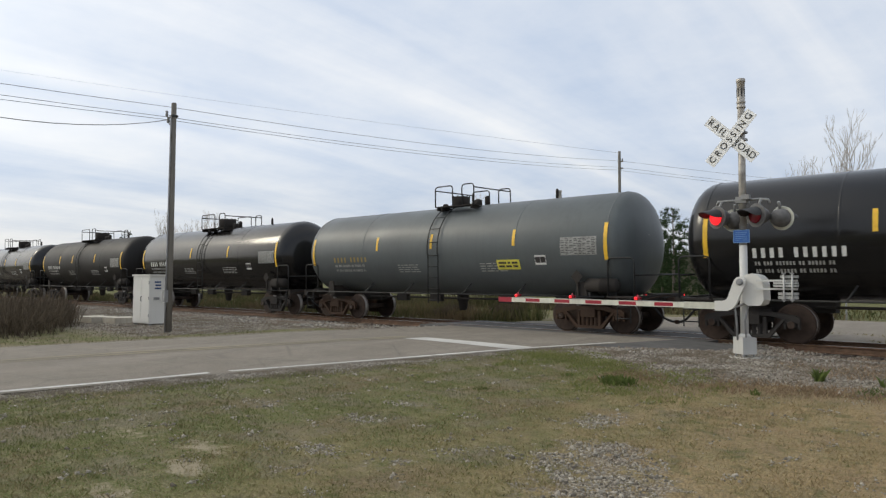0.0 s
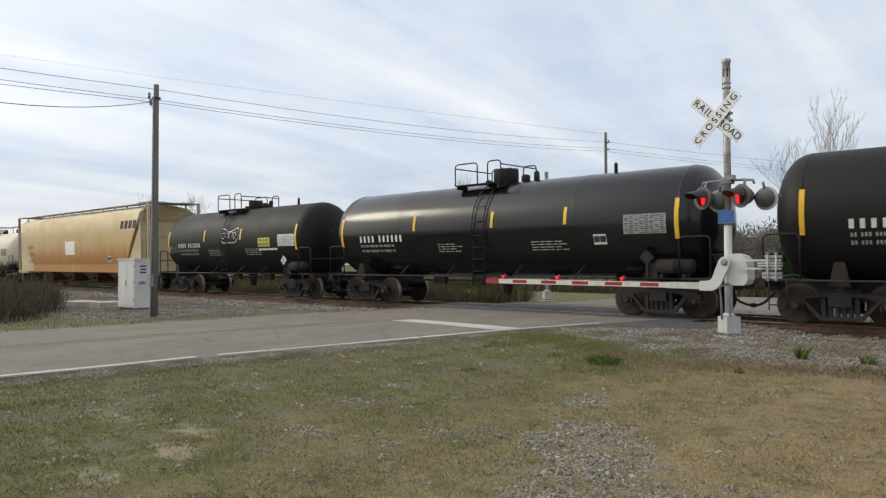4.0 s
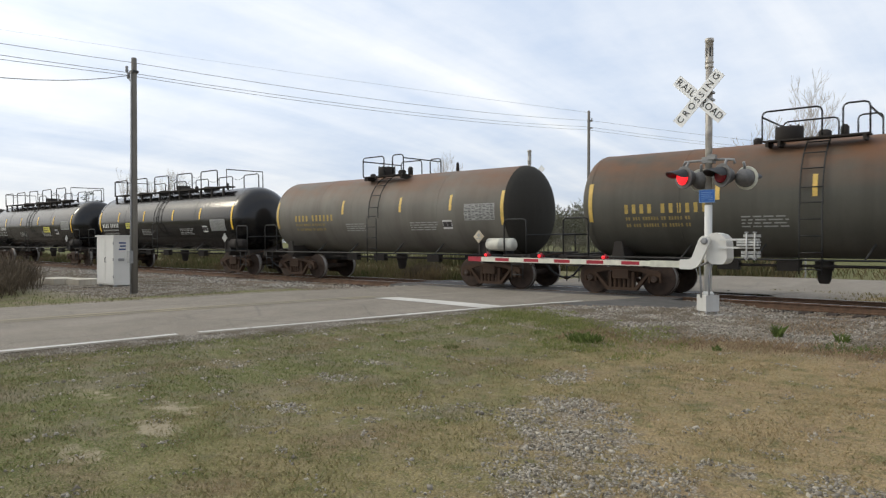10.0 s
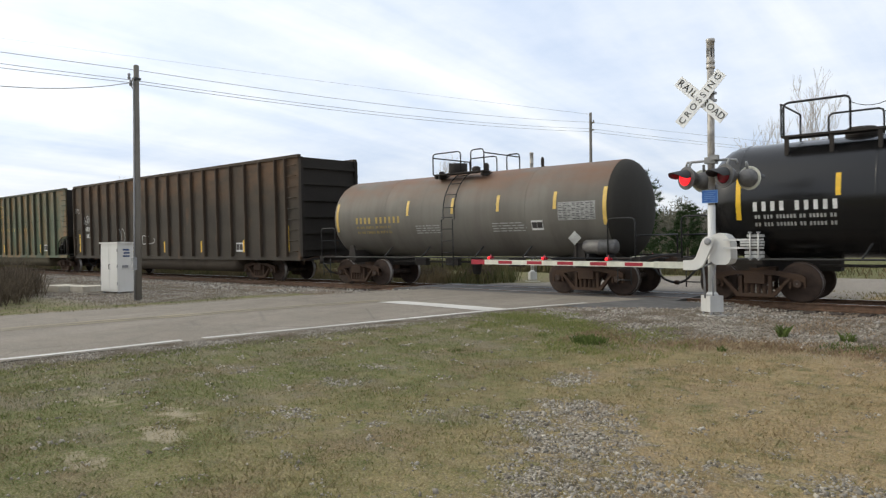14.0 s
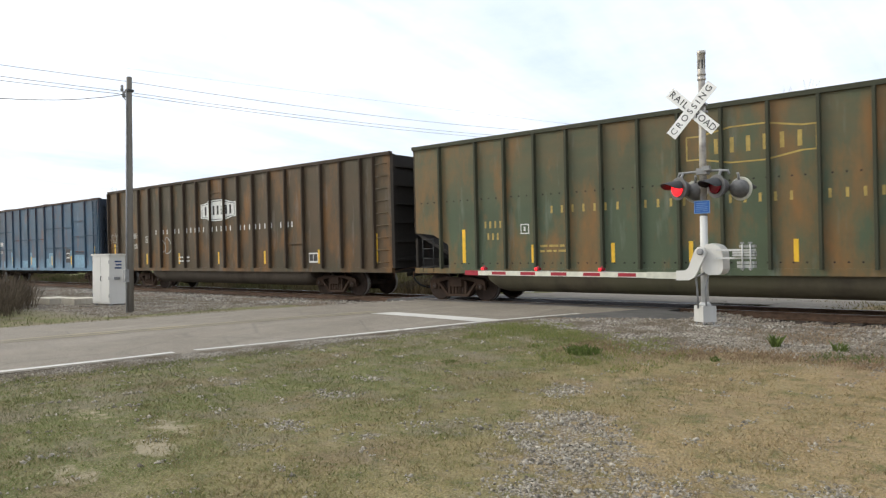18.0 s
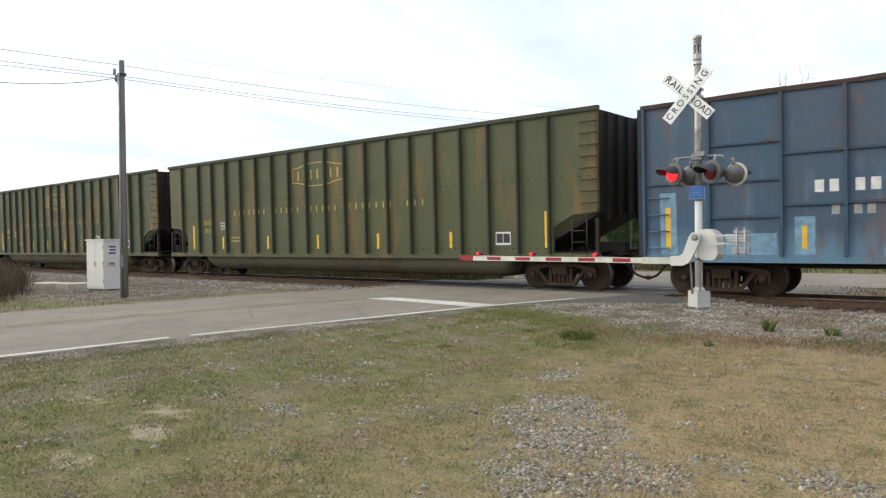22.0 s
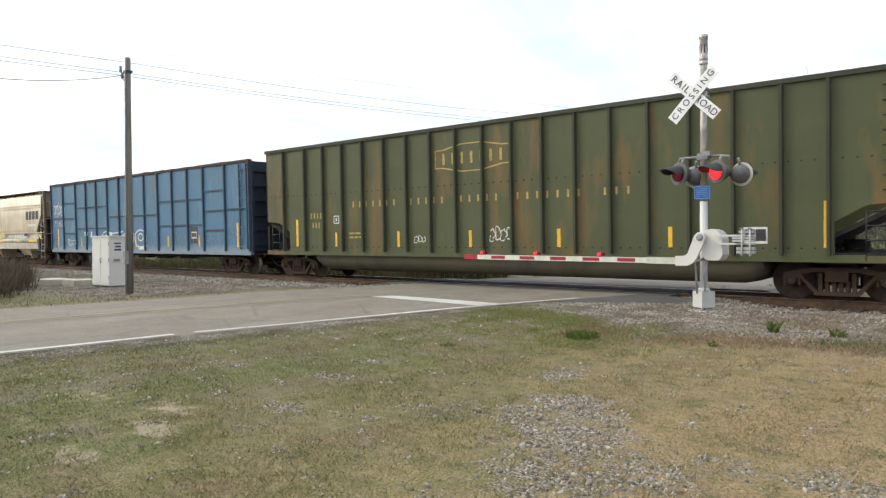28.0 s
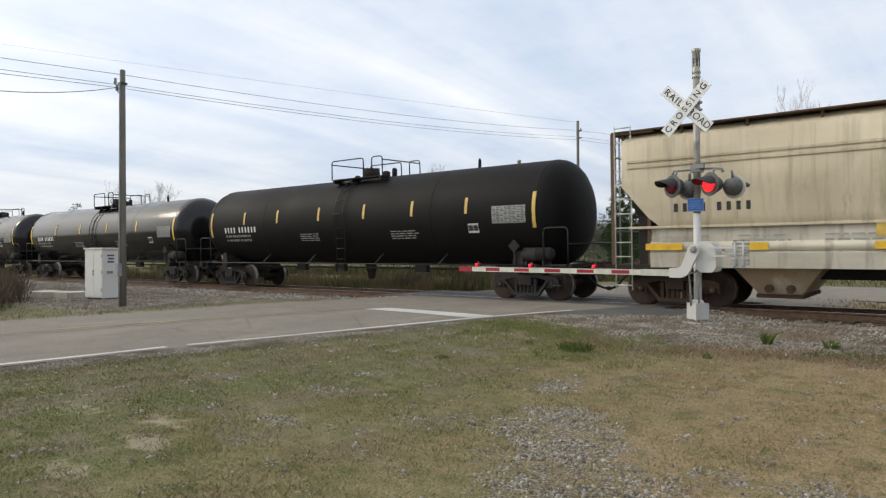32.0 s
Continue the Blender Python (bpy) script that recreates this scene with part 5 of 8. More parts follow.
        for i in range(5):
            x = px0 + i * step
            tubes("platform_rail", M_GRAB, car, [arch(x + 0.05, x + step * 0.66, -0.93, zt + 0.05, zt + 0.80)], 0.026)
            tubes("platform_rail", M_GRAB, car, [arch(x + step * 0.3, x + step * 0.85, 0.93, zt + 0.05, zt + 0.72)], 0.024)
        for y, n0, n1 in ((-0.93, 0.66, 1.05), (0.93, 0.85, 1.3)):
            for i in range(4):
                a, b = Vector((px0 + (i + n0) * step, y, zt + 0.66)), Vector((px0 + (i + n1) * step + 0.0, y, zt + 0.66))
                tubes("rail_chain", M_GRAB, car, [[a.lerp(b, k / 6) - Vector((0, 0, 0.5 * (k / 6) * (1 - k / 6))) for k in range(7)]], 0.010, 4)
        tubes("platform_rail", M_GRAB, car, [[(px0, -0.93, zt + 0.05), (px0, -0.93, zt + 0.78), (px0, 0.93, zt + 0.78), (px0, 0.93, zt + 0.05)]], 0.024)
        tubes("platform_rail", M_GRAB, car, [[(px1, -0.93, zt + 0.05), (px1, -0.93, zt + 0.78), (px1, 0.93, zt + 0.78), (px1, 0.93, zt + 0.05)]], 0.024)
        for i in range(4):
            bm = bmesh.new()
            x = px0 + (i + 0.7) * step
            bm_lathe(bm, [(top - 0.05, 0.33), (top + 0.16, 0.33), (top + 0.2, 0.28)], (x, 0, 0), (0, 0, 1), 20)
            part("hatch", bm, M_UNDER, car, "round hatch lid")
    couplers(car, ((front, 1), (-rear, -1)))
    return car, surf, zc, E


def side_ladder_rungs(car, x0, x1, y, z0, z1, n, material):
    for z in np.linspace(z0, z1, n):
        tubes("grab_iron", material, car, [[(x0, y, z), (x0, y - 0.07, z), (x1, y - 0.07, z), (x1, y, z)]], 0.016)


def chip_car(sl, sr, over, body_mat, label, style, top=4.78, sill=1.02, posts=18, seed=1, rim=None, dark_end=None, post_mat=None, tub_mat=None, strips=None):
    """High-sided open car for wood chips: flat sides with posts and a tub between the trucks."""
    car, half = new_car("wood_chip_car", sl, sr, label, "freight car")
    r = random.Random(seed)
    L, W, wall = half + over, 1.45, 0.06
    y = -W
    # sides, their lower corners cut away on the green cars
    for s in (-1, 1):
        bm = bmesh.new()
        if style == "green":
            out = [(-L + 1.35, sill), (L - 1.35, sill), (L - 1.35, sill + 0.72), (L - 0.75, sill + 1.05), (L, sill + 1.12), (L, top), (-L, top), (-L, sill + 1.12), (-L + 0.75, sill + 1.05), (-L + 1.35, sill + 0.72)]
        else:
            out = [(-L, sill), (L, sill), (L, top), (-L, top)]
        bm_prism(bm, out, s * W, s * (W - wall))
        part("side_wall", bm, body_mat, car, "flat painted steel side sheet")
        # top rim and side sill
        if style == "grid":
            # bent and battered rail
            bm = bmesh.new()
            rings = []
            for q in np.linspace(-L - 0.02, L + 0.02, 34):
                dz, dy = r.uniform(-0.008, 0.012) + (0.03 if r.random() > 0.93 else 0), r.uniform(-0.015, 0.02)
                rings.append([bm.verts.new((q, s * (W + a + dy), b)) for a, b in ((0.05, top - 0.03), (0.06, top + 0.07 + dz), (-0.1, top + 0.07 + dz), (-0.1, top - 0.03))])
            for a, b in zip(rings, rings[1:]):
                for k in range(4):
                    bm.faces.new((a[k], a[(k + 1) % 4], b[(k + 1) % 4], b[k]))
            bm.faces.new(rings[0])
            bm.faces.new(rings[-1][::-1])
            bmesh.ops.recalc_face_normals(bm, faces=bm.faces)
            part("top_rail", bm, rim or body_mat, car, "bent rusty top rail")
        else:
            boxes("top_rail", rim or body_mat, car, (-L - 0.02, L + 0.02, min(s * (W + 0.06), s * (W - 0.1)), max(s * (W + 0.06), s * (W - 0.1)), top - 0.02, top + 0.09), bevel=0.012)
        boxes("side_sill", body_mat, car, (-L, L, min(s * (W + 0.03), s * (W - 0.12)), max(s * (W + 0.03), s * (W - 0.12)), sill - 0.14, sill + 0.02), bevel=0.01)
    # posts on the near and far side
    bm = bmesh.new()
    if style == "grid":
        bm_box(bm, -0.035, 0.035, -0.075, 0, sill, top - 0.03)
    else:
        bm_prism(bm, [(-0.045, 0), (-0.03, -0.115), (0.03, -0.115), (0.045, 0)], sill, top - 0.03, "xy")
    post = finish(bm, "post", post_mat or body_mat, 0.006)
    if style == "grid":
        xs = L / 9.345 * np.array([-9.3, -7.75, -6.2, -4.97, -3.8, -2.57, -1.36, -0.12, 1.11, 2.34, 3.58, 4.83, 6.08, 7.65, 9.3])
        posts = len(xs)
    elif style == "green":
        xs = np.array([-L + 0.06, -L + 1.1] + list(-8.05 + 1.003 * np.arange(17)) + [L - 1.45, L - 0.06])
        posts = len(xs)
    else:
        xs = np.array([-L + 0.06] + list(-8.8 + 1.02 * np.arange(18)) + [L - 0.75])
        posts = len(xs)
    for i, x in enumerate(xs):
        if style == "green" and (i == 0 or i == posts - 1):
            continue
        for s in (-1, 1):
            p = new("post", post)
            p.parent = car
            p.matrix_basis = pose(x, s * W, 0, 0, 0, 0 if s < 0 else 180)
    if style == "grid":
        for i in range(posts - 1):
            k = min(i, posts - 2 - i)
            for z in ((2.72,), (3.54, 2.70, 1.88), (3.24, 2.12), (3.24, 2.13), (3.24, 2.12))[k] if k < 5 else (2.67,):
                boxes("side_stiffener", post_mat or body_mat, car, (xs[i] + 0.03, xs[i + 1] - 0.03, y - 0.05, y - 0.001, z - 0.03, z + 0.03))
    # row of rivets
    if style == "green":
        bm = bmesh.new()
        x = -L + 0.3
        while x < L - 0.2:
            bm_box(bm, x - 0.018, x + 0.018, y - 0.012, y, 3.05, 3.085)
            bm_box(bm, x - 0.018, x + 0.018, y - 0.012, y, sill + 0.14, sill + 0.175)
            x += 0.26
        as_stuff(part("riveting", bm, M_ENDDARK, car))
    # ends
    # end walls and slope sheets take darker colours than the sides
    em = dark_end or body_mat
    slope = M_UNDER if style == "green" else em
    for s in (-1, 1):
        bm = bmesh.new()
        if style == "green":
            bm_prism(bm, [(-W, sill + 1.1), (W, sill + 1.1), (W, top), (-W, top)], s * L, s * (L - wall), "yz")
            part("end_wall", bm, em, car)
            # slope sheet running in under the body
            bm = bmesh.new()
            bm_prism(bm, [(s * L, sill + 1.18), (s * (L - 2.4), sill - 0.05), (s * (L - 2.3), sill - 0.12), (s * L, sill + 1.08)], -W + 0.07, W - 0.07)
        else:
            bm_prism(bm, [(-W, sill), (W, sill), (W, top), (-W, top)], s * L, s * (L - wall), "yz")
        part("slope_sheet" if style == "green" else "end_wall", bm, slope, car)
        if style == "green":
            for yy in (-0.95, -0.32, 0.32, 0.95):
                boxes("end_rib", em, car, (min(s * L, s * (L + 0.09)), max(s * L, s * (L + 0.09)), yy - 0.05, yy + 0.05, sill + 0.9, top - 0.05))
        else:
            for zz in np.linspace(sill + 0.3, top - 0.35, 6):
                boxes("end_rib", em, car, (min(s * L, s * (L + 0.1)), max(s * L, s * (L + 0.1)), -W + 0.14, W - 0.14, zz - 0.06, zz + 0.06), bevel=0.01)
            boxes("end_post", em, car, *[(min(s * L, s * (L + 0.12)), max(s * L, s * (L + 0.12)), min(q * W, q * (W - 0.12)), max(q * W, q * (W - 0.12)), sill, top) for q in (-1, 1)], bevel=0.01)
        # end platform under the slope, corner post, ladder
        xe = s * (L - 0.02)
        boxes("end_platform", M_UNDER, car, (min(xe, xe - 1.7 * s), max(xe, xe - 1.7 * s), -W, W, sill - 0.16, sill - 0.06), bevel=0.01)
        boxes("corner_post", em if style == "green" else body_mat, car, *[(min(xe, xe - 0.09 * s), max(xe, xe - 0.09 * s), yy - 0.05, yy + 0.05, sill - 0.1, sill + 0.95) for yy in (-W + 0.05, W - 0.05)], bevel=0.008)
        if style == "green":
            ladder("end_ladder", car, xe - 0.75 * s, xe - 0.32 * s, -W - 0.02, sill - 0.1, sill + 0.95, step=0.3)
            if s > 0:
                side_ladder_rungs(car, xe - 0.46 * s, xe - 0.02 * s, -W, sill + 1.35, top - 0.3, 8, M_GREENPOST)
            bm = bmesh.new()
            bm_lathe(bm, [(0, 0.2), (0.5, 0.2)], (xe - 0.9 * s, 0.2, sill + 0.12), (-s, 0, 0), 14)
            part("brake_cylinder", bm, M_UNDER, car)
            boxes("brake_valve", M_UNDER, car, (xe - 0.5, xe + 0.3, -0.5, -0.2, sill - 0.06, sill + 0.3), bevel=0.03)
        else:
            side_ladder_rungs(car, xe - 0.62 * s, xe - 0.14 * s, -W, sill + 0.2, (top - 0.3 if s > 0 else sill + 1.4), 9 if s > 0 else 4, body_mat)
            if style == "grid" and s > 0:
                boxes("ladder_stile", post_mat or body_mat, car, *[(q - 0.025, q + 0.025, -W - 0.09, -W - 0.03, sill + 0.1, top - 0.1) for q in (xe - 0.62, xe - 0.14)])
    # inside floor, so that the body is closed
    boxes("floor_sheet", M_UNDER, car, (-L + 0.1, L - 0.1, -W + 0.08, W - 0.08, sill + 0.02, sill + 0.06))
    # tub between the trucks
    if style != "grid":
        tx = half - 1.75 if style == "green" else half - 1.35
        prof = [(-1.40, sill - 0.1), (-1.38, 0.68), (-1.30, 0.48), (-1.1, 0.36), (-0.6, 0.33), (0.6, 0.33), (1.1, 0.36), (1.30, 0.48), (1.38, 0.68), (1.40, sill - 0.1)]
        bm = bmesh.new()
        rings = []
        for x, k in ((-tx - 0.35, 0.55), (-tx - 0.1, 0.9), (-tx + 0.2, 1.0), (tx - 0.2, 1.0), (tx + 0.1, 0.9), (tx + 0.35, 0.55)):
            rings.append([bm.verts.new((x, a, sill - 0.1 - (sill - 0.1 - b) * k)) for a, b in prof])
        for a, b in zip(rings, rings[1:]):
            for i in range(len(prof) - 1):
                f = bm.faces.new((a[i], a[i + 1], b[i + 1], b[i]))
                f.smooth = True
        bm.faces.new(rings[0])
        bm.faces.new(rings[-1][::-1])
        part("tub", bm, tub_mat or body_mat, car, "rounded grimy belly between the trucks")
    else:
        boxes("centre_sill", M_UNDER, car, (-L, L, -0.25, 0.25, 0.66, sill - 0.05), bevel=0.02)
        boxes("brake_valve", M_UNDER, car, *[(x, x + 0.9, -0.7, -0.25, 0.6, 0.85) for x in (-3.2, -1.1, 0.8, 2.9)], bevel=0.03)
        tubes("brake_rod", M_UNDER, car, [[(-half + 1.3, -0.9, 0.74), (half - 1.3, -0.9, 0.74)]], 0.04)
    # reflective strips along the sill
    surf = flat(y)
    zb = sill + 0.12
    where = strips or {"green": (-6.16, -3.77, -1.78, 0.49, 3.73, 6.63), "brown": (-6.13, -3.24, -0.12, 3.06, 6.26), "grid": (-5.75, -2.8, 0.2, 3.22, 5.8)}[style]
    for x in where:
        bm = bmesh.new()
        plate(bm, surf, x - 0.05, x + 0.05, zb + 0.05, zb + 0.55, t=0.006)
        part("reflective_strip", bm, M_YELLOW, car, "yellow reflective strip")
    for x in {"green": (-8.57, 8.88), "brown": (-9.33, 9.19), "grid": (-8.72, 8.66)}[style]:
        bm = bmesh.new()
        plate(bm, surf, x - 0.06, x + 0.06, zb + 0.05, zb + 1.05, t=0.006)
        part("reflective_strip", bm, M_YELLOW, car, "tall yellow reflective strip")
    return car, surf, L, xs


def company_frame(car, surf, x, z, w, h, material, fill=None, name="painted_emblem"):
    """A six-sided painted frame holding a row of bars."""
    bm = bmesh.new()
    hull = [(0, 0.16), (0, 0.84), (0.10, 0.84), (0.36, 1.0), (0.64, 1.0), (0.90, 0.84), (1, 0.84), (1, 0.16), (0.90, 0.16), (0.64, 0), (0.36, 0), (0.10, 0.16)]
    t = 0.035
    cx, cz = x + w / 2, z + h / 2
    o = [(x + w * a, z + h * b) for a, b in hull]
    if fill:
        vs = [bm.verts.new((a, surf(b) - 0.006, b)) for a, b in o]
        bm.faces.new(vs)
        p = part(name, bm, fill, car, "painted six-sided emblem")
        bm = bmesh.new()
        inn = [(cx + (a - cx) * 0.93, cz + (b - cz) * 0.88) for a, b in o]
        inn2 = [(cx + (a - cx) * 0.905, cz + (b - cz) * 0.82) for a, b in o]
        va = [bm.verts.new((a, surf(b) - 0.010, b)) for a, b in inn]
        vb = [bm.verts.new((a, surf(b) - 0.010, b)) for a, b in inn2]
        for i in range(len(o)):
            bm.faces.new((va[i], va[(i + 1) % len(o)], vb[(i + 1) % len(o)], vb[i]))
        part("emblem_outline", bm, M_STENCILBLACK, p)
        bars(p, surf2(surf, 0.006), M_STENCILBLACK, x + w * 0.09, x + w * 0.91, z + h * 0.29, z + h * 0.71, (7,), "emblem_bar", 0.44)
    else:
        n = len(o)
        inn = [(a + (t if a < cx - 0.01 else -t if a > cx + 0.01 else 0), b + (t if b < cz else -t)) for a, b in o]
        va = [bm.verts.new((a, surf(b) - 0.006, b)) for a, b in o]
        vb = [bm.verts.new((a, surf(b) - 0.006, b)) for a, b in inn]
        for i in range(n):
            j = (i + 1) % n
            bm.faces.new((va[i], va[j], vb[j], vb[i]))
        p = part(name, bm, material, car, "painted six-sided frame")
        bars(p, surf, material, x + w * 0.06, x + w * 0.94, z + h * 0.29, z + h * 0.70, (7,), "emblem_bar", 0.25)
    return p


def word_row(car, surf, material, x, z, h, counts, gap, space, posts=()):
    """Words as rows of plain bars, spread out along the side."""
    for c in counts:
        for i in range(c):
            bm = bmesh.new()
            hit = [p for p in posts if abs(p - (x + h * 0.3)) < 0.11]
            a = x + h * 0.15 if not hit else hit[0] + 0.06
            decal(bm, surf, a, a + h * 0.30, z, z + h)
            part("lettering", bm, material, car)
            x += h * 0.6 + gap
        x += space


def green_car(i, sl, sr, front, rear, body, label, strips=None):
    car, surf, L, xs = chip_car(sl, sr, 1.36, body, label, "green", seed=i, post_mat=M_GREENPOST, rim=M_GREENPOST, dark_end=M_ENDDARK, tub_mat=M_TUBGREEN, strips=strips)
    company_frame(car, surf, -1.85, 3.45, 2.8, 0.85, M_STENCILYEL)
    word_row(car, surf, M_STENCILYEL, -5.6, 2.54, 0.20, (7, 5, 5, 7, 3), 0.2, 0.42, xs)
    bars(car, surf, M_STENCILYEL, -7.85, -7.15, 2.2, 2.4, (4,), fill=0.36)
    bars(car, surf, M_STENCILYEL, -7.75, -7.25, 1.86, 2.05, (3,), fill=0.36)
    label_pair(car, surf, 7.2, 1.28, 0.34)
    bm = bmesh.new()
    decal(bm, surf, -6.55, -6.27, 2.0, 2.28, 0.006)
    sq = part("square_stencil", bm, M_STENCIL, car, "small white square stencil")
    bm = bmesh.new()
    decal(bm, surf, -6.52, -6.30, 2.03, 2.25, 0.010)
    part("stencil_field", bm, body, sq)
    bm = bmesh.new()
    decal(bm, surf, -6.44, -6.38, 2.08, 2.20, 0.013)
    part("stencil_bar", bm, M_STENCIL, sq)
    print_lines(car, surf, M_STENCILYEL, -L + 4.6, 1.62, 0.8, 2, 0.06, 0.14, rnd=i)
    couplers(car, ((front, 1), (-rear, -1)))
    return car, surf, L


def brown_car(i, sl, sr, front, rear, body, label, emblem):
    car, surf, L, xs = chip_car(sl, sr, 3.2, body, label, "brown", top=4.78, posts=19, seed=i, post_mat=M_BROWNPOST, rim=M_BROWNPOST, dark_end=M_ENDDARK, tub_mat=M_TUBBROWN)
    if emblem:
        em = company_frame(car, surf, -1.4, 3.0, 2.6, 0.9, M_STENCIL, M_STENCIL)
        for p in xs:
            if -1.36 < p < 1.16:
                bm = bmesh.new()
                k = 1 - min(1, max(0, (abs((p + 0.1) / 2.6) - 0.14) / 0.26))
                decal(bm, flat(-1.567), p - 0.029, p + 0.029, 3.14 - 0.13 * k, 3.76 + 0.13 * k, 0.002)
                part("emblem_strip", bm, M_STENCIL, em)
        for a, b, zz in ((-0.68, 0.3, 4.2), (-0.68, 0.3, 3.98), (4.5, 5.4, 1.95)):
            boxes("side_stiffener", body, car, (a, b, -1.5, -1.449, zz - 0.03, zz + 0.03))
        word_row(car, surf, M_STENCIL, -5.3, 2.56, 0.21, (7, 5, 5, 7, 3), 0.21, 0.32, xs)
    if emblem:
        bars(car, surf, M_STENCIL, -7.41, -6.73, 2.42, 2.68, (4,), fill=0.36)
        bars(car, surf, M_STENCIL, -7.35, -6.83, 1.92, 2.18, (3,), fill=0.36)
        bm = bmesh.new()
        decal(bm, surf, -6.22, -5.94, 2.22, 2.50, 0.006)
        sq = part("square_stencil", bm, M_STENCIL, car, "small white square stencil")
        bm = bmesh.new()
        decal(bm, surf, -6.19, -5.97, 2.25, 2.47, 0.010)
        part("stencil_field", bm, body, sq)
        bm = bmesh.new()
        decal(bm, surf, -6.11, -6.05, 2.29, 2.41, 0.013)
        part("stencil_bar", bm, M_STENCIL, sq)
        squiggle(car, surf, -9.87, 2.18, 1.02, 0.55, 27, M_STENCILGREY, 0.022, 6)
        squiggle(car, surf, -9.22, 1.83, 0.44, 0.27, 28, M_STENCILGREY, 0.022, 3)
    else:
        bars(car, surf, M_STENCIL, -8.6, -7.87, 2.34, 2.58, (4,), fill=0.36)
        bars(car, surf, M_STENCIL, -8.5, -7.97, 1.96, 2.18, (3,), fill=0.36)
    label_pair(car, surf, 5.72, 1.22, 0.33)
    squiggle(car, surf, -L + 5.0, 1.55, 0.9, 0.8, i, M_STENCILGREY, 0.04, 2)
    if not emblem:
        squiggle(car, surf, -8.75, 2.72, 1.0, 0.42, i + 5, M_STENCILGREY, 0.04, 5)
        squiggle(car, surf, -9.85, 3.34, 0.6, 0.26, i + 7, M_STENCILGREY, 0.03, 3)
        squiggle(car, surf, -L + 7.6, 1.5, 1.2, 0.5, i + 6, M_STENCILGREY, 0.05, 2)
    print_lines(car, surf, M_STENCIL, -L + 6.6, 1.45, 0.9, 2, 0.07, 0.16, rnd=i)
    couplers(car, ((front, 1), (-rear, -1)))
    return car, surf, L


def throw_up(car, surf):
    """Four big bubble forms in white outline, half filled, with runs down to the sill."""
    forms = [
        ([[(-2.5, 1.86), (-2.8, 1.94), (-3.15, 1.9), (-3.34, 1.7), (-3.22, 1.48), (-2.85, 1.42), (-2.62, 1.28), (-2.7, 1.08), (-3.0, 1.03), (-3.3, 1.1)],
          [(-2.6, 1.7), (-2.9, 1.76), (-3.08, 1.66), (-2.9, 1.56), (-2.5, 1.44), (-2.4, 1.2), (-2.55, 1.02)]],
         [[(-3.3, 1.1), (-2.75, 1.02), (-2.6, 1.16), (-3.0, 1.14)]]),
        ([[(-2.73, 1.7), (-2.6, 1.9), (-2.2, 1.84), (-1.6, 1.86), (-1.05, 1.92), (-1.02, 1.74), (-1.4, 1.66), (-1.62, 1.5), (-1.66, 1.03)], [(-2.7, 1.7), (-2.2, 1.66), (-2.08, 1.4), (-2.12, 1.03)]],
         [[(-2.12, 1.03), (-1.66, 1.03), (-1.8, 1.3), (-2.05, 1.42)], [(-2.55, 1.76), (-2.2, 1.66), (-2.2, 1.8), (-2.5, 1.86)]]),
        ([[(-1.15, 1.03), (-1.1, 1.5), (-0.95, 1.8), (-0.75, 1.86), (-0.6, 1.62), (-0.4, 1.86), (-0.1, 1.93), (0.02, 1.7), (-0.08, 1.3), (-0.15, 1.03)], [(-0.85, 1.03), (-0.8, 1.4), (-0.62, 1.28), (-0.42, 1.42), (-0.36, 1.03)]],
         [[(-1.15, 1.03), (-0.9, 1.03), (-0.98, 1.3), (-1.08, 1.45)], [(-0.78, 1.4), (-0.3, 1.42), (-0.3, 1.56), (-0.76, 1.54)], [(-0.36, 1.03), (-0.15, 1.03), (-0.12, 1.36), (-0.28, 1.3)]]),
        ([oval(0.66, 1.56, 0.56, 0.41, -0.6, 5.2, 24), oval(0.68, 1.62, 0.24, 0.17), [(0.2, 1.3), (0.5, 1.06), (0.95, 1.05), (1.27, 1.25)]],
         [[(0.5, 1.06), (0.95, 1.05), (1.1, 1.18), (0.6, 1.14)]])]
    for strokes, fills in forms:
        bm = bmesh.new()
        for i, pts in enumerate(strokes):
            ribbon(bm, surf, pts, 0.05, 0.007 + 0.001 * i)
        for k, pts in enumerate(fills):
            bm.faces.new([bm.verts.new((x, surf(z) - 0.0105 - 0.001 * k, z)) for x, z in pts])
        part("graffiti", bm, M_STENCIL, car, "white bubble graffiti form with runs")


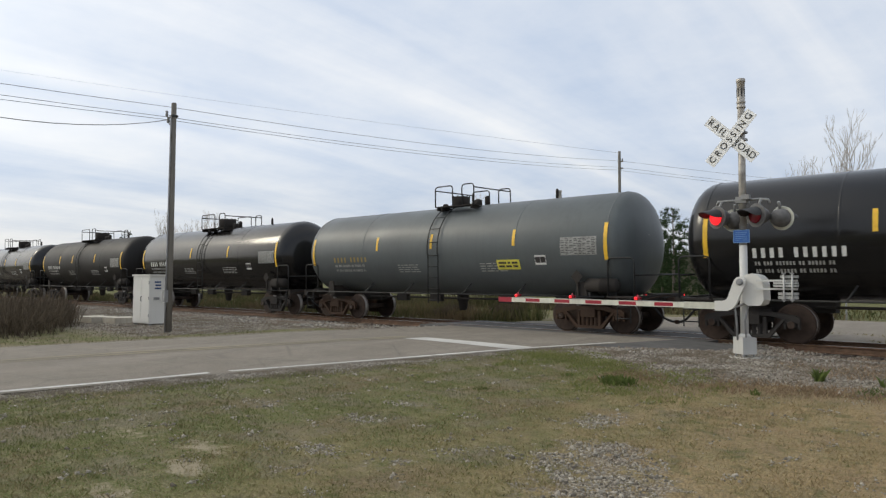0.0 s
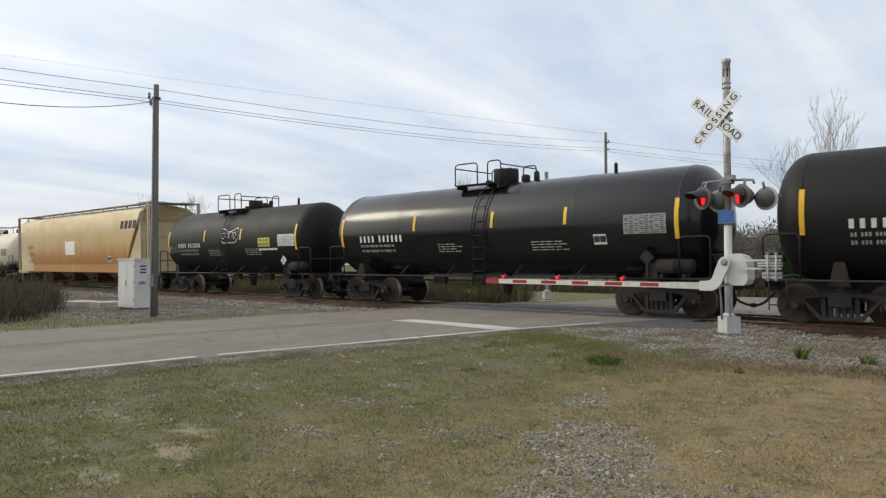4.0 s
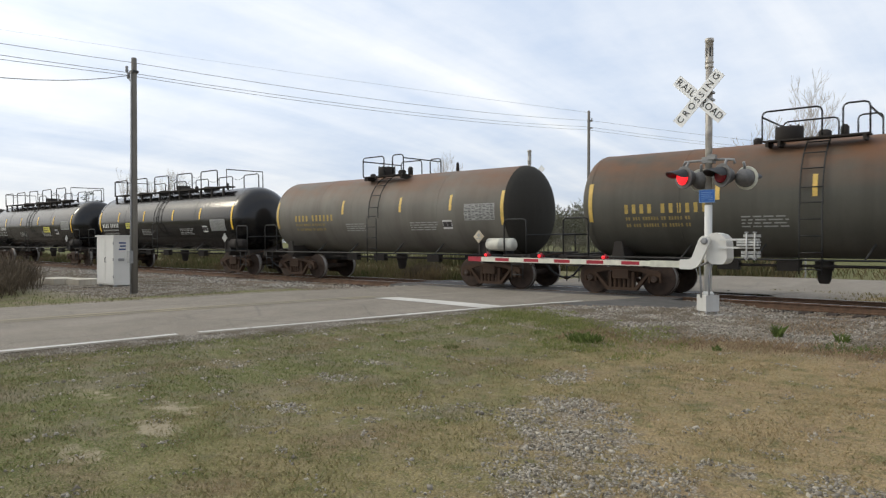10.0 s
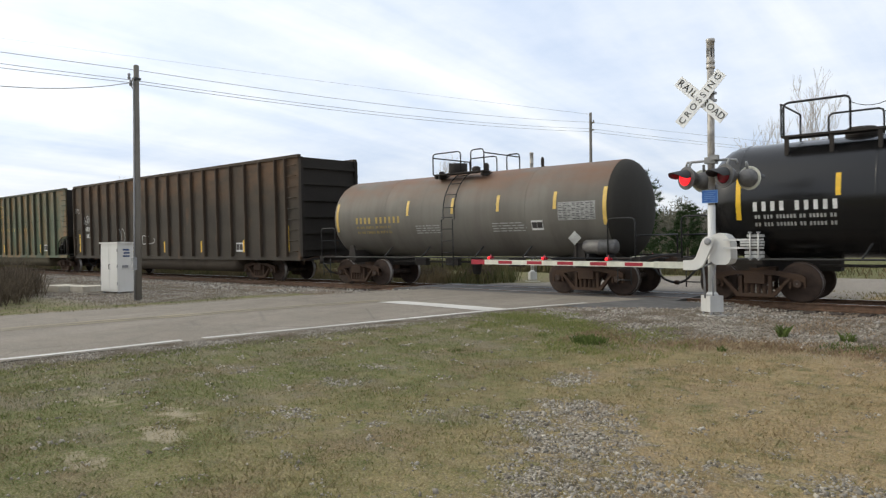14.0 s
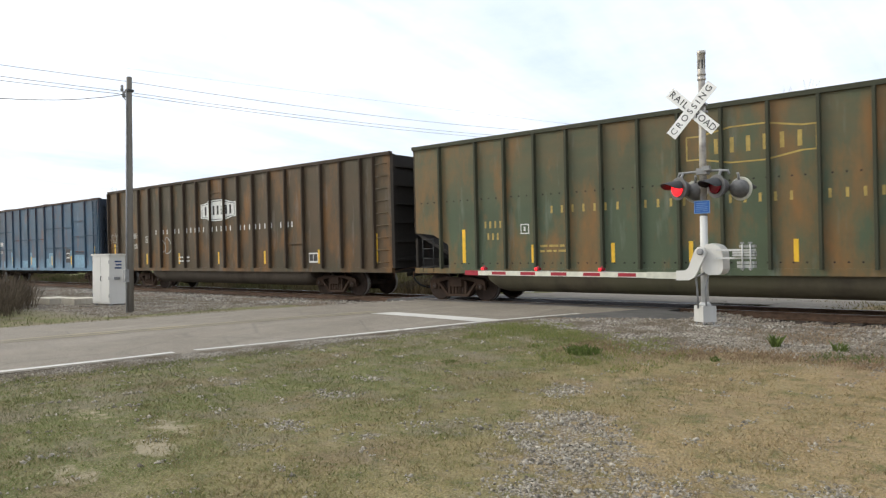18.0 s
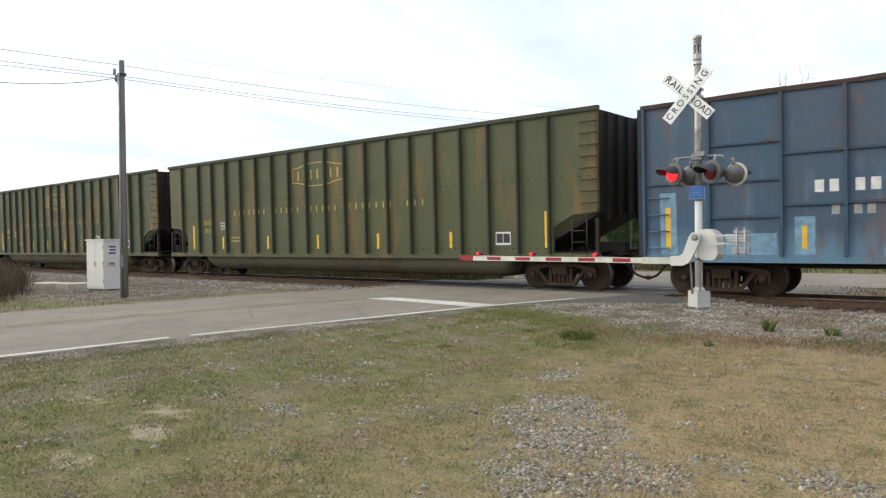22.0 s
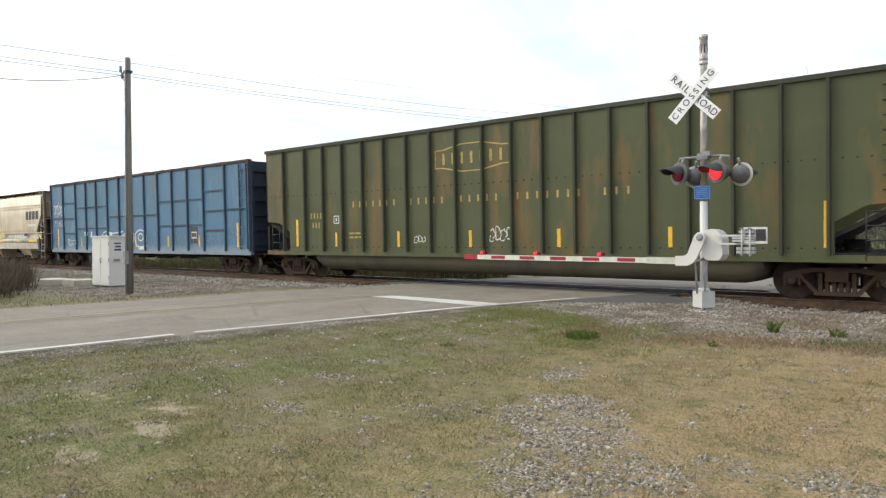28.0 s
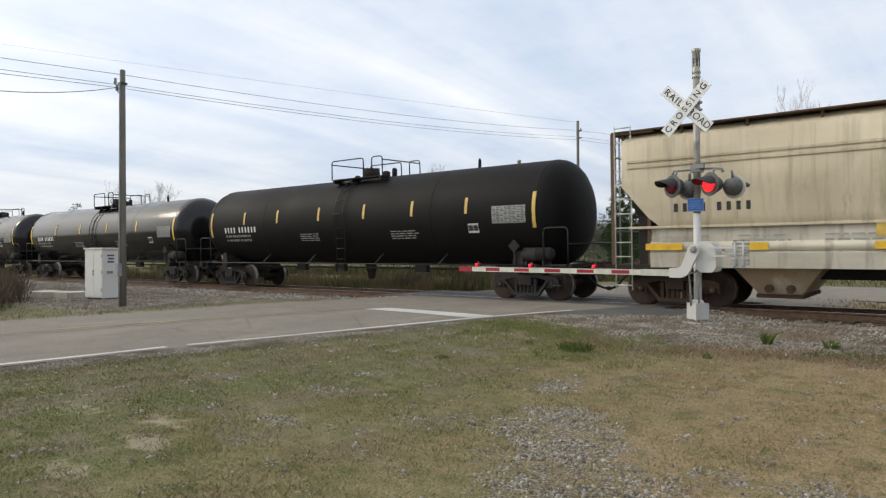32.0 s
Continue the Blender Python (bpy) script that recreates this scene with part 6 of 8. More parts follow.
def blue_car(i, sl, sr, front, rear, body, label, rim, tags, dark_end=None):
    car, surf, L, _ = chip_car(sl, sr, 1.75, body, label, "grid", top=4.60, sill=0.98, posts=15, seed=i, rim=rim, dark_end=dark_end, post_mat=M_BLUEPOST)
    bars(car, surf, M_STENCILFAINT if tags else M_STENCIL, -5.55 if tags else -5.6, -4.3, 2.30 if tags else 2.36, 2.52 if tags else 2.62, (2, 2), fill=0.4 if tags else 0.62)
    bars(car, surf, M_STENCIL if tags else M_STENCILGREY, -5.46 if tags else -5.28, -4.4, 1.72 if tags else 1.88, 1.95 if tags else 2.08, (2, 1) if tags else (1, 2), fill=0.45 if tags else 0.62)
    label_pair(car, surf, 5.2, 1.53, 0.27)
    if tags:
        for k, (x, z, w, h, loops, thick) in enumerate(((-9.23, 2.84, 1.4, 0.7, 5, 0.03), (-9.2, 2.95, 1.3, 0.5, 7, 0.022), (-9.23, 2.26, 1.4, 0.34, 9, 0.024), (-7.43, 1.2, 1.05, 0.36, 6, 0.03))):
            squiggle(car, surf, x, z, w, h, 40 + k, M_STENCIL, thick, loops, closed=k == 0)
        for k, (x, z, w, h) in enumerate(((1.6, 1.15, 0.9, 0.7), (3.7, 1.05, 0.75, 0.75), (4.6, 1.2, 1.4, 0.4), (6.35, 1.4, 1.2, 0.4), (7.9, 1.5, 0.8, 0.3))):
            squiggle(car, surf, x, z, w, h, 60 + k, M_PINK if k < 3 else M_STENCILFAINT, 0.03, (2, 2, 4, 4, 4)[k])
        throw_up(car, surf)
        bm = bmesh.new()
        decal(bm, surf, -4.19, -3.7, 1.17, 1.69, 0.003)
        part("paint_patch", bm, M_PALEBLUE, car, "paler touched-up paint patch")
    else:
        rr = random.Random(3)
        for x0, x1, z1 in ((-8.9, -8.5, 2.5), (-5.95, -5.55, 1.85), (-3.0, -2.65, 1.95), (0.04, 0.3, 1.9), (0.28, 0.95, 1.6), (-1.1, -0.2, 1.42), (2.85, 3.5, 1.84), (2.4, 2.86, 1.52), (5.72, 6.0, 1.95), (8.5, 8.78, 2.24), (-4.3, -3.85, 1.4), (-7.4, -6.3, 1.5), (6.2, 7.5, 1.7)):
            bm = bmesh.new()
            decal(bm, surf, x0, x1, 1.02, z1, 0.003, 1, rr.uniform(-0.05, 0.05))
            part("paint_patch", bm, M_PALEBLUE, car, "paler touched-up paint patch")
    bm = bmesh.new()
    decal(bm, surf, 5.11, 5.71, 1.29, 2.03, 0.004)
    part("paint_patch", bm, M_STENCILBLACK, car, "black painted square behind the stencil")
    couplers(car, ((front, 1), (-rear, -1)))
    return car, surf, L


M_PINK = plain("faded_pink_spray", (0.20, 0.195, 0.28), 0.7)
M_PALEBLUE = plain("pale_blue_touch_up", (0.17, 0.30, 0.40), 0.7)


def covered_hopper(sl, sr, front, rear, over, body, label, style):
    """Covered hopper with roof walk, slope ends and outlet gates."""
    car, half = new_car("covered_hopper_car", sl, sr, label, "hopper car")
    L = half + over
    eave, sill = 4.12, 1.02
    tan = style == "tan"
    roof = [(-1.50, eave), (-1.1, eave + 0.24), (-0.5, eave + 0.36), (0.5, eave + 0.36), (1.1, eave + 0.24), (1.50, eave)]
    if tan:
        side = [(-1.42, 1.35), (-1.52, 1.75), (-1.57, 2.4), (-1.56, 3.2), (-1.50, eave)]
    else:
        side = [(-1.42, 1.95), (-1.46, 2.0), (-1.50, 2.2), (-1.53, 3.0), (-1.50, eave)]
    zb = side[0][1]
    # shell: closed section along the car, the slope ends cut in
    sec = side + roof[1:-1] + [(-a, b) for a, b in side[::-1]]
    bm = bmesh.new()
    cutb = 2.3 if tan else 1.0                # how far the lower end is cut back
    top_in = 0.75 if tan else 0.35

    def ring(x_of):
        return [bm.verts.new((x_of(b), a, b)) for a, b in sec]

    def xe(b, cut):
        k = min(1, max(0, (b - zb) / ((3.72 if tan else 2.75) - zb)))
        return L - top_in - cut * (1 - k) ** (0.8 if tan else 1.0)
    n = 7
    cutf = 1.55 if tan else cutb              # the front slope is steeper
    rings = [ring(lambda b: -xe(b, cutb))] + [ring(lambda b, f=f: xe(b, cutf if f > 0 else cutb) * f) for f in np.linspace(-0.85, 0.85, n)] + [ring(lambda b: xe(b, cutf))]
    for a, b in zip(rings, rings[1:]):
        for i in range(len(sec) - 1):
            f = bm.faces.new((a[i], a[i + 1], b[i + 1], b[i]))
            f.smooth = 0 <= i
    bm.faces.new(ring(lambda b: -xe(b, cutb)))
    bm.faces.new(ring(lambda b: xe(b, cutf))[::-1])
    part("hopper_body", bm, body, car, "curved steel hopper side")

    def surf(z):
        return float(np.interp(z, [p[1] for p in side], [p[0] for p in side]))
    # lower sill band
    for s in (-1, 1):
        bm = bmesh.new()
        if tan:
            bm_prism(bm, [(s * 1.42, 0.98), (s * 1.46, 0.98), (s * 1.45, 1.42), (s * 1.40, 1.42)], -L + 1.0, L - 1.0, "yz")
        else:
            bm_prism(bm, [(s * 1.40, 1.0), (s * 1.47, 1.0), (s * 1.50, 1.35), (s * 1.44, 1.38), (s * 1.38, 1.96), (s * 1.34, 1.96)], -L + 1.05, L - 1.05, "yz")
        part("side_sill", bm, body if tan else M_SILVERLOW, car)
    # roof walk and hatches
    rise = 0.49 if tan else 0.27
    bm = bmesh.new()
    for yy in (-0.75, 0.75) if tan else (-1.15, 1.15):
        bm_box(bm, -L + 0.05, L - 0.05, yy - 0.30, yy + 0.30, eave + rise, eave + rise + 0.03)
    x = -L + 0.3
    while x < L:
        for yy in (-0.9, 0.9) if tan else (-1.3, 1.3):
            bm_box(bm, x - 0.03, x + 0.03, yy - 0.03, yy + 0.03, eave - 0.02, eave + rise + 0.01)
        x += 1.5
    part("roof_walk", bm, M_MASTPAINT if tan else M_RUSTBAY, car, "metal roof walkway along the top")
    bm = bmesh.new()
    bm_box(bm, -L + 1.2, L - 1.2, -0.3, 0.3, eave + 0.36, eave + (0.47 if tan else 0.40))
    part("trough_hatch", bm, M_GREYMETAL, car, bevel=0.02)
    # ends: bulkheads, posts, ladders
    for s in (-1, 1):
        x = s * (L - 0.02)
        ins = s * (L - (1.05 if tan else 0.7))
        bm = bmesh.new()
        # slope sheet and end plate below it
        if tan:
            # flat gusset plates flush with the sides, closing the wedge under the slope
            cs = cutf if s > 0 else cutb
            bm_prism(bm, [(s * (L - top_in), 3.6), (s * (L - top_in - cs), zb), (s * (L - top_in - cs), sill), (s * (L - top_in), sill)], -1.475, 1.475)
        else:
            bm_prism(bm, [(s * (L - top_in), 2.9), (s * (L - top_in - cutb), zb), (s * (L - top_in - cutb), sill), (ins, sill), (ins, 2.9)], -1.30, 1.30)
        part("end_bulkhead", bm, M_CREAMEND if tan else M_UNDER, car, bevel=0.01)
        boxes("end_sill", M_CREAMEND if tan else M_UNDER, car, (min(x, x - 1.9 * s), max(x, x - 1.9 * s), -1.45, 1.45, 0.86, 1.06), bevel=0.015)
        boxes("corner_post", M_CREAMEND if tan else M_RUSTBAY, car, *[(min(x, x - 0.10 * s), max(x, x - 0.10 * s), yy - 0.06, yy + 0.06, 1.0, eave + rise - 0.04) for yy in (-1.38, 1.38)],
              *[(min(x - 0.95 * s, x - 1.03 * s), max(x - 0.95 * s, x - 1.03 * s), yy - 0.05, yy + 0.05, 1.0, eave - 0.02) for yy in (-1.38, 1.38)], bevel=0.01)
        boxes("end_roof", M_GREYMETAL if tan else M_RUSTBAY, car, (min(x, x - 1.1 * s), max(x, x - 1.1 * s), -1.42, 1.42, eave + rise - 0.05, eave + rise), bevel=0.01)
        ladder("side_ladder", car, x - 0.55 * s, x - 0.12 * s, -1.46, 0.42, eave + 0.42, M_GREYMETAL if tan else M_TANKPALE)
        ladder("end_ladder", car, x - 0.01 * s, x + 0.01 * s, -0.9, 1.0, eave + 0.3, M_GREYMETAL)
        tubes("end_rail", M_GREYMETAL, car, [[(x, -1.4, z), (x, 1.4, z)] for z in (1.9, 2.8, 3.8)], 0.02)
    # hoppers with outlet gates between the trucks
    bays = np.linspace(-half + 2.9, half - 2.9, 4) if tan else (-half + 2.35, half - 2.35)
    for bx in bays:
        bm = bmesh.new()
        w0, w1 = (1.15, 0.42) if tan else (0.95, 0.45)
        lo = 0.50 if tan else 0.38
        for yy0, yy1 in ((-1.25, 1.25),):
            a = [bm.verts.new((bx + dx, yy, 1.05)) for dx, yy in ((-w0, yy0), (w0, yy0), (w0, yy1), (-w0, yy1))]
            b = [bm.verts.new((bx + dx, yy * 0.72, lo)) for dx, yy in ((-w1, yy0), (w1, yy0), (w1, yy1), (-w1, yy1))]
            for i in range(4):
                j = (i + 1) % 4
                bm.faces.new((a[i], a[j], b[j], b[i]))
            bm.faces.new(b)
            bm.faces.new(a[::-1])
        bay = part("hopper_bay", bm, M_SPILL if not tan else M_RUSTBAY, car, "sloping hopper bottom")
        bm = bmesh.new()
        bm_box(bm, bx - 0.5, bx + 0.5, -0.95, 0.95, lo - 0.08, lo + 0.01)
        for dx in (-0.2, 0.25):
            bm_lathe(bm, [(0, 0.09), (0.12, 0.09)], (bx + dx, -1.0, lo + 0.14), (0, -1, 0), 10)
        part("outlet_gate", bm, M_TRUCK, bay)
    boxes("centre_sill", M_UNDER, car, (-L, L, -0.22, 0.22, 0.7, 1.0), bevel=0.02)
    if tan:
        tubes("unloading_pipe", M_UNDER, car, [[(-half + 1.5, -0.75, 0.40), (half - 1.5, -0.75, 0.40)]], 0.055, 8)
    couplers(car, ((front, 1), (-rear, -1)))
    return car, surf, L


M_SPILL = paint("dried_brown_spill", (0.36, 0.27, 0.17), (0.24, 0.17, 0.10), 0.7, 0.7, (0.55, 0.48, 0.36), (0.5, 0.62))
M_CREAMEND = paint("rust_flecked_cream_paint", (0.60, 0.49, 0.31), (0.42, 0.28, 0.13), 0.6, 0.6, (0.34, 0.16, 0.06), (0.62, 0.72))
M_PATCHWHITE = plain("flat_white_patch_paint", (0.84, 0.82, 0.76), 0.6, 0, 0.06, 2)
M_RUSTBAY = paint("rusty_hopper_bottom", (0.14, 0.085, 0.05), (0.05, 0.04, 0.03), 0.6, 0.8)
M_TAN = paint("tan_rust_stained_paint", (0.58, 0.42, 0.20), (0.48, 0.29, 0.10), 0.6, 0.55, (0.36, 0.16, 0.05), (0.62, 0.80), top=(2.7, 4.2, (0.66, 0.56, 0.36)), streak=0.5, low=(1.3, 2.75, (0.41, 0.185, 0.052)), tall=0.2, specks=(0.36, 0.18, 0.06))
M_SILVERLOW = paint("weathered_pale_grey_paint", (0.64, 0.59, 0.48), (0.24, 0.21, 0.165), 0.8, 0.5, (0.33, 0.22, 0.10), (0.60, 0.75), streak=1.2, tall=0.3)
M_SILVER = paint("dirty_cream_grey_paint", (0.67, 0.58, 0.41), (0.34, 0.28, 0.185), 0.65, 0.40, (0.42, 0.29, 0.13), (0.62, 0.80), streak=1.4, tall=0.2, spec=0.45, specks=(0.27, 0.21, 0.14))
M_BLACKGLOSS = paint("glossy_black_tank_paint", (0.006, 0.006, 0.0065), (0.016, 0.015, 0.014), 0.45, 0.14, wear=0.006, spec=0.42)
M_BLACKSATIN = paint("satin_black_tank_paint", (0.009, 0.008, 0.0075), (0.019, 0.017, 0.015), 0.5, 0.5, wear=0.008, spec=0.24)
M_BLACKDULL = paint("flat_black_tank_paint", (0.0065, 0.006, 0.0058), (0.013, 0.011, 0.010), 0.5, 0.55, wear=0.006, spec=0.13)
M_GREYTANK = paint("slate_grey_tank_paint", (0.105, 0.118, 0.12), (0.06, 0.064, 0.064), 0.55, 0.35)
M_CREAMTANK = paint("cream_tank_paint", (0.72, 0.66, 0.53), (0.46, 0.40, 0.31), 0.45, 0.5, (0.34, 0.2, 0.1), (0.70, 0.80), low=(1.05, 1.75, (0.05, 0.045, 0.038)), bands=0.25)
M_DIRTYTANK = paint("sooty_grey_tank_paint", (0.092, 0.089, 0.073), (0.05, 0.046, 0.037), 0.7, 0.6, top=(2.5, 3.4, (0.15, 0.072, 0.036)), spec=0.3, bands=0.8)
M_DIRTYTANK2 = paint("grey_green_tank_paint", (0.165, 0.155, 0.132), (0.09, 0.08, 0.066), 0.6, 0.55, top=(2.6, 3.4, (0.17, 0.095, 0.058)), spec=0.3, bands=0.7)
# soot plus the shade on the domes turned away from the sun
M_SOOTSHADE = paint("soot_and_shade_on_grey_paint", (0.034, 0.031, 0.026), (0.05, 0.046, 0.038), 0.6, 0.7, spec=0.12)
# post paints are toned dark to hold soot and the posts' shadow side
M_GREENPOST = paint("sooty_shaded_green_paint", (0.056, 0.059, 0.034), (0.02, 0.02, 0.016), 0.5, 0.7, (0.10, 0.055, 0.028), (0.60, 0.70))
M_BROWNPOST = paint("sooty_shaded_brown_paint", (0.056, 0.037, 0.022), (0.022, 0.019, 0.016), 0.5, 0.7, (0.10, 0.055, 0.028), (0.55, 0.70))
M_GREEN1 = paint("olive_green_paint", (0.082, 0.091, 0.037), (0.050, 0.054, 0.026), 0.5, 0.52, (0.20, 0.11, 0.034), (0.545, 0.72), spec=0.32, tall=0.28)
M_GREEN2 = paint("dull_green_paint", (0.062, 0.078, 0.038), (0.04, 0.048, 0.025), 0.5, 0.52, (0.20, 0.108, 0.034), (0.53, 0.67), spec=0.32, tall=0.28)
M_GREENRUST = paint("rusting_green_paint", (0.076, 0.102, 0.056), (0.056, 0.068, 0.042), 0.6, 0.52, (0.215, 0.112, 0.036), (0.485, 0.67), spec=0.32, tall=0.4, specks=(0.15, 0.08, 0.03), top=(2.7, 6.2, (0.19, 0.105, 0.042)))
M_BROWN = paint("rusty_brown_paint", (0.088, 0.055, 0.026), (0.050, 0.049, 0.030), 0.9, 0.52, (0.185, 0.085, 0.022), (0.50, 0.68), spec=0.32, tall=0.45, specks=(0.05, 0.032, 0.02))
M_DARKBROWN = paint("dark_sooty_brown_paint", (0.042, 0.032, 0.021), (0.02, 0.017, 0.014), 0.6, 0.65, (0.12, 0.062, 0.028), (0.60, 0.75), top=(2.9, 4.4, (0.11, 0.058, 0.026)))
M_BLUE1 = paint("faded_slate_blue_paint", (0.040, 0.100, 0.165), (0.085, 0.092, 0.115), 0.85, 0.52, (0.15, 0.095, 0.085), (0.57, 0.70), spec=0.34, bands=0.45, low=(0.7, 1.75, (0.125, 0.225, 0.315)), specks=(0.10, 0.07, 0.06))
M_BLUE2 = paint("bright_blue_paint", (0.062, 0.172, 0.285), (0.085, 0.155, 0.205), 0.7, 0.52, (0.14, 0.09, 0.06), (0.60, 0.76), spec=0.38, bands=0.3, low=(0.9, 1.3, (0.22, 0.27, 0.305)), tall=0.4, specks=(0.085, 0.075, 0.075))
M_BLUEPOST = paint("rust_edged_blue_paint", (0.055, 0.10, 0.145), (0.03, 0.04, 0.05), 0.5, 0.65, (0.12, 0.05, 0.035), (0.52, 0.62), spec=0.2, tall=0.6)

# truck centres along the train, front car first
TRUCKS = [(-7.2, 3.7), (-22.34, -11.46), (-37.37, -26.37), (-52.27, -41.42), (-67.21, -56.33), (-80.24, -71.47), (-100.32, -84.4), (-115.03, -104.5), (-128.29, -119.26),
          (-141.66, -132.49), (-157.32, -145.76), (-173.05, -161.54), (-186.36, -177.35), (-205.67, -192.23), (-229.72, -211.39), (-248.71, -235.3), (-269.91, -254.72),
          (-292.36, -274.21), (-314.37, -296.22), (-336.19, -318.23), (-358.22, -340.21), (-378.05, -362.43), (-392.01, -382.3), (-410.71, -396.31), (-429.4, -415.1), (-444.6, -433.7), (-459.8, -448.9)]


def reach(i):
    """Centre of car i, and how far its pulling faces lie from it, front and rear."""
    sl, sr = TRUCKS[i]
    c = (sl + sr) / 2
    f = (sr + TRUCKS[i - 1][0]) / 2 if i else sr + 2.1
    r = (sl + TRUCKS[i + 1][1]) / 2 if i + 1 < len(TRUCKS) else sl - 2.1
    kinds = {12: (None, 2.08), 13: (3.75, 3.75), 14: (1.93, 1.93), 15: (3.65, 3.72), 16: (2.28, None)}
    a, b = kinds.get(i, (None, None))
    return (f - c if a is None else sr + a - c), (c - r if b is None else c - (sl - b))


def build_train():
    def tank(i, m, label, **kw):
        f, r = reach(i)
        return tank_car(*TRUCKS[i], f, r, m, label, seed=i + 1, **kw)
    tank(0, M_BLACKGLOSS, "glossy black tank car with white stencils", strips=(-2.82, -1.2, 1.6, 3.8), box=(-5.3, -3.31, 1.98, 2.20), over=(0.88, 0.8), dome_r=0.4)
    tank(1, M_GREYTANK, "slate grey tank car with yellow stencils", strips=(-2.71, -0.12, 3.2), mark=M_STENCILDIM, mark_n=(4, 5), box=(-5.15, -3.25, 2.1, 2.28), placard=(2.53, 1.78, 0.84, 0.29), over=(0.88, 0.78), head=0.62, manway=-0.05, deck=(-0.34, 1.32))
    tank(2, M_BLACKGLOSS, "glossy black tank car with white stencils", strips=(-3.13, -0.97, 2.36), box=(-5.17, -3.01, 2.13, 2.35), over=(0.50, 0.62), head=0.76, panel=(0.13, 0.0), manway=-0.1, deck=(-0.78, 1.33), dome_r=0.41)
    tank(3, M_BLACKSATIN, "dull black tank car with white stencils", strips=(-3.09, -0.98, 2.46), box=(-5.22, -3.06, 2.12, 2.32), over=(0.65, 0.72), manway=-0.05, deck=(-0.75, 1.36), dome_r=0.41)
    tank(4, M_BLACKGLOSS, "glossy black tank car with white stencils", strips=(-2.69, 0.48, 2.98), over=(0.83, 0.68), head=0.76, manway=0.0, deck=(-1.29, 0.5), dome_r=0.40)
    car, surf, zc, E = tank(5, M_BLACKSATIN, "short black tank car with white graffiti", strips=(-1.72, 1.2), top=3.88, box=(-4.06, -2.06, 2.18, 2.38), panel=None, over=(0.58, 0.66), head=0.66, diamond=M_STENCIL, manway=0.25, deck=(-1.26, 0.6))
    squiggle(car, surf, -0.22, 2.52, 1.1, 0.3, 17, M_STENCIL, 0.024, 4)
    heart = bmesh.new()
    for q in (-1, 1):
        prev = None
        for k in range(21):
            a = math.pi * k / 20
            hx, hz = 0.345 + q * 0.72 * math.sin(a) ** 1.2, 2.66 + 0.33 * math.cos(a) - 0.08 * math.cos(2 * a) - 0.1 * math.cos(3 * a)
            cur = [heart.verts.new((hx, surf(hz + e) - 0.009, hz + e)) for e in (-0.016, 0.016)]
            if prev:
                heart.faces.new((prev[0], prev[1], cur[1], cur[0]))
            prev = cur
    part("graffiti", heart, M_STENCIL, car, "sprayed heart-shaped outline")
    squiggle(car, surf, -5.0, 1.93, 0.86, 0.33, 12, M_STENCILGREY, 0.025, 6)
    for nm, dims, m, text in (("placard", (2.5, 3.32, 2.13, 2.5), M_YELLOWPANEL, "yellow notice panel"), ("white_panel", (3.85, 4.93, 2.13, 2.6), M_STENCIL, "white painted data panel"), ("white_line", (2.51, 3.78, 1.98, 2.06), M_STENCIL, "thin white painted line")):
        bm = bmesh.new()
        decal(bm, surf, *dims, 0.008, 2)
        p = part(nm, bm, m, car, text)
        if nm == "white_panel":
            as_stuff(lines(p, surf2(surf, 0.006), M_STENCILGREY, 3.92, 2.5, 0.95, 6, 0.03, 0.07, "panel_print", 4))
        elif nm == "placard":
            bars(p, surf2(surf, 0.006), M_STENCILBLACK, 2.56, 3.27, 2.34, 2.45, (3, 3, 4), "placard_print")
            bars(p, surf2(surf, 0.006), M_STENCILBLACK, 2.56, 3.27, 2.17, 2.28, (3, 3, 4), "placard_print")
    # tan covered hopper
    f, r = reach(6)
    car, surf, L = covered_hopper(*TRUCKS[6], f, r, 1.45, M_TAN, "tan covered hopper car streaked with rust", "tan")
    for k in range(4):
        bm = bmesh.new()
        decal(bm, surf, 6.50 + 0.47 * k, 6.86 + 0.47 * k, 3.3, 3.72, 0.008, 2, 0.10)
        part("lettering", bm, M_STENCILBLACK, car, "large dark painted bar")
    bm = bmesh.new()
    decal(bm, surf, -0.9, 0.5, 2.0, 2.8, 0.008, 4)
    part("white_patch", bm, M_PATCHWHITE, car, "blank white painted patch")
    bars(car, surf, M_STENCILBLACK, -6.98, -6.08, 2.44, 2.64, (4,))
    bars(car, surf, M_STENCILBLACK, -6.98, -6.02, 1.98, 2.22, (5,), fill=0.4)
    squiggle(car, surf, -7.2, 1.42, 0.7, 0.3, 91, M_STENCILBLACK, 0.03, 4)
    label_pair(car, surf, 4.9, 1.58, 0.26)
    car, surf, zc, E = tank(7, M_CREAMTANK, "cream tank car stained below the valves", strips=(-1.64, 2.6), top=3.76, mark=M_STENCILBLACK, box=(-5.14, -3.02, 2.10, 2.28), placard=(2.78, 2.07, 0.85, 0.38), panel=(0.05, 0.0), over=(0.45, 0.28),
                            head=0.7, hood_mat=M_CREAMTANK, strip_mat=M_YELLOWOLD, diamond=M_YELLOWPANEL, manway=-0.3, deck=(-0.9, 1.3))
    bm = bmesh.new()
    decal(bm, surf, -5.3, -4.36, 2.06, 2.33, 0.003, 2)
    part("white_patch", bm, M_PATCHWHITE, car, "fresh white patch behind the marks")
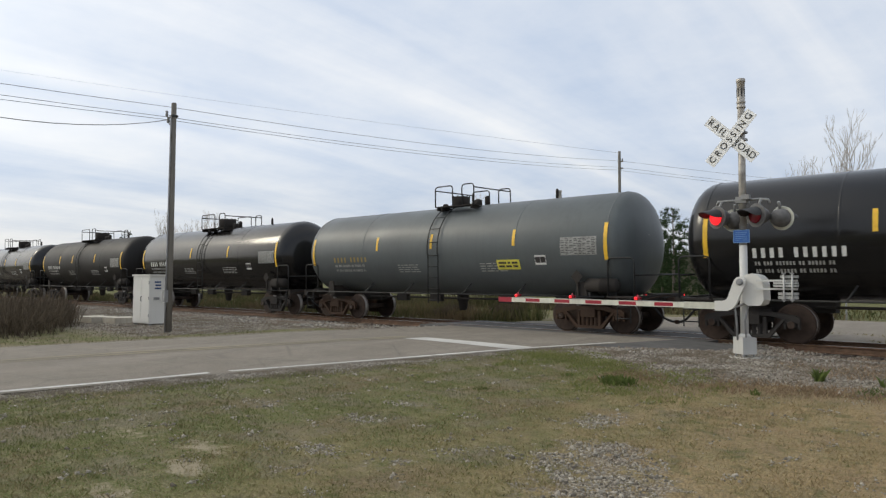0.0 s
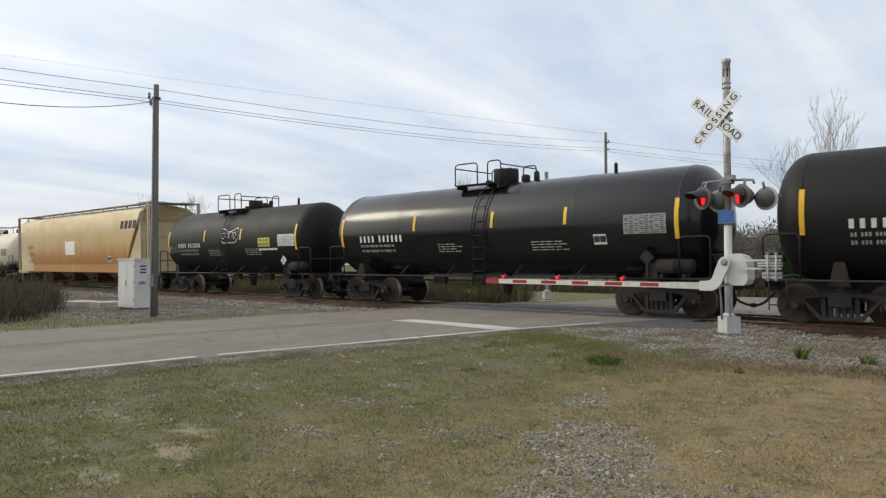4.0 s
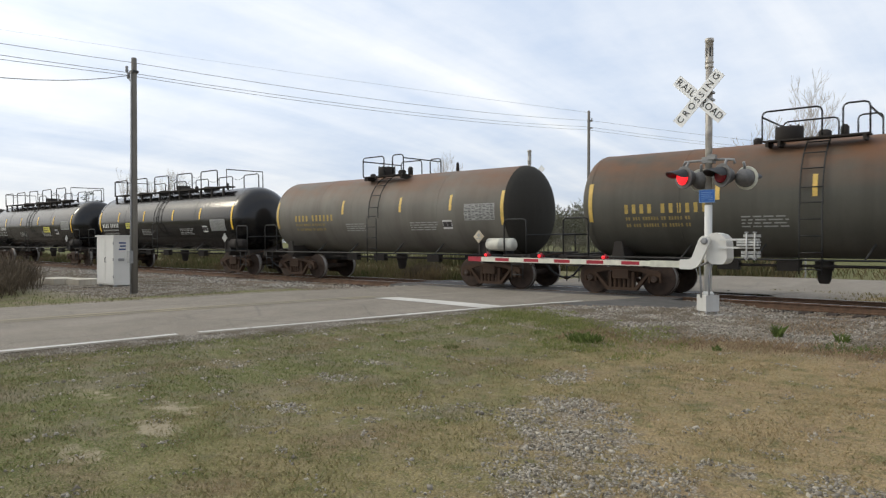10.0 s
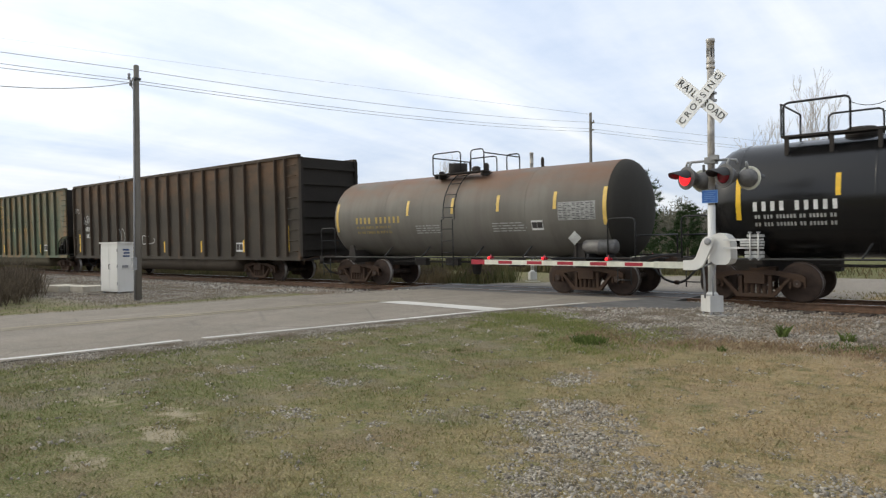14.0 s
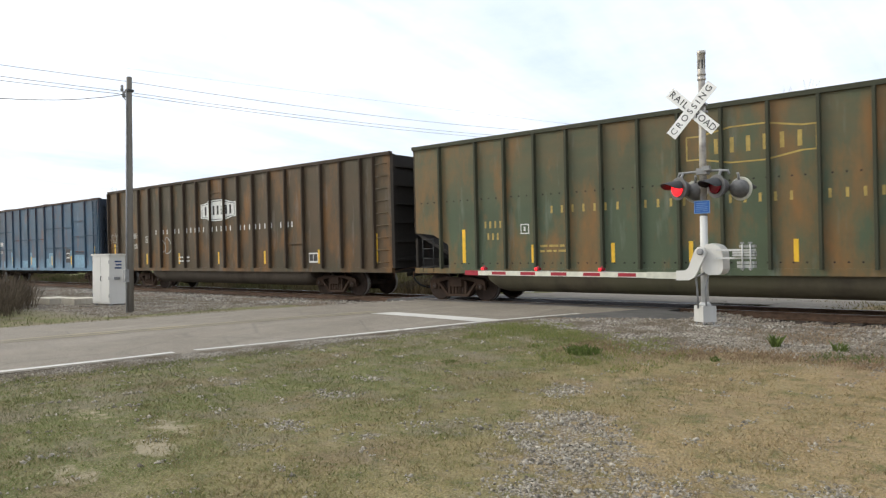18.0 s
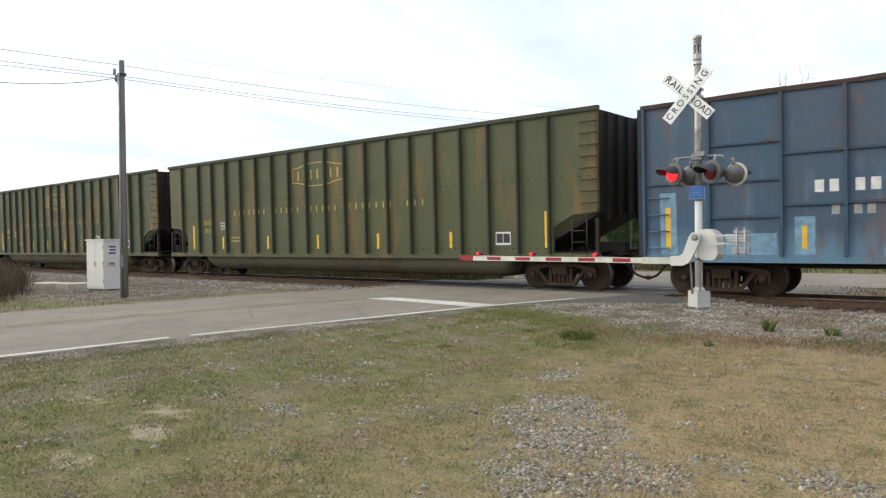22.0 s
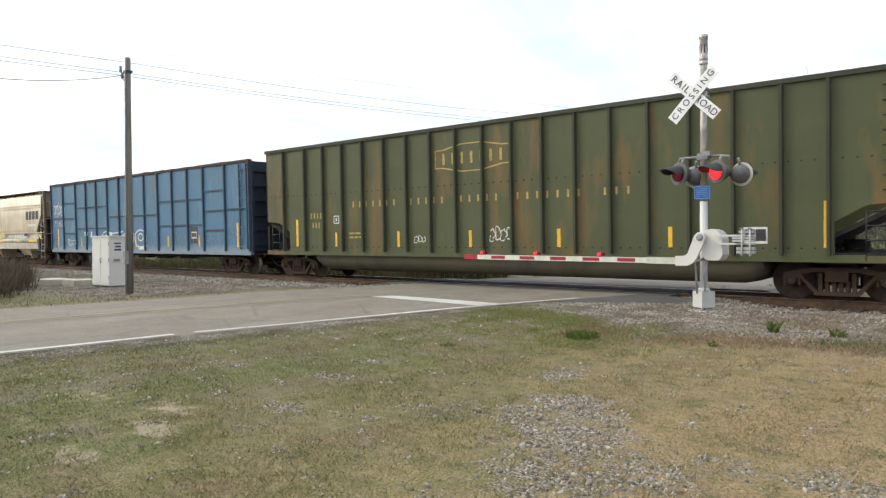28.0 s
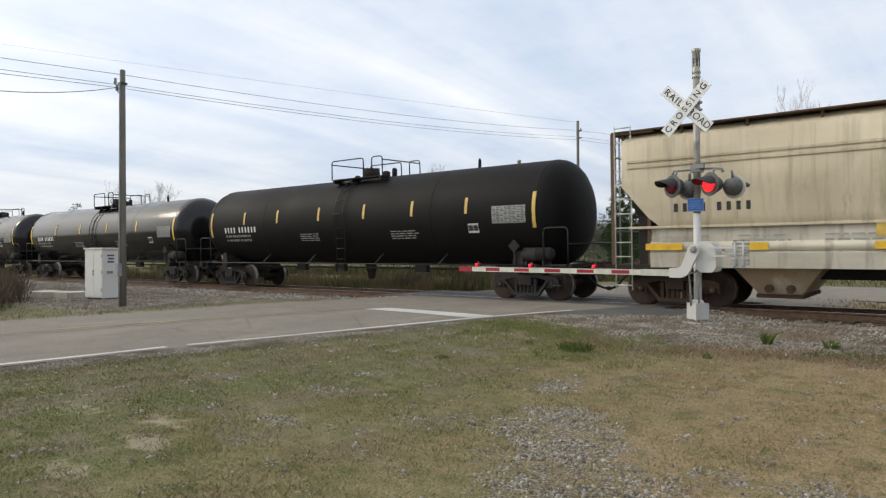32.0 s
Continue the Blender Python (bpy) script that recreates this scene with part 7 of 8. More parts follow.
    for x, w, z in ((-0.9, 0.25, 2.5), (-0.45, 0.4, 2.2), (0.3, 0.2, 2.8), (0.6, 0.35, 2.4)):
        bm = bmesh.new()
        rows = [(x + 0.3 * w * k / 8, x + w - 0.35 * w * k / 8, 3.62 + (z - 3.62) * k / 8) for k in range(9)]
        vs = [[bm.verts.new((u, surf(zz) - 0.004, zz)) for u in (a, b)] for a, b, zz in rows]
        for p, q in zip(vs, vs[1:]):
            bm.faces.new((p[0], p[1], q[1], q[0]))
        part("spill_stain", bm, M_SPILL, car, "rust-brown spill stain")
    tank(8, M_DIRTYTANK, "sooty grey tank car with rusty top", head_mat=M_SOOTSHADE, strip_mat=M_YELLOWOLD, strips=(-1.98, 0.06, 2.26), top=3.75, belly=1.0, mark=M_STENCILYEL, box=(-4.34, -2.18, 2.12, 2.35), placard=(2.01, 1.79, 0.88, 0.26), over=(0.74, 0.72), head=0.50, diamond=M_STENCIL, tank_mat=M_LAMPDARK, manway=-0.75, deck=(-1.1, 1.02))
    tank(9, M_DIRTYTANK2, "grey green tank car with rusty top", head_mat=M_SOOTSHADE, strip_mat=M_YELLOWOLD, strips=(-1.6, 1.17, 3.29), top=3.70, belly=1.0, mark=M_STENCILYEL, box=(-4.3, -2.09, 2.15, 2.37), over=(0.73, 0.66), head=0.50, diamond=M_SPILL, tank_mat=M_TANKPALE, manway=-0.7, deck=(-0.9, 1.02))
    tank(10, M_BLACKGLOSS, "glossy black tank car with railed top walkway", platform="long", top=3.72, belly=1.0, strips=(-4.0, -1.4, 1.3, 3.6), mark_n=(4, 5), box=(-5.8, -4.0, 2.1, 2.31), over=(0.28, 0.28), head=1.0, placard=(-3.22, 2.05, 0.78, 0.27), panel=(-0.24, -0.2), diamond=M_STENCILGREY)
    tank(11, M_BLACKGLOSS, "glossy black tank car with railed top walkway", platform="long", top=3.72, belly=1.0, strips=(-4.0, -1.4, 1.3, 3.6), mark_n=(4, 5), box=(-5.75, -3.97, 2.1, 2.31), over=(0.28, 0.32), head=0.96, placard=(2.13, 1.93, 0.91, 0.32), diamond=M_STENCILGREY)
    tank(12, M_DIRTYTANK2, "grey green tank car with rust-brown top", head_mat=M_SOOTSHADE, strip_mat=M_YELLOWOLD, strips=(-1.79, 0.08, 1.8, 3.71), top=3.70, belly=1.0, mark=M_STENCILYEL, box=(-4.29, -2.1, 2.16, 2.37), over=(0.70, 0.72), head=0.52, diamond=M_STENCILGREY, tank_mat=M_LAMPDARK, manway=-0.7, deck=(-0.95, 1.08))
    brown_car(13, *TRUCKS[13], *reach(13), M_DARKBROWN, "dark sooty brown wood chip car with graffiti", False)
    green_car(14, *TRUCKS[14], *reach(14), M_GREENRUST, "rusting green wood chip car with yellow marks")
    brown_car(15, *TRUCKS[15], *reach(15), M_BROWN, "rusty brown wood chip car with white emblem", True)
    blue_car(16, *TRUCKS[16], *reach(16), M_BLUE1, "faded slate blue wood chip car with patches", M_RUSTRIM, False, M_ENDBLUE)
    green_car(17, *TRUCKS[17], *reach(17), M_GREEN1, "olive green wood chip car with yellow marks", (-6.4, -3.42, -0.52, 2.48, 5.55))
    car, surf, L = green_car(18, *TRUCKS[18], *reach(18), M_GREEN2, "dull green wood chip car with yellow marks")
    squiggle(car, surf, 4.2, 1.55, 0.6, 0.34, 33, M_STENCIL, 0.04, 4)
    squiggle(car, surf, 4.22, 1.2, 0.6, 0.32, 34, M_STENCIL, 0.05, 4)
    squiggle(car, surf, 5.3, 1.3, 0.6, 0.6, 35, M_STENCILDIM, 0.025, 2)
    car, surf, L = green_car(19, *TRUCKS[19], *reach(19), M_GREEN2, "dull green wood chip car with white graffiti")
    block_graffiti(car, surf, 0.04, 1.16, 4.75, 0.98, 0.19)
    squiggle(car, surf, -8.1, 1.25, 1.7, 0.75, 70, M_STENCIL, 0.07, 5)
    squiggle(car, surf, -6.1, 1.2, 2.2, 1.05, 71, M_STENCIL, 0.13, 4, closed=True)
    squiggle(car, surf, -5.9, 1.3, 1.8, 0.8, 72, M_STENCILGREY, 0.09, 4)
    car, surf, L = green_car(20, *TRUCKS[20], *reach(20), M_GREEN1, "olive green wood chip car with yellow marks", (-6.44, -3.45, -0.53, 2.46, 5.52))
    squiggle(car, surf, 0.17, 1.34, 0.78, 0.41, 81, M_STENCIL, 0.03, 4)
    squiggle(car, surf, -2.75, 1.3, 0.45, 0.25, 82, M_STENCIL, 0.025, 3)
    blue_car(21, *TRUCKS[21], *reach(21), M_BLUE2, "bright blue wood chip car covered in graffiti", M_RUSTRIM, True, M_ENDBLUE)
    f, r = reach(22)
    car, surf, L = covered_hopper(*TRUCKS[22], f, r, 1.5, M_SILVER, "dirty cream covered hopper car with rust stains", "silver")
    for k in range(4):
        bm = bmesh.new()
        decal(bm, surf, 3.72 + 0.49 * k, 4.12 + 0.49 * k, 2.77, 3.27, 0.008, 2, 0.06)
        part("lettering", bm, M_LETTER, car, "large dark painted bar")
    bars(car, surf, M_STENCILBLACK, -4.75, -2.9, 2.33, 2.53, (4, 4))
    for zz in (3.62, 3.48, 1.98):
        boxes("belt_rail", M_SILVER, car, (-L + 0.5, L - 0.5, surf(zz) - 0.03, surf(zz) + 0.02, zz - 0.03, zz + 0.03), bevel=0.008)
    bm = bmesh.new()
    bm_box(bm, -0.17, 0.17, -0.006, 0.006, -0.17, 0.17, pose(L - 0.72, -1.44, 1.82, 0, 45, 0))
    dp = part("diamond_placard", bm, M_YELLOWPANEL, car, "yellow diamond placard")
    bm = bmesh.new()
    bm_box(bm, -0.05, 0.05, -0.004, 0.004, -0.05, 0.05, pose(L - 0.72, -1.448, 1.90, 0, 45, 0))
    part("placard_mark", bm, M_STENCILBLACK, dp)
    bm = bmesh.new()
    decal(bm, surf, 3.9, 5.2, 2.36, 2.5, 0.006)
    part("white_patch", bm, M_STENCIL, car, "pale painted-over patch")
    bm = bmesh.new()
    decal(bm, flat(-1.47), -0.58, 0.16, 1.68, 1.94, 0.03)
    part("placard", bm, M_YELLOWOLD, car, "yellow notice placard")
    label_pair(car, flat(-1.48), 3.3, 1.72, 0.28)
    for k in range(5):
        print_lines(car, flat(-1.46), M_STENCILGREY, -5.0 + 1.75 * k, 1.72, 1.1, 3, 0.04, 0.11, rnd=k)
    tubes("side_rail", M_SILVERLOW, car, [[(-L + 1.05, -1.40, 1.50), (L - 1.05, -1.40, 1.50)]], 0.12, 12)
    side = flat(-1.522)
    for x0, x1 in ((-5.4, -4.5), (-3.0, -2.6), (-0.6, -0.2), (2.2, 2.7), (4.0, 5.3)):
        bm = bmesh.new()
        plate(bm, side, x0, x1, 1.42, 1.58, t=0.008)
        part("reflective_strip", bm, M_YELLOW, car, "yellow reflective strip")
    tank(23, M_BLACKDULL, "long dull black tank car", strip_mat=M_YELLOWOLD, strips=(-5.52, -3.45, -1.11, 1.16, 3.31, 5.45), top=4.05, over=(0.6, 0.6), head=0.78, manway=0.07, deck=(-0.94, 1.56))
    tank(24, M_BLACKGLOSS, "long glossy black tank car", strips=(-4.5, -1.5, 1.5, 4.5))
    tank(25, M_BLACKGLOSS, "glossy black tank car", strips=(-3.4, 1.5))
    tank(26, M_BLACKDULL, "dull black tank car", strips=(-3.4, 1.5))


M_TUBGREEN = paint("road_dirt_on_olive_paint", (0.070, 0.066, 0.036), (0.10, 0.082, 0.054), 0.9, 0.75, (0.055, 0.045, 0.03), (0.5, 0.68), spec=0.25, tall=0.5)
M_TUBBROWN = paint("road_dirt_on_brown_paint", (0.046, 0.036, 0.026), (0.085, 0.068, 0.05), 0.8, 0.75, (0.04, 0.03, 0.02), (0.5, 0.68), spec=0.25, tall=0.5)
M_ENDDARK = paint("dark_end_paint", (0.024, 0.020, 0.016), (0.014, 0.012, 0.011), 0.6, 0.75, (0.06, 0.034, 0.02), (0.6, 0.75), spec=0.2)
M_ENDBLUE = paint("dark_blue_end_paint", (0.03, 0.042, 0.062), (0.02, 0.022, 0.026), 0.6, 0.7, (0.07, 0.045, 0.03), (0.6, 0.75), spec=0.2)
M_RUSTRIM = plain("rust_brown_rim", (0.06, 0.036, 0.028), 0.8)
build_train()


# ---- loose ground cover ----
def island_material(name, a, b, c=None, rough=0.9, spec=0.2, scale=1.2):
    """Colour that differs from piece to piece and drifts over the ground."""
    m, nt, bs = mat(name, rough, spec=spec)
    g = nt.nodes.new("ShaderNodeNewGeometry")
    col = mixed(nt, g.outputs["Random Per Island"], a, b)
    if c:
        t = nt.nodes.new("ShaderNodeTexNoise")
        t.inputs["Scale"].default_value, t.inputs["Detail"].default_value = scale, 4
        nt.links.new(g.outputs["Position"], t.inputs["Vector"])
        col = mixed(nt, ramp(nt, t.outputs[0], 0.42, 0.62), col, c)
    nt.links.new(col, bs.inputs["Base Color"])
    return m


def scatter_mesh(name, co, fa, material, label, category):
    me = bpy.data.meshes.new(name)
    nv, nf, k = len(co), len(fa), fa.shape[1]
    me.vertices.add(nv)
    me.vertices.foreach_set("co", co.astype(np.float32).ravel())
    me.loops.add(nf * k)
    me.loops.foreach_set("vertex_index", fa.astype(np.int32).ravel())
    me.polygons.add(nf)
    me.polygons.foreach_set("loop_start", np.arange(0, nf * k, k, dtype=np.int32))
    me.update(calc_edges=True)
    me.materials.append(material)
    return tagged(new(name, me), label, category, kind="stuff")


RNG = np.random.default_rng(5)


def stones(name, x, y, size, material, label, sink=0.25):
    """Angular stones of given sizes lying on the ground."""
    n = len(x)
    cube = np.array([[a, b, c] for a in (-1, 1) for b in (-1, 1) for c in (-1, 1)], float)
    quads = np.array([[0, 1, 3, 2], [4, 6, 7, 5], [0, 4, 5, 1], [2, 3, 7, 6], [0, 2, 6, 4], [1, 5, 7, 3]])
    p = cube[None] * RNG.uniform(0.45, 1.0, (n, 8, 3)) * np.array([1.0, 0.8, 0.62])
    q = RNG.normal(size=(n, 4))
    q /= np.linalg.norm(q, axis=1)[:, None]
    w, i, j, k = q.T
    R = np.stack([1 - 2 * (j * j + k * k), 2 * (i * j - k * w), 2 * (i * k + j * w), 2 * (i * j + k * w), 1 - 2 * (i * i + k * k), 2 * (j * k - i * w), 2 * (i * k - j * w), 2 * (j * k + i * w), 1 - 2 * (i * i + j * j)], -1).reshape(n, 3, 3)
    p = np.einsum("nij,nkj->nki", R, p) * (size[:, None, None] * 0.5)
    z = ground_height(x, y) + size * (0.5 - sink) * 0.7
    p += np.stack([x, y, z], -1)[:, None]
    fa = (quads[None] + 8 * np.arange(n)[:, None, None]).reshape(-1, 4)
    return scatter_mesh(name, p.reshape(-1, 3), fa, material, label, "gravel")


def patchiness(x, y, s=1.0, seed=0.0):
    """Smooth value noise between 0 and 1."""
    v = np.zeros_like(x)
    for k, (f, a) in enumerate(((0.7, 0.5), (1.6, 0.3), (3.7, 0.2))):
        v += a * (0.5 + 0.5 * np.sin(f * s * (x * 1.3 + 0.7 * y) + 2.1 * k + seed) * np.cos(f * s * (y * 1.1 - 0.6 * x) + 1.7 * k + seed * 1.7))
    return v


def gravel_line(x):
    return np.minimum(10.25 + 0.72 * np.maximum(-4.6 - x, 0), 13.4)


def on_road(x, y):
    e = road_edge(y)
    paved = np.interp(y, [13.2, 13.9, 14.9, 15.6, 16.3, 16.4], [0.35, 1.2, 1.9, 2.2, 2.3, 0.35])
    return (x < e + paved) & (x > e - ROAD_WIDTH - 0.1)


M_STONE = island_material("grey_crushed_stone", (0.14, 0.125, 0.105), (0.42, 0.38, 0.32), (0.17, 0.14, 0.105), spec=0.05, scale=1.6)
M_BALLAST = island_material("ballast_stone", (0.12, 0.108, 0.092), (0.47, 0.44, 0.39), (0.24, 0.19, 0.145), spec=0.05, scale=0.6)
M_PEBBLE = island_material("grey_pebbles", (0.12, 0.105, 0.086), (0.43, 0.395, 0.33), spec=0.05)
M_SEDGE = island_material("dead_reddish_grass", (0.15, 0.10, 0.062), (0.34, 0.245, 0.155))


def spots(x, y, places):
    d = np.zeros_like(x)
    for sx, sy, rx, ry, k in places:
        d = np.maximum(d, k * np.exp(-((x - sx) / rx) ** 2 - ((y - sy) / ry) ** 2))
    return d


def lay_stones():
    # ballast along the near side of the track
    n = 30000
    x, y = RNG.uniform(-46, 10, n), RNG.uniform(12.9, 17.05, n)
    keep = ~on_road(x, y) & (RNG.random(n) < np.where(y > 14.2, 1.0, 0.45))
    x, y = x[keep], y[keep]
    stones("ballast", x, y, RNG.uniform(0.035, 0.085, len(x)) * np.where(x > -8, 0.85, 1.1), M_BALLAST, "grey and rusty crushed ballast beside the rails")
    # between and beyond the rails
    n = 7000
    x, y = RNG.uniform(-40, 12, n), RNG.uniform(17.2, 20.6, n)
    keep = ~((x > X_LO - 0.1) & (x < X_HI + 0.1))
    x, y = x[keep], y[keep]
    stones("ballast", x, y, RNG.uniform(0.04, 0.085, len(x)), M_BALLAST, "grey crushed ballast between and behind the rails", 0.1)
    # gravel round the signal
    n = 36000
    x, y = RNG.uniform(-9, 3, n), RNG.uniform(9.4, 14.6, n)
    keep = ~on_road(x, y) & (y + 1.6 * (patchiness(x, y, 1.3) - 0.5) > gravel_line(x) - 0.1) & (RNG.random(n) < (0.35 + patchiness(x, y, 2.3, 9)) * np.where(x > -3.6, 1.2 * patchiness(x, y, 1.6, 4), 1.0))
    x, y = x[keep], y[keep]
    stones("gravel", x, y, RNG.uniform(0.018, 0.05, len(x)), M_STONE, "loose grey gravel round the signal base")
    # gravel beside the cabinet
    n = 16000
    x, y = RNG.uniform(-36, -15.5, n), RNG.uniform(8.3, 13.2, n)
    keep = ~on_road(x, y) & (x < road_edge(y) - ROAD_WIDTH - 1.1)
    x, y = x[keep], y[keep]
    stones("gravel", x, y, RNG.uniform(0.02, 0.055, len(x)), M_STONE, "grey gravel round the signal cabinet")
    # bare stony patches in the grass
    n = 150000
    x, y = RNG.uniform(-11, 1.5, n), RNG.uniform(0.8, 10.5, n)
    keep = ~on_road(x, y) & (RNG.random(n) < np.clip(7.0 * (spots(x, y, STONY) - 0.25) * (patchiness(x, y, 6.0, 2) - 0.34) * 2.0, 0.0022, 1))
    x, y = x[keep], y[keep]
    stones("gravel", x, y, RNG.uniform(0.009, 0.031, len(x)) * (1 + 0.8 * (RNG.random(len(x)) > 0.90)), M_PEBBLE, "grey pebbles showing through thin grass", 0.45)
    # gravelly road shoulder
    n = 13000
    y = np.where(RNG.random(n) < 0.5, RNG.uniform(1.5, 13.5, n), RNG.normal(7.0, 1.4, n))
    x = road_edge(y) + 0.10 + np.abs(RNG.normal(0, 0.40, n)) * (0.5 + patchiness(y * 0.0, y, 1.0, 3))
    stones("gravel", x, y, RNG.uniform(0.010, 0.032, n), M_STONE, "dark gravel along the road shoulder")


lay_stones()


def blades(name, x, y, h, w, material, label, category, lean=0.5, base=None):
    """Grass blades: a bent narrow triangle each."""
    n = len(x)
    a = RNG.uniform(0, 2 * np.pi, n)
    z = (ground_height(x, y) if base is None else base) - 0.005
    dx, dy = np.cos(a) * w * 0.5, np.sin(a) * w * 0.5
    b = RNG.uniform(0, 2 * np.pi, n)
    lx, ly = np.cos(b) * h * lean * RNG.random(n), np.sin(b) * h * lean * RNG.random(n)
    v = np.stack([np.stack([x - dx, y - dy, z], -1), np.stack([x + dx, y + dy, z], -1), np.stack([x + dx * 0.6 + lx * 0.35, y + dy * 0.6 + ly * 0.35, z + h * 0.6], -1), np.stack([x + lx, y + ly, z + h], -1)], 1)
    fa = (np.array([[0, 1, 2], [0, 2, 3]])[None] + 4 * np.arange(n)[:, None, None]).reshape(-1, 3)
    return scatter_mesh(name, v.reshape(-1, 3), fa, material, label, category)


def sward_material(name, dark, light, mix):
    """Blades that take their colour from the place where they grow."""
    m, nt, bs = mat(name, 0.9, spec=0.2)
    g = nt.nodes.new("ShaderNodeNewGeometry")
    own = mixed(nt, g.outputs["Random Per Island"], dark, light)
    nt.links.new(mixed(nt, mix, grass_colour(nt), own), bs.inputs["Base Color"])
    return m


M_GRASS = sward_material("short_spring_grass", (0.095, 0.118, 0.030), (0.215, 0.225, 0.080), 0.42)
M_STRAW = sward_material("dry_straw_grass", (0.20, 0.145, 0.072), (0.46, 0.365, 0.21), 0.5)
M_LUSH = island_material("fresh_green_tuft", (0.06, 0.088, 0.02), (0.125, 0.16, 0.042))
M_VERGE = island_material("verge_grass", (0.055, 0.07, 0.02), (0.12, 0.12, 0.045), (0.15, 0.12, 0.065), scale=0.8)
M_FRESH = island_material("light_green_grass", (0.12, 0.145, 0.04), (0.24, 0.25, 0.09))
M_DEAD = island_material("dead_brown_stalks", (0.058, 0.045, 0.032), (0.16, 0.125, 0.085))
M_DRYWEED = island_material("dry_brown_weeds", (0.06, 0.052, 0.028), (0.155, 0.125, 0.068), (0.085, 0.085, 0.035), scale=0.5)
M_WEED = island_material("tall_weeds", (0.05, 0.068, 0.02), (0.14, 0.125, 0.055), (0.17, 0.125, 0.07), scale=0.35)


def sow_grass():
    n = 460000
    # denser towards the eye, thinning out behind and beside it
    y = -0.6 + 12.9 * RNG.random(n) ** 1.35
    x = RNG.uniform(-11.5, 2.6, n)
    wob = 1.2 * (patchiness(x, y, 0.9, 11) - 0.5)
    thin = smooth(2.5 - x + wob, 0.0, 2.2) * smooth(y + wob, -0.6, 1.8) * smooth(x + wob, -11.8, -10.4)
    keep = RNG.random(n) < thin
    x, y = x[keep], y[keep]
    n = len(x)
    keep = ~on_road(x, y) & (x > road_edge(y) + 0.35 + 0.5 * patchiness(x, y, 2.1, 8)) & (y < gravel_line(x) + 1.1 * (patchiness(x, y, 1.3) - 0.5))
    d = spots(x, y, STONY) + spots(x, y, SANDY)
    keep &= RNG.random(n) < 1.0 - 0.85 * np.clip(d * 1.3, 0, 1) * (patchiness(x, y, 6.0, 2) > 0.44)
    keep &= RNG.random(n) < 0.30 + 1.0 * patchiness(x, y, 2.4, 4)
    x, y = x[keep], y[keep]
    straw = RNG.random(len(x)) < np.clip(0.47 + 0.09 * (x + 4.2) + 1.3 * (patchiness(x, y, 1.5, 7) - 0.5), 0.1, 0.95)
    h = RNG.uniform(0.010, 0.034, len(x)) * (0.6 + 0.8 * patchiness(x, y, 2.9, 1))
    blades("grass", x[~straw], y[~straw], h[~straw], RNG.uniform(0.003, 0.008, (~straw).sum()), M_GRASS, "short patchy green grass", "grass", 1.0)
    blades("grass", x[straw], y[straw], h[straw] * 1.1, RNG.uniform(0.0025, 0.006, straw.sum()), M_STRAW, "short dry straw-coloured grass", "grass", 1.4)
    # thin grass outwards from there
    n = 90000
    x, y = RNG.normal(-1, 9, n), RNG.normal(1.5, 6, n)
    keep = ~on_road(x, y) & (x > road_edge(y)) & (y < 9.5) & ((x > 0.6) | (y < 1.2)) & (RNG.random(n) < 0.3 + patchiness(x, y, 2.4, 4))
    x, y = x[keep], y[keep]
    blades("grass", x, y, RNG.uniform(0.015, 0.04, len(x)), RNG.uniform(0.006, 0.014, len(x)), M_STRAW, "thin dry grass on open ground", "grass", 1.3)
    # green strip before the gravel
    n = 110000
    x, y = RNG.uniform(-9.6, -3.4, n), RNG.uniform(6.2, 13.0, n)
    keep = ~on_road(x, y) & (np.abs(y - 9.5 + 0.55 * (x + 4.5)) < 2.3 * patchiness(x, y, 1.7, 3)) & (RNG.random(n) < 1.5 * (patchiness(x, y, 3.1, 5) - 0.22))
    blades("grass", x[keep], y[keep], RNG.uniform(0.015, 0.065, keep.sum()), RNG.uniform(0.004, 0.010, keep.sum()), M_FRESH, "greener grass along the gravel edge", "grass", 0.9)
    n = 2600
    x, y = RNG.uniform(-2.0, 1.0, n), RNG.normal(10.35, 0.22, n)
    blades("grass", x, y, RNG.uniform(0.02, 0.07, n), RNG.uniform(0.004, 0.009, n), M_LUSH, "greener grass along the gravel edge", "grass", 0.9)
    # dead brown strip and tufts where the gravel begins
    n = 15000
    x = RNG.uniform(-5.3, 1.0, n)
    y = 9.75 + 0.12 * (x + 4.9) + RNG.normal(0, 0.32, n)
    keep = RNG.random(n) < 1.9 * (patchiness(x, y, 1.9, 6) - 0.22)
    blades("grass", x[keep], y[keep], RNG.uniform(0.02, 0.075, keep.sum()), RNG.uniform(0.004, 0.008, keep.sum()), M_SEDGE, "dead reddish-brown grass before the gravel", "grass", 1.0)
    n = 9000
    x, y = RNG.uniform(-3.6, 3.0, n), RNG.uniform(11.2, 14.4, n)
    keep = RNG.random(n) < 2.2 * (patchiness(x, y, 1.5, 2) - 0.42)
    blades("grass", x[keep], y[keep], RNG.uniform(0.02, 0.08, keep.sum()), RNG.uniform(0.006, 0.012, keep.sum()), M_SEDGE, "dead grass among the gravel", "grass", 1.0)
    # verge across the road
    n = 14000
    x, y = RNG.uniform(-34, -15.5, n), RNG.uniform(1.5, 11.0, n)
    keep = ~on_road(x, y) & ((x > road_edge(y) - ROAD_WIDTH - 1.3 - 0.6 * patchiness(x, y, 2)) | (y < 8.3)) & (RNG.random(n) < patchiness(x, y, 1.2, 5) + 0.15)
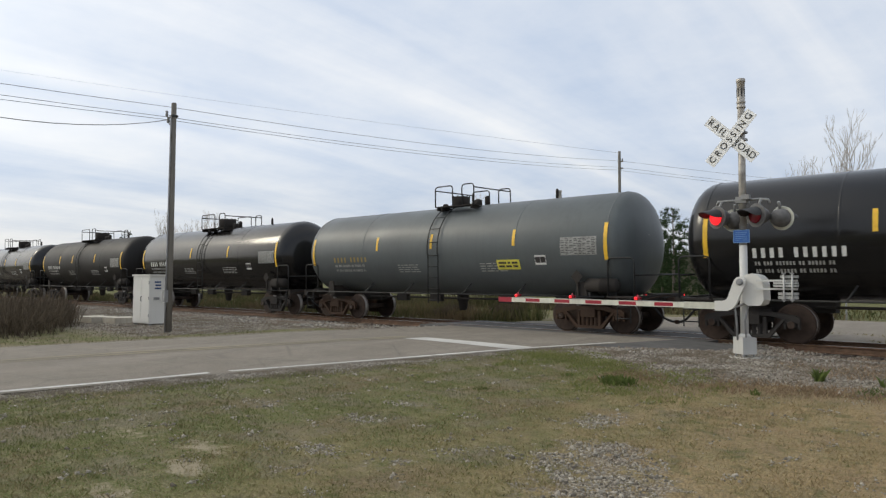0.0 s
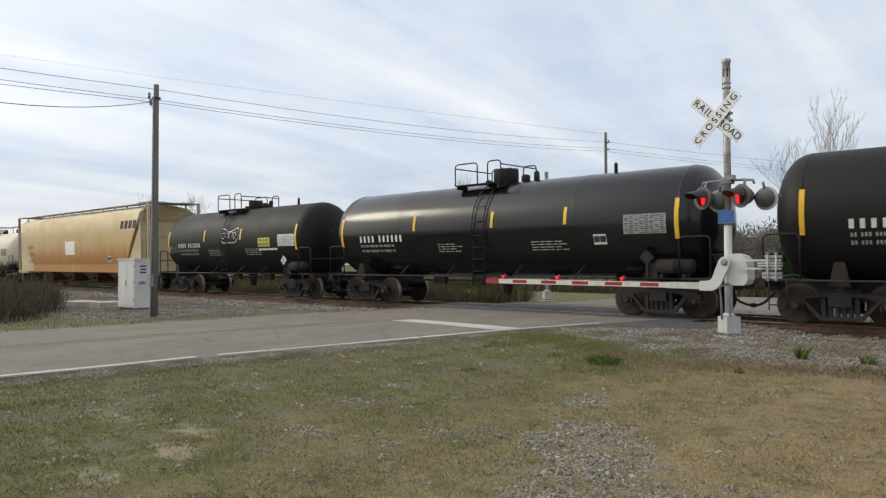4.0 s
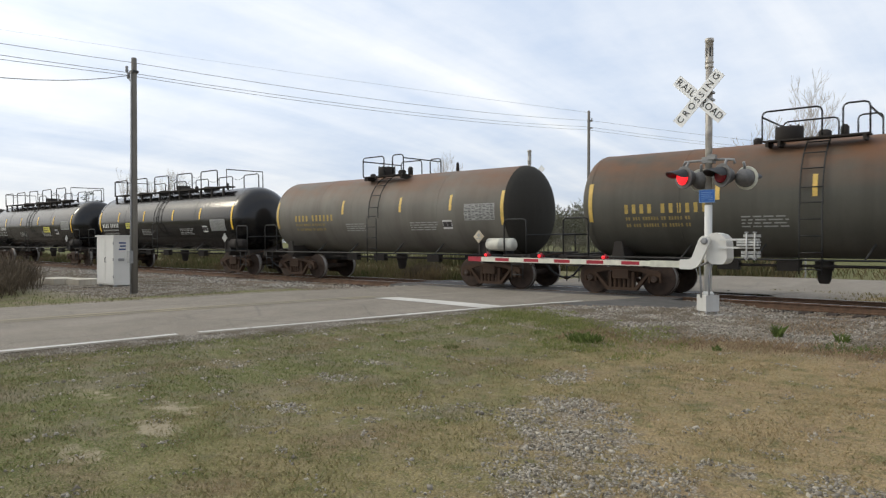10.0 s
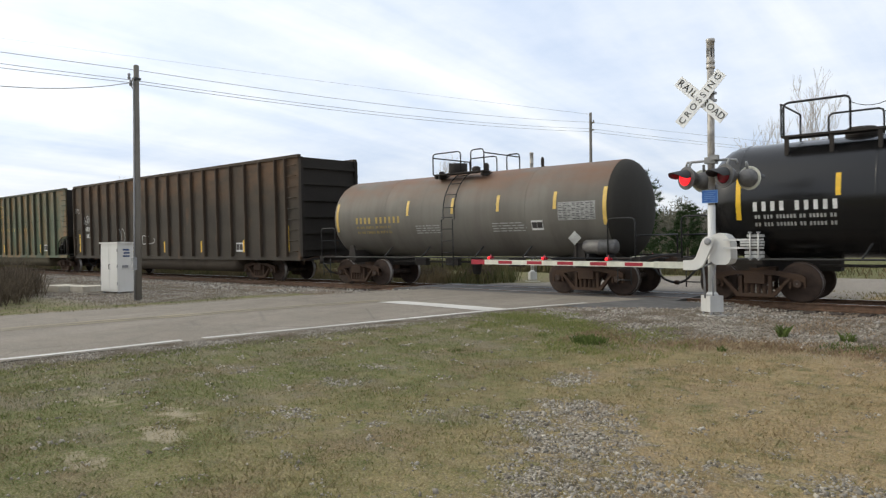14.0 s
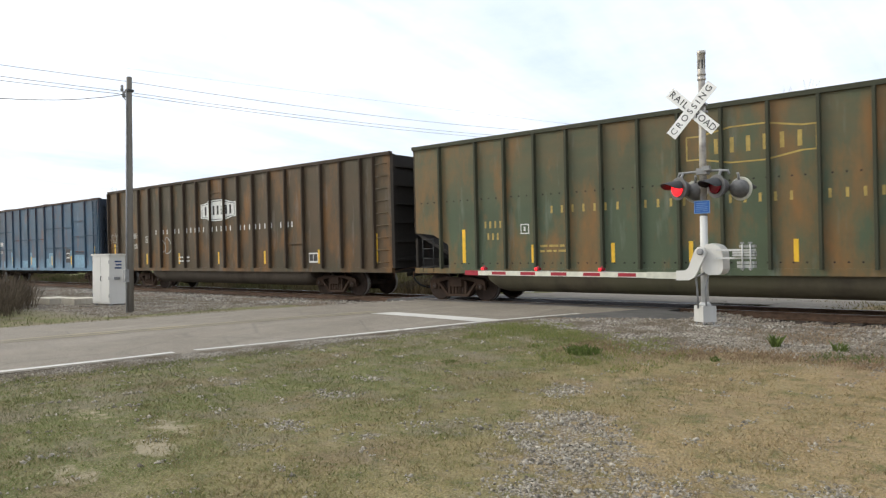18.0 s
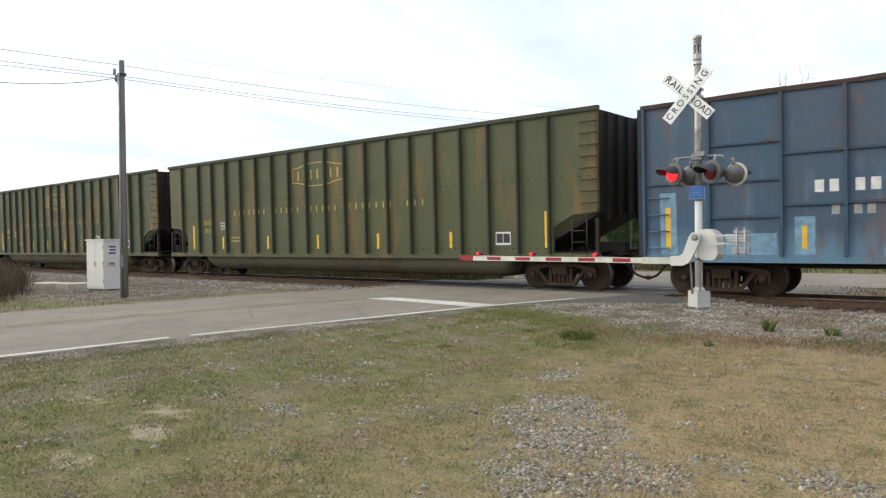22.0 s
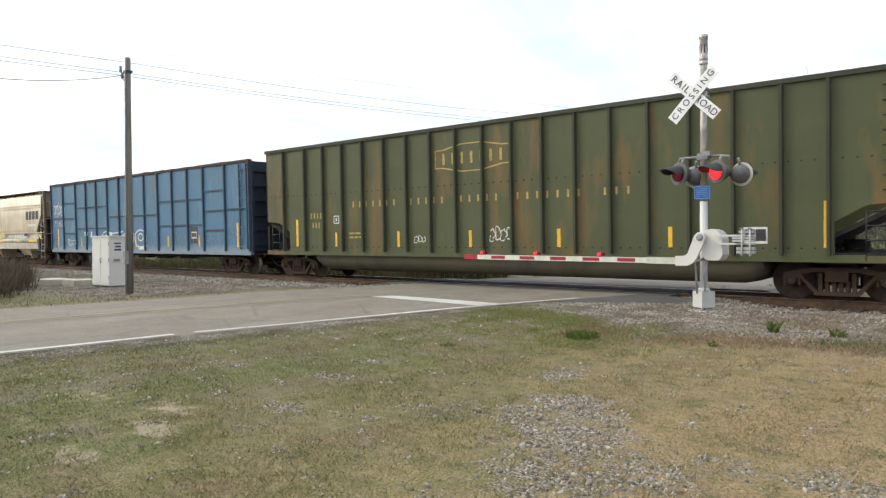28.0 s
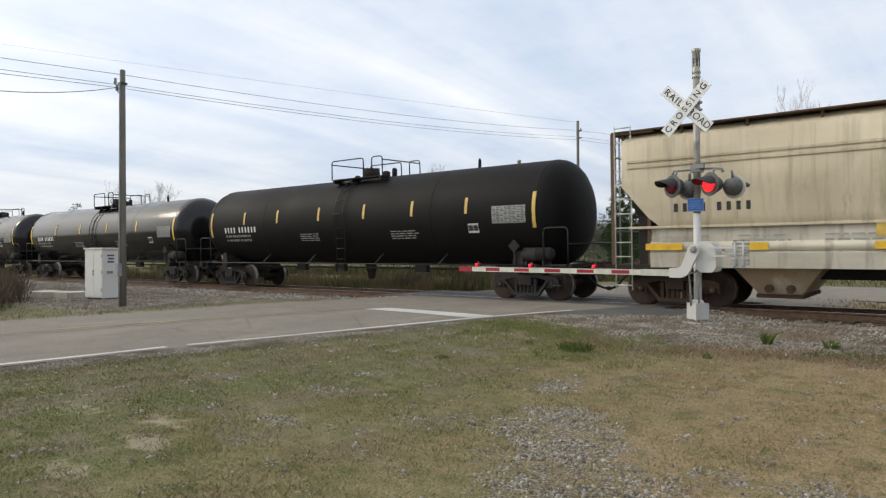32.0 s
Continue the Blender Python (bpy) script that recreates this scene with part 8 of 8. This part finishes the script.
    blades("grass", x[keep], y[keep], RNG.uniform(0.03, 0.09, keep.sum()), RNG.uniform(0.008, 0.016, keep.sum()), M_VERGE, "rough grass on the road verge", "grass", 0.8)
    # weeds beyond the track
    n = 26000
    x, y = RNG.uniform(-75, -13.8, n), RNG.uniform(20.6, 24.5, n)
    keep = (x < -15.5 + 1.2 * (patchiness(x, y) - 0.5)) & (RNG.random(n) < 0.25 + patchiness(x, y, 0.8, 1))
    x, y = x[keep], y[keep]
    blades("weeds", x, y, RNG.uniform(0.25, 0.62, len(x)) * (0.5 + patchiness(x, y, 0.9, 6)), RNG.uniform(0.012, 0.03, len(x)), M_WEED, "tall mixed green and dry weeds behind the track", "weeds", 0.5)
    n = 9000
    x, y = RNG.uniform(-5.5, 30, n), RNG.uniform(20.4, 22.7, n)
    blades("grass", x, y, RNG.uniform(0.04, 0.14, n), RNG.uniform(0.012, 0.025, n), M_GRASS, "short grass strip behind the track", "grass", 0.8)
    n = 9000
    x, y = RNG.uniform(-60, -7, n), RNG.uniform(31.7, 34.0, n)
    keep = RNG.random(n) < 0.3 + patchiness(x, y, 0.7, 2)
    blades("weeds", x[keep], y[keep], RNG.uniform(0.3, 0.85, keep.sum()) * (0.5 + patchiness(x, y, 0.6, 6)[keep]), RNG.uniform(0.02, 0.045, keep.sum()), M_DRYWEED, "dry brown weeds beyond the far road", "weeds", 0.5)
    n = 16000
    x, y = RNG.uniform(-70, 40, n), RNG.uniform(31.8, 46, n)
    blades("grass", x, y, RNG.uniform(0.1, 0.35, n), RNG.uniform(0.02, 0.05, n), M_WEED, "rough meadow grass beyond the far road", "grass", 0.8)


sow_grass()


def tuft(x, y, r, h, n, material, name, label, category="plant", lean=0.9):
    a, d = RNG.uniform(0, 2 * np.pi, n), r * np.sqrt(RNG.random(n))
    px, py = x + d * np.cos(a), y + d * np.sin(a)
    ob = blades(name, px, py, RNG.uniform(0.4, 1.0, n) * h, RNG.uniform(0.006, 0.016, n), material, label, category, lean)
    ob["kind"] = "thing"
    del ob["kind"]
    return ob


tuft(-4.80, 9.15, 0.26, 0.13, 420, M_LUSH, "grass_tuft", "bright green tuft of long grass")
tuft(-2.63, 11.15, 0.07, 0.21, 70, M_LUSH, "weed_plant", "small dark green weed growing in gravel")
tuft(-1.76, 11.1, 0.10, 0.17, 70, M_LUSH, "weed_plant", "small dark green weed growing in gravel")
tuft(-3.0, 9.5, 0.06, 0.10, 50, M_LUSH, "weed_plant", "tiny green weed in dry grass")
tuft(-5.7, 9.3, 0.07, 0.05, 60, M_LUSH, "weed_plant", "tiny green weed in short grass")
tuft(-6.1, 7.6, 0.12, 0.05, 90, M_LUSH, "weed_plant", "tiny green weed in short grass")


def dry_bush(x, y, r, h, n, label):
    """A thicket of dead stalks, each forking once."""
    co, fa = [], []
    for i in range(n):
        a, d = random.uniform(0, 6.28), r * math.sqrt(random.random())
        p = Vector((x + d * math.cos(a) * 1.25, y + d * math.sin(a), 0))
        p.z = float(ground_height(np.array([p.x]), np.array([p.y]))[0]) - 0.02
        top = p + Vector((random.gauss(0, 0.22), random.gauss(0, 0.22), 1)) * h * random.uniform(0.35, 1.15) * (1 - 0.35 * (d / r) ** 2)
        mid = (p + top) / 2 + Vector((random.gauss(0, 0.05), random.gauss(0, 0.05), 0))
        ends = [(p, mid, 0.011), (mid, top, 0.008)] + [(mid, mid + Vector((random.gauss(0, 0.18), random.gauss(0, 0.18), random.uniform(0.15, 0.45))), 0.006) for _ in range(3)]
        for s, e, w in ends:
            d1 = (e - s).cross(Vector((random.gauss(0, 1), random.gauss(0, 1), 0.1))).normalized() * w
            k = len(co)
            co += [s - d1, s + d1, e + d1 * 0.5, e - d1 * 0.5]
            fa.append((k, k + 1, k + 2, k + 3))
    me = bpy.data.meshes.new("dry_bush")
    me.from_pydata(co, [], fa)
    me.materials.append(M_DEAD)
    return tagged(new("dry_bush", me), label, "bush")


dry_bush(-22.4, 6.3, 1.35, 1.15, 560, "thicket of dead brown stalks by the road")
dry_bush(-24.8, 7.3, 1.6, 1.25, 700, "thicket of dead brown stalks by the road")
dry_bush(-27.6, 8.2, 1.6, 1.1, 600, "thicket of dead brown stalks by the road")
dry_bush(-19.4, 22.3, 0.8, 0.8, 300, "dead brown weeds behind the track")
dry_bush(-16.9, 22.6, 0.5, 0.75, 260, "straw-brown clump of weeds behind the track")


# ---- signal cabinet, slabs, poles, wires ----
def cabinet():
    root = thing("signal_cabinet", pose(-22.0, 10.15, 0.05, 0, 0, 3), "white double-door signal equipment cabinet beside the track", "cabinet")
    boxes("base_timber", M_TIE, root, (-1.0, 0.66, -0.36, -0.14, -0.15, 0.06), (-0.9, 0.66, 0.12, 0.36, -0.15, 0.06), bevel=0.02, label="dark timber under the cabinet")
    boxes("body", M_WHITE, root, (-0.53, 0.53, -0.25, 0.25, 0.14, 1.66), bevel=0.012)
    boxes("leg", M_GREYMETAL, root, *[(a - 0.04, a + 0.04, b - 0.04, b + 0.04, 0.04, 0.15) for a in (-0.46, 0.46) for b in (-0.18, 0.18)])
    boxes("roof_cap", M_WHITE, root, (-0.57, 0.57, -0.29, 0.29, 1.66, 1.71), bevel=0.012)
    for s in (-1, 1):
        d = boxes("door", M_WHITE, root, (min(0.01 * s, 0.51 * s), max(0.01 * s, 0.51 * s), -0.268, -0.246, 0.18, 1.63), bevel=0.006)
        boxes("hinge", M_GREYMETAL, d, *[(s * 0.50 - 0.015, s * 0.50 + 0.015, -0.276, -0.262, z, z + 0.1) for z in (0.35, 0.9, 1.4)])
    tubes("door_handle", M_BLACKMETAL, root, [[(0.05, -0.268, 0.86), (0.05, -0.30, 0.86), (0.05, -0.30, 1.0), (0.05, -0.268, 1.0)]], 0.012)
    boxes("notice_bars", M_BLUEDARK, root, *[(0.532, 0.535, -0.10 + 0.03 * (i % 2), 0.12, 1.44 - 0.1 * i, 1.49 - 0.1 * i) for i in range(3)], label="dark blue printed bars on the cabinet side")
    boxes("padlock_hasp", M_GREYMETAL, root, (0.53, 0.56, -0.12, 0.06, 0.90, 0.98), bevel=0.01)


M_BLUEDARK = plain("dark_blue_print", (0.03, 0.06, 0.16), 0.5)
cabinet()
for x, y, a, w in ((-25.2, 9.75, 5, 1.25), (-24.0, 10.15, 2, 0.95)):
    bm = bmesh.new()
    bm_box(bm, -w / 2, w / 2, -0.45, 0.45, -0.05, 0.25)
    slab = part("concrete_slab", bm, M_SLAB, bevel=0.02)
    slab.matrix_basis = pose(x, y, 0.05, 0, 0, a)
    tagged(slab, "stained precast concrete slab lying on gravel", "slab", "slabs by the cabinet")
bm = bmesh.new()
bm_box(bm, -0.5, 0.5, -0.2, 0.2, 0, 0.1)
pad = part("wooden_plank", bm, M_TIE, bevel=0.01)
pad.matrix_basis = pose(-21.9, 9.6, 0.03, 0, 0, 8)
tagged(pad, "weathered timber step before the cabinet", "plank")


def utility_pole(x, y, top, r0, r1, label, hardware=True, arm=False, lean=0.0):
    z = float(ground_height(np.array([x]), np.array([y]))[0])
    root = thing("utility_pole", pose(x, y, z - 0.1, 0, lean, 0), label, "utility pole", "poles carrying the wires")
    h = top - z + 0.1
    bm = bmesh.new()
    bm_lathe(bm, [(0, r0), (h * 0.5, (r0 + r1) / 2), (h - 0.02, r1), (h, r1 * 0.8)], (0, 0, 0), (0, 0, 1), 16)
    part("shaft", bm, M_WOODPOLE, root, "round weathered grey wooden shaft")
    if hardware:
        tubes("conduit", M_GREYMETAL, root, [[(0.02, -r0 - 0.03, 0), (0.02, -r0 - 0.02, 2.3), (0.02, -r1 - 0.02, h - 0.4)]], 0.022)
        boxes("meter_box", M_GREYMETAL, root, (-0.06, 0.08, -r0 - 0.09, -r0 + 0.02, 0.95, 1.3), bevel=0.02)
        for k, (dx, dz) in enumerate(((-0.32, 0.42), (-0.22, 0.62))):
            tubes("insulator_bracket", M_GREYMETAL, root, [[(0, 0, h - dz), (dx * 0.6, -0.05, h - dz), (dx, -0.05, h - dz + 0.08)]], 0.018)
            bm = bmesh.new()
            bm_lathe(bm, [(0, 0.03), (0.05, 0.05), (0.1, 0.03), (0.15, 0.045), (0.18, 0.02)], (dx, -0.05, h - dz + 0.06), (0, 0, 1), 10)
            part("insulator", bm, M_GREYMETAL, root, "grey wire insulator")
        boxes("top_band", M_BLACKMETAL, root, (-r1 - 0.02, r1 + 0.02, -r1 - 0.02, r1 + 0.02, h - 0.42, h - 0.36))
    if arm:
        boxes("cross_arm", M_WOODPOLE, root, (-0.08, 0.22, -0.04, 0.04, h - 0.62, h - 0.55), (-0.08, 0.22, -0.04, 0.04, h - 1.02, h - 0.95), bevel=0.01)
        for dx in (0.18,):
            bm = bmesh.new()
            bm_lathe(bm, [(0, 0.03), (0.06, 0.045), (0.12, 0.02)], (dx, 0, h - 0.55), (0, 0, 1), 8)
            part("insulator", bm, M_GREYMETAL, root)
    return root


utility_pole(-18.78, 9.25, 6.68, 0.09, 0.07, "slim weathered grey wooden utility pole by the road")
utility_pole(-18.15, 35.0, 9.0, 0.10, 0.075, "distant grey wooden utility pole with short arms", False, True)


def wire(points, sag, r=0.0075, label="thin dark overhead wire between poles"):
    pts = []
    for (a, b), s in zip(zip(points, points[1:]), sag):
        a, b = Vector(a), Vector(b)
        for k in range(13):
            t = k / 12
            p = a.lerp(b, t)
            p.z -= 4 * s * t * (1 - t)
            if k or not pts:
                pts.append(p)
    bm = bmesh.new()
    bm_tube(bm, pts, r, 5)
    tagged(part("overhead_wire", bm, M_WIRE), label, "wire", "overhead wires")


M_WIRE = plain("grey_aluminium_wire", (0.20, 0.195, 0.19), 0.6)
wire([(-19.4, -22, 6.0), (-18.84, 9.25, 6.56), (-18.1, 35, 8.45), (9, 75, 7.5)], (0.35, 0.25, 0.6))
wire([(-19.4, -22, 5.85), (-18.9, 9.15, 6.27), (-18.3, 35, 8.12), (8, 75, 7.1)], (0.35, 0.25, 0.6))
wire([(-19.4, -22, 5.70), (-18.95, 9.1, 6.20), (-18.3, 35, 7.95), (8, 75, 7.0)], (0.40, 0.25, 0.6))
wire([(-13.8, 0.2, 4.75), (-19.05, 9.2, 6.22)], (0.5,), 0.010, "slack grey service wire leaving the pole")
wire([(-86, 8.9, 24.0), (-18.15, 35, 8.9)], (0.3,), 0.006, "thin guy wire above the other wires")

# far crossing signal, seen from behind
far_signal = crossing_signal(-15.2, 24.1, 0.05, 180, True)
tagged(far_signal, "distant crossing signal mast seen from its back")


def stop_sign(x, y):
    root = thing("stop_sign", pose(x, y, -0.18, 0, 0, 160), "bare metal back of an octagonal road sign", "road sign")
    boxes("post", M_GREYMETAL, root, (-0.03, 0.03, -0.02, 0.02, -0.1, 2.4), bevel=0.004)
    bm = bmesh.new()
    o = [(0.40 * math.cos(math.radians(22.5 + 45 * k)), 2.15 + 0.40 * math.sin(math.radians(22.5 + 45 * k))) for k in range(8)]
    bm_prism(bm, o, -0.035, -0.03)
    part("sign_plate", bm, M_SIGNBACK, root, "octagonal sign plate")


M_SIGNBACK = plain("bare_sign_back", (0.6, 0.6, 0.58), 0.5, 0.3)
stop_sign(-6.72, 33.2)


# ---- trees ----
M_BARK = plain("grey_brown_bark", (0.15, 0.125, 0.105), 0.95, 0, 0.3, 4)
M_NEEDLE = island_material("dark_pine_needles", (0.022, 0.045, 0.018), (0.055, 0.085, 0.03))
M_TWIG = island_material("bare_twigs", (0.30, 0.26, 0.22), (0.44, 0.39, 0.33))
M_WOODS = island_material("hazy_bare_woods", (0.13, 0.12, 0.095), (0.18, 0.165, 0.135), (0.115, 0.125, 0.08), scale=0.05, spec=0.0)


def bare_tree(x, y, height, seed, label, spread=0.32, depth_max=6):
    """Upright limbs forking again and again into fine twigs."""
    r = random.Random(seed)
    root = thing("bare_tree", pose(x, y, 0), label, "tree", "bare trees")
    trunk, twigs = bmesh.new(), bmesh.new()

    def grow(p, d, length, rad, depth):
        pts, q = [p], p
        for i in range(4):
            d = (d + Vector((r.gauss(0, 0.09), r.gauss(0, 0.09), r.gauss(0.07, 0.06)))).normalized()
            q = q + d * length / 4
            pts.append(q)
        bm_tube(trunk if depth < 2 else twigs, pts, max(rad, 0.008), 7 if depth < 2 else 3, max(rad * 0.6, 0.005), depth < 1)
        if depth >= depth_max:
            return
        for k in range(4 if depth == 0 else 3):
            at = pts[4] if k < 2 else pts[r.randint(1, 3)]
            a = r.uniform(0, 6.28)
            side = Vector((math.cos(a), math.sin(a), r.uniform(0.0, 0.5)))
            nd = (d + side * r.uniform(0.3, 0.62) * (1 + spread) * 0.72).normalized()
            grow(at, nd, length * r.uniform(0.62, 0.80) * (0.85 if k == 2 else 1.0), rad * r.uniform(0.48, 0.64), depth + 1)
    grow(Vector((0, 0, -0.1)), Vector((0, 0, 1)), height * 0.27, height * 0.0085, 0)
    k = height / max(v.co.z for v in twigs.verts)
    for b in (trunk, twigs):
        for v in b.verts:
            v.co *= k
    part("trunk", trunk, M_BARK, root)
    part("crown", twigs, M_TWIG, root, "bare twiggy crown")


bare_tree(-11.4, 50, 13.3, 3, "tall leafless tree beyond the far road")
bare_tree(-3.5, 58, 12.0, 8, "leafless tree beyond the far road")
bare_tree(-47.0, 60, 11.9, 5, "leafless tree in the distance")
bare_tree(-115.4, 55, 14.4, 12, "leafless tree in the distance")
bare_tree(-102.0, 55, 13.2, 13, "leafless tree in the distance")
bare_tree(-110.0, 56, 11.0, 14, "leafless tree in the distance")


def pine_tree(x, y, height, width, seed):
    r = random.Random(seed)
    root = thing("pine_tree", pose(x, y, 0), "dark green pine tree beyond the track", "tree", "pine trees")
    bm = bmesh.new()
    bm_tube(bm, [(0, 0, -0.1), (0.05, 0, height * 0.5), (0, 0, height)], 0.02 * height, 8, 0.02)
    part("trunk", bm, M_BARK, root)
    co, fa = [], []
    z = height * 0.12
    while z < height * 0.97:
        k = 1 - z / height
        for b in range(6):
            a = r.uniform(0, 6.28)
            ln = width * 0.55 * (k ** 0.55) * r.uniform(0.55, 1.1) + 0.2
            # tufts of needles along each branch, thickest at its tip
            for s in range(int(3 + 6 * k)):
                t = 0.3 + 0.7 * r.random() ** 0.6
                c = Vector((math.cos(a) * ln * t + r.gauss(0, 0.09), math.sin(a) * ln * t + r.gauss(0, 0.09), z + t * t * ln * 0.45 + r.gauss(0, 0.07)))
                for q in range(16):
                    d = Vector((math.cos(a) * 0.5 + r.gauss(0, 0.7), math.sin(a) * 0.5 + r.gauss(0, 0.7), r.gauss(0.5, 0.5))).normalized() * r.uniform(0.14, 0.30)
                    w = d.cross(Vector((r.gauss(0, 1), r.gauss(0, 1), r.gauss(0, 1)))).normalized() * 0.017
                    i = len(co)
                    co += [c - w, c + w, c + d]
                    fa.append((i, i + 1, i + 2))
        z += height * 0.036
    me = bpy.data.meshes.new("crown")
    me.from_pydata(co, [], fa)
    me.materials.append(M_NEEDLE)
    c = new("crown", me)
    c.parent = root
    tagged(c, "ragged dark green needle crown")


pine_tree(-17.25, 40, 6.1, 3.4, 1)
pine_tree(-19.3, 43, 4.9, 3.0, 2)
pine_tree(-16.0, 44, 4.0, 2.6, 3)
pine_tree(-8.7, 36, 2.4, 2.2, 4)
for k, (x, h) in enumerate(((-128.8, 11.0), (-132.5, 9.2), (-136.4, 9.6), (-140.2, 9.5), (-145.0, 8.6), (-150.8, 8.4), (-158.0, 8.8), (-122.0, 8.0))):
    pine_tree(x, 55 + 2.5 * (k % 3), h, h * 0.5, 20 + k)


def far_woods():
    """A distant belt of bare and evergreen trees as many small sprays."""
    co = []
    r = np.random.default_rng(9)
    stems = []
    for i in range(1000):
        near = i < 420
        if i >= 760:
            stems.append((r.uniform(-70, 50), r.uniform(84, 92), r.uniform(2.2, 4.0)))
            continue
        x = r.uniform(-65, 45) if near else r.uniform(-420, 160)
        y = r.uniform(88, 140) if near else r.uniform(120, 220)
        h = r.uniform(5.0, 9.0) if near else r.uniform(4.0, 6.5)
        stems.append((x, y, h))
    for k, (x, y, h) in enumerate(stems):
        # a rounded crown of fine sprays round several limbs
        n = 900 if k < 420 else 260
        limb = r.normal(size=(7, 3)) * np.array([h * 0.20, h * 0.20, h * 0.13]) + np.array([x, y, h * 0.52])
        u = r.normal(size=(n, 3))
        u /= np.linalg.norm(u, axis=1)[:, None]
        c = limb[r.integers(0, 7, n)] + u * (r.random(n)[:, None] ** 0.5) * h * 0.22
        d = (u * 0.6 + r.normal(size=(n, 3)) * 0.6 + np.array([0, 0, 0.25])) * h * 0.042
        w = np.cross(d, r.normal(size=(n, 3)))
        w = w / (np.linalg.norm(w, axis=1)[:, None] + 1e-9) * h * (0.011 if k < 420 else 0.018)
        v = np.stack([c - w, c + w, c + d], 1)
        co.append(v.reshape(-1, 3))
        co.append(np.array([[x - 0.10, y, -0.2], [x + 0.10, y, -0.2], [x, y, h * 0.6]]))
    pts = np.concatenate(co)
    scatter_mesh("far_woods", pts, np.arange(len(pts)).reshape(-1, 3), M_WOODS, "hazy belt of bare trees on the horizon", "woods")


far_woods()


# ---- what moves ----
def motions():
    rows_t = [i * 2.0 for i in range(17)]
    for car, c in CARS:
        walk(car, [(t, pose(c + train_at(t), TRACK, RAIL, CANT)) for t in rows_t])
    # the wheels roll: one turn for every 2.87 m
    first = {}
    for w, dx in WHEELS:
        if dx not in first:
            walk(w, [(k / FPS, pose(dx, 0, 0.457, 0, math.degrees((train_at(k / FPS)) / 0.457), 0)) for k in range(32 * FPS + 1)])
            first[dx] = w
        else:
            w.rotation_mode = "QUATERNION"
            w.animation_data_create()
            w.animation_data.action = first[dx].animation_data.action
            w.animation_data.action_slot = first[dx].animation_data.action_slot
    # flashing is imitated by turning the discs: lit in turn for 0.65 s, with four dark spells
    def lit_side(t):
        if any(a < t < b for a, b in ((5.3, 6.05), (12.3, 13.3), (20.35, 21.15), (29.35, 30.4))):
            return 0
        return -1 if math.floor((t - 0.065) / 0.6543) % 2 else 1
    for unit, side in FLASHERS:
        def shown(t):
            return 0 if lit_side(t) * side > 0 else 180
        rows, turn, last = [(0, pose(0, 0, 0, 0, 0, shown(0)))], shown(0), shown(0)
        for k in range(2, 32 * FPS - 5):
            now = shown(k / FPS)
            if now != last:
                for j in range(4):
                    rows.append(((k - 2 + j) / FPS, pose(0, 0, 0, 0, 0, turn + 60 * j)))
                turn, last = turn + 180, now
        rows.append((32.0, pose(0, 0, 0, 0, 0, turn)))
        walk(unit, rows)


motions()
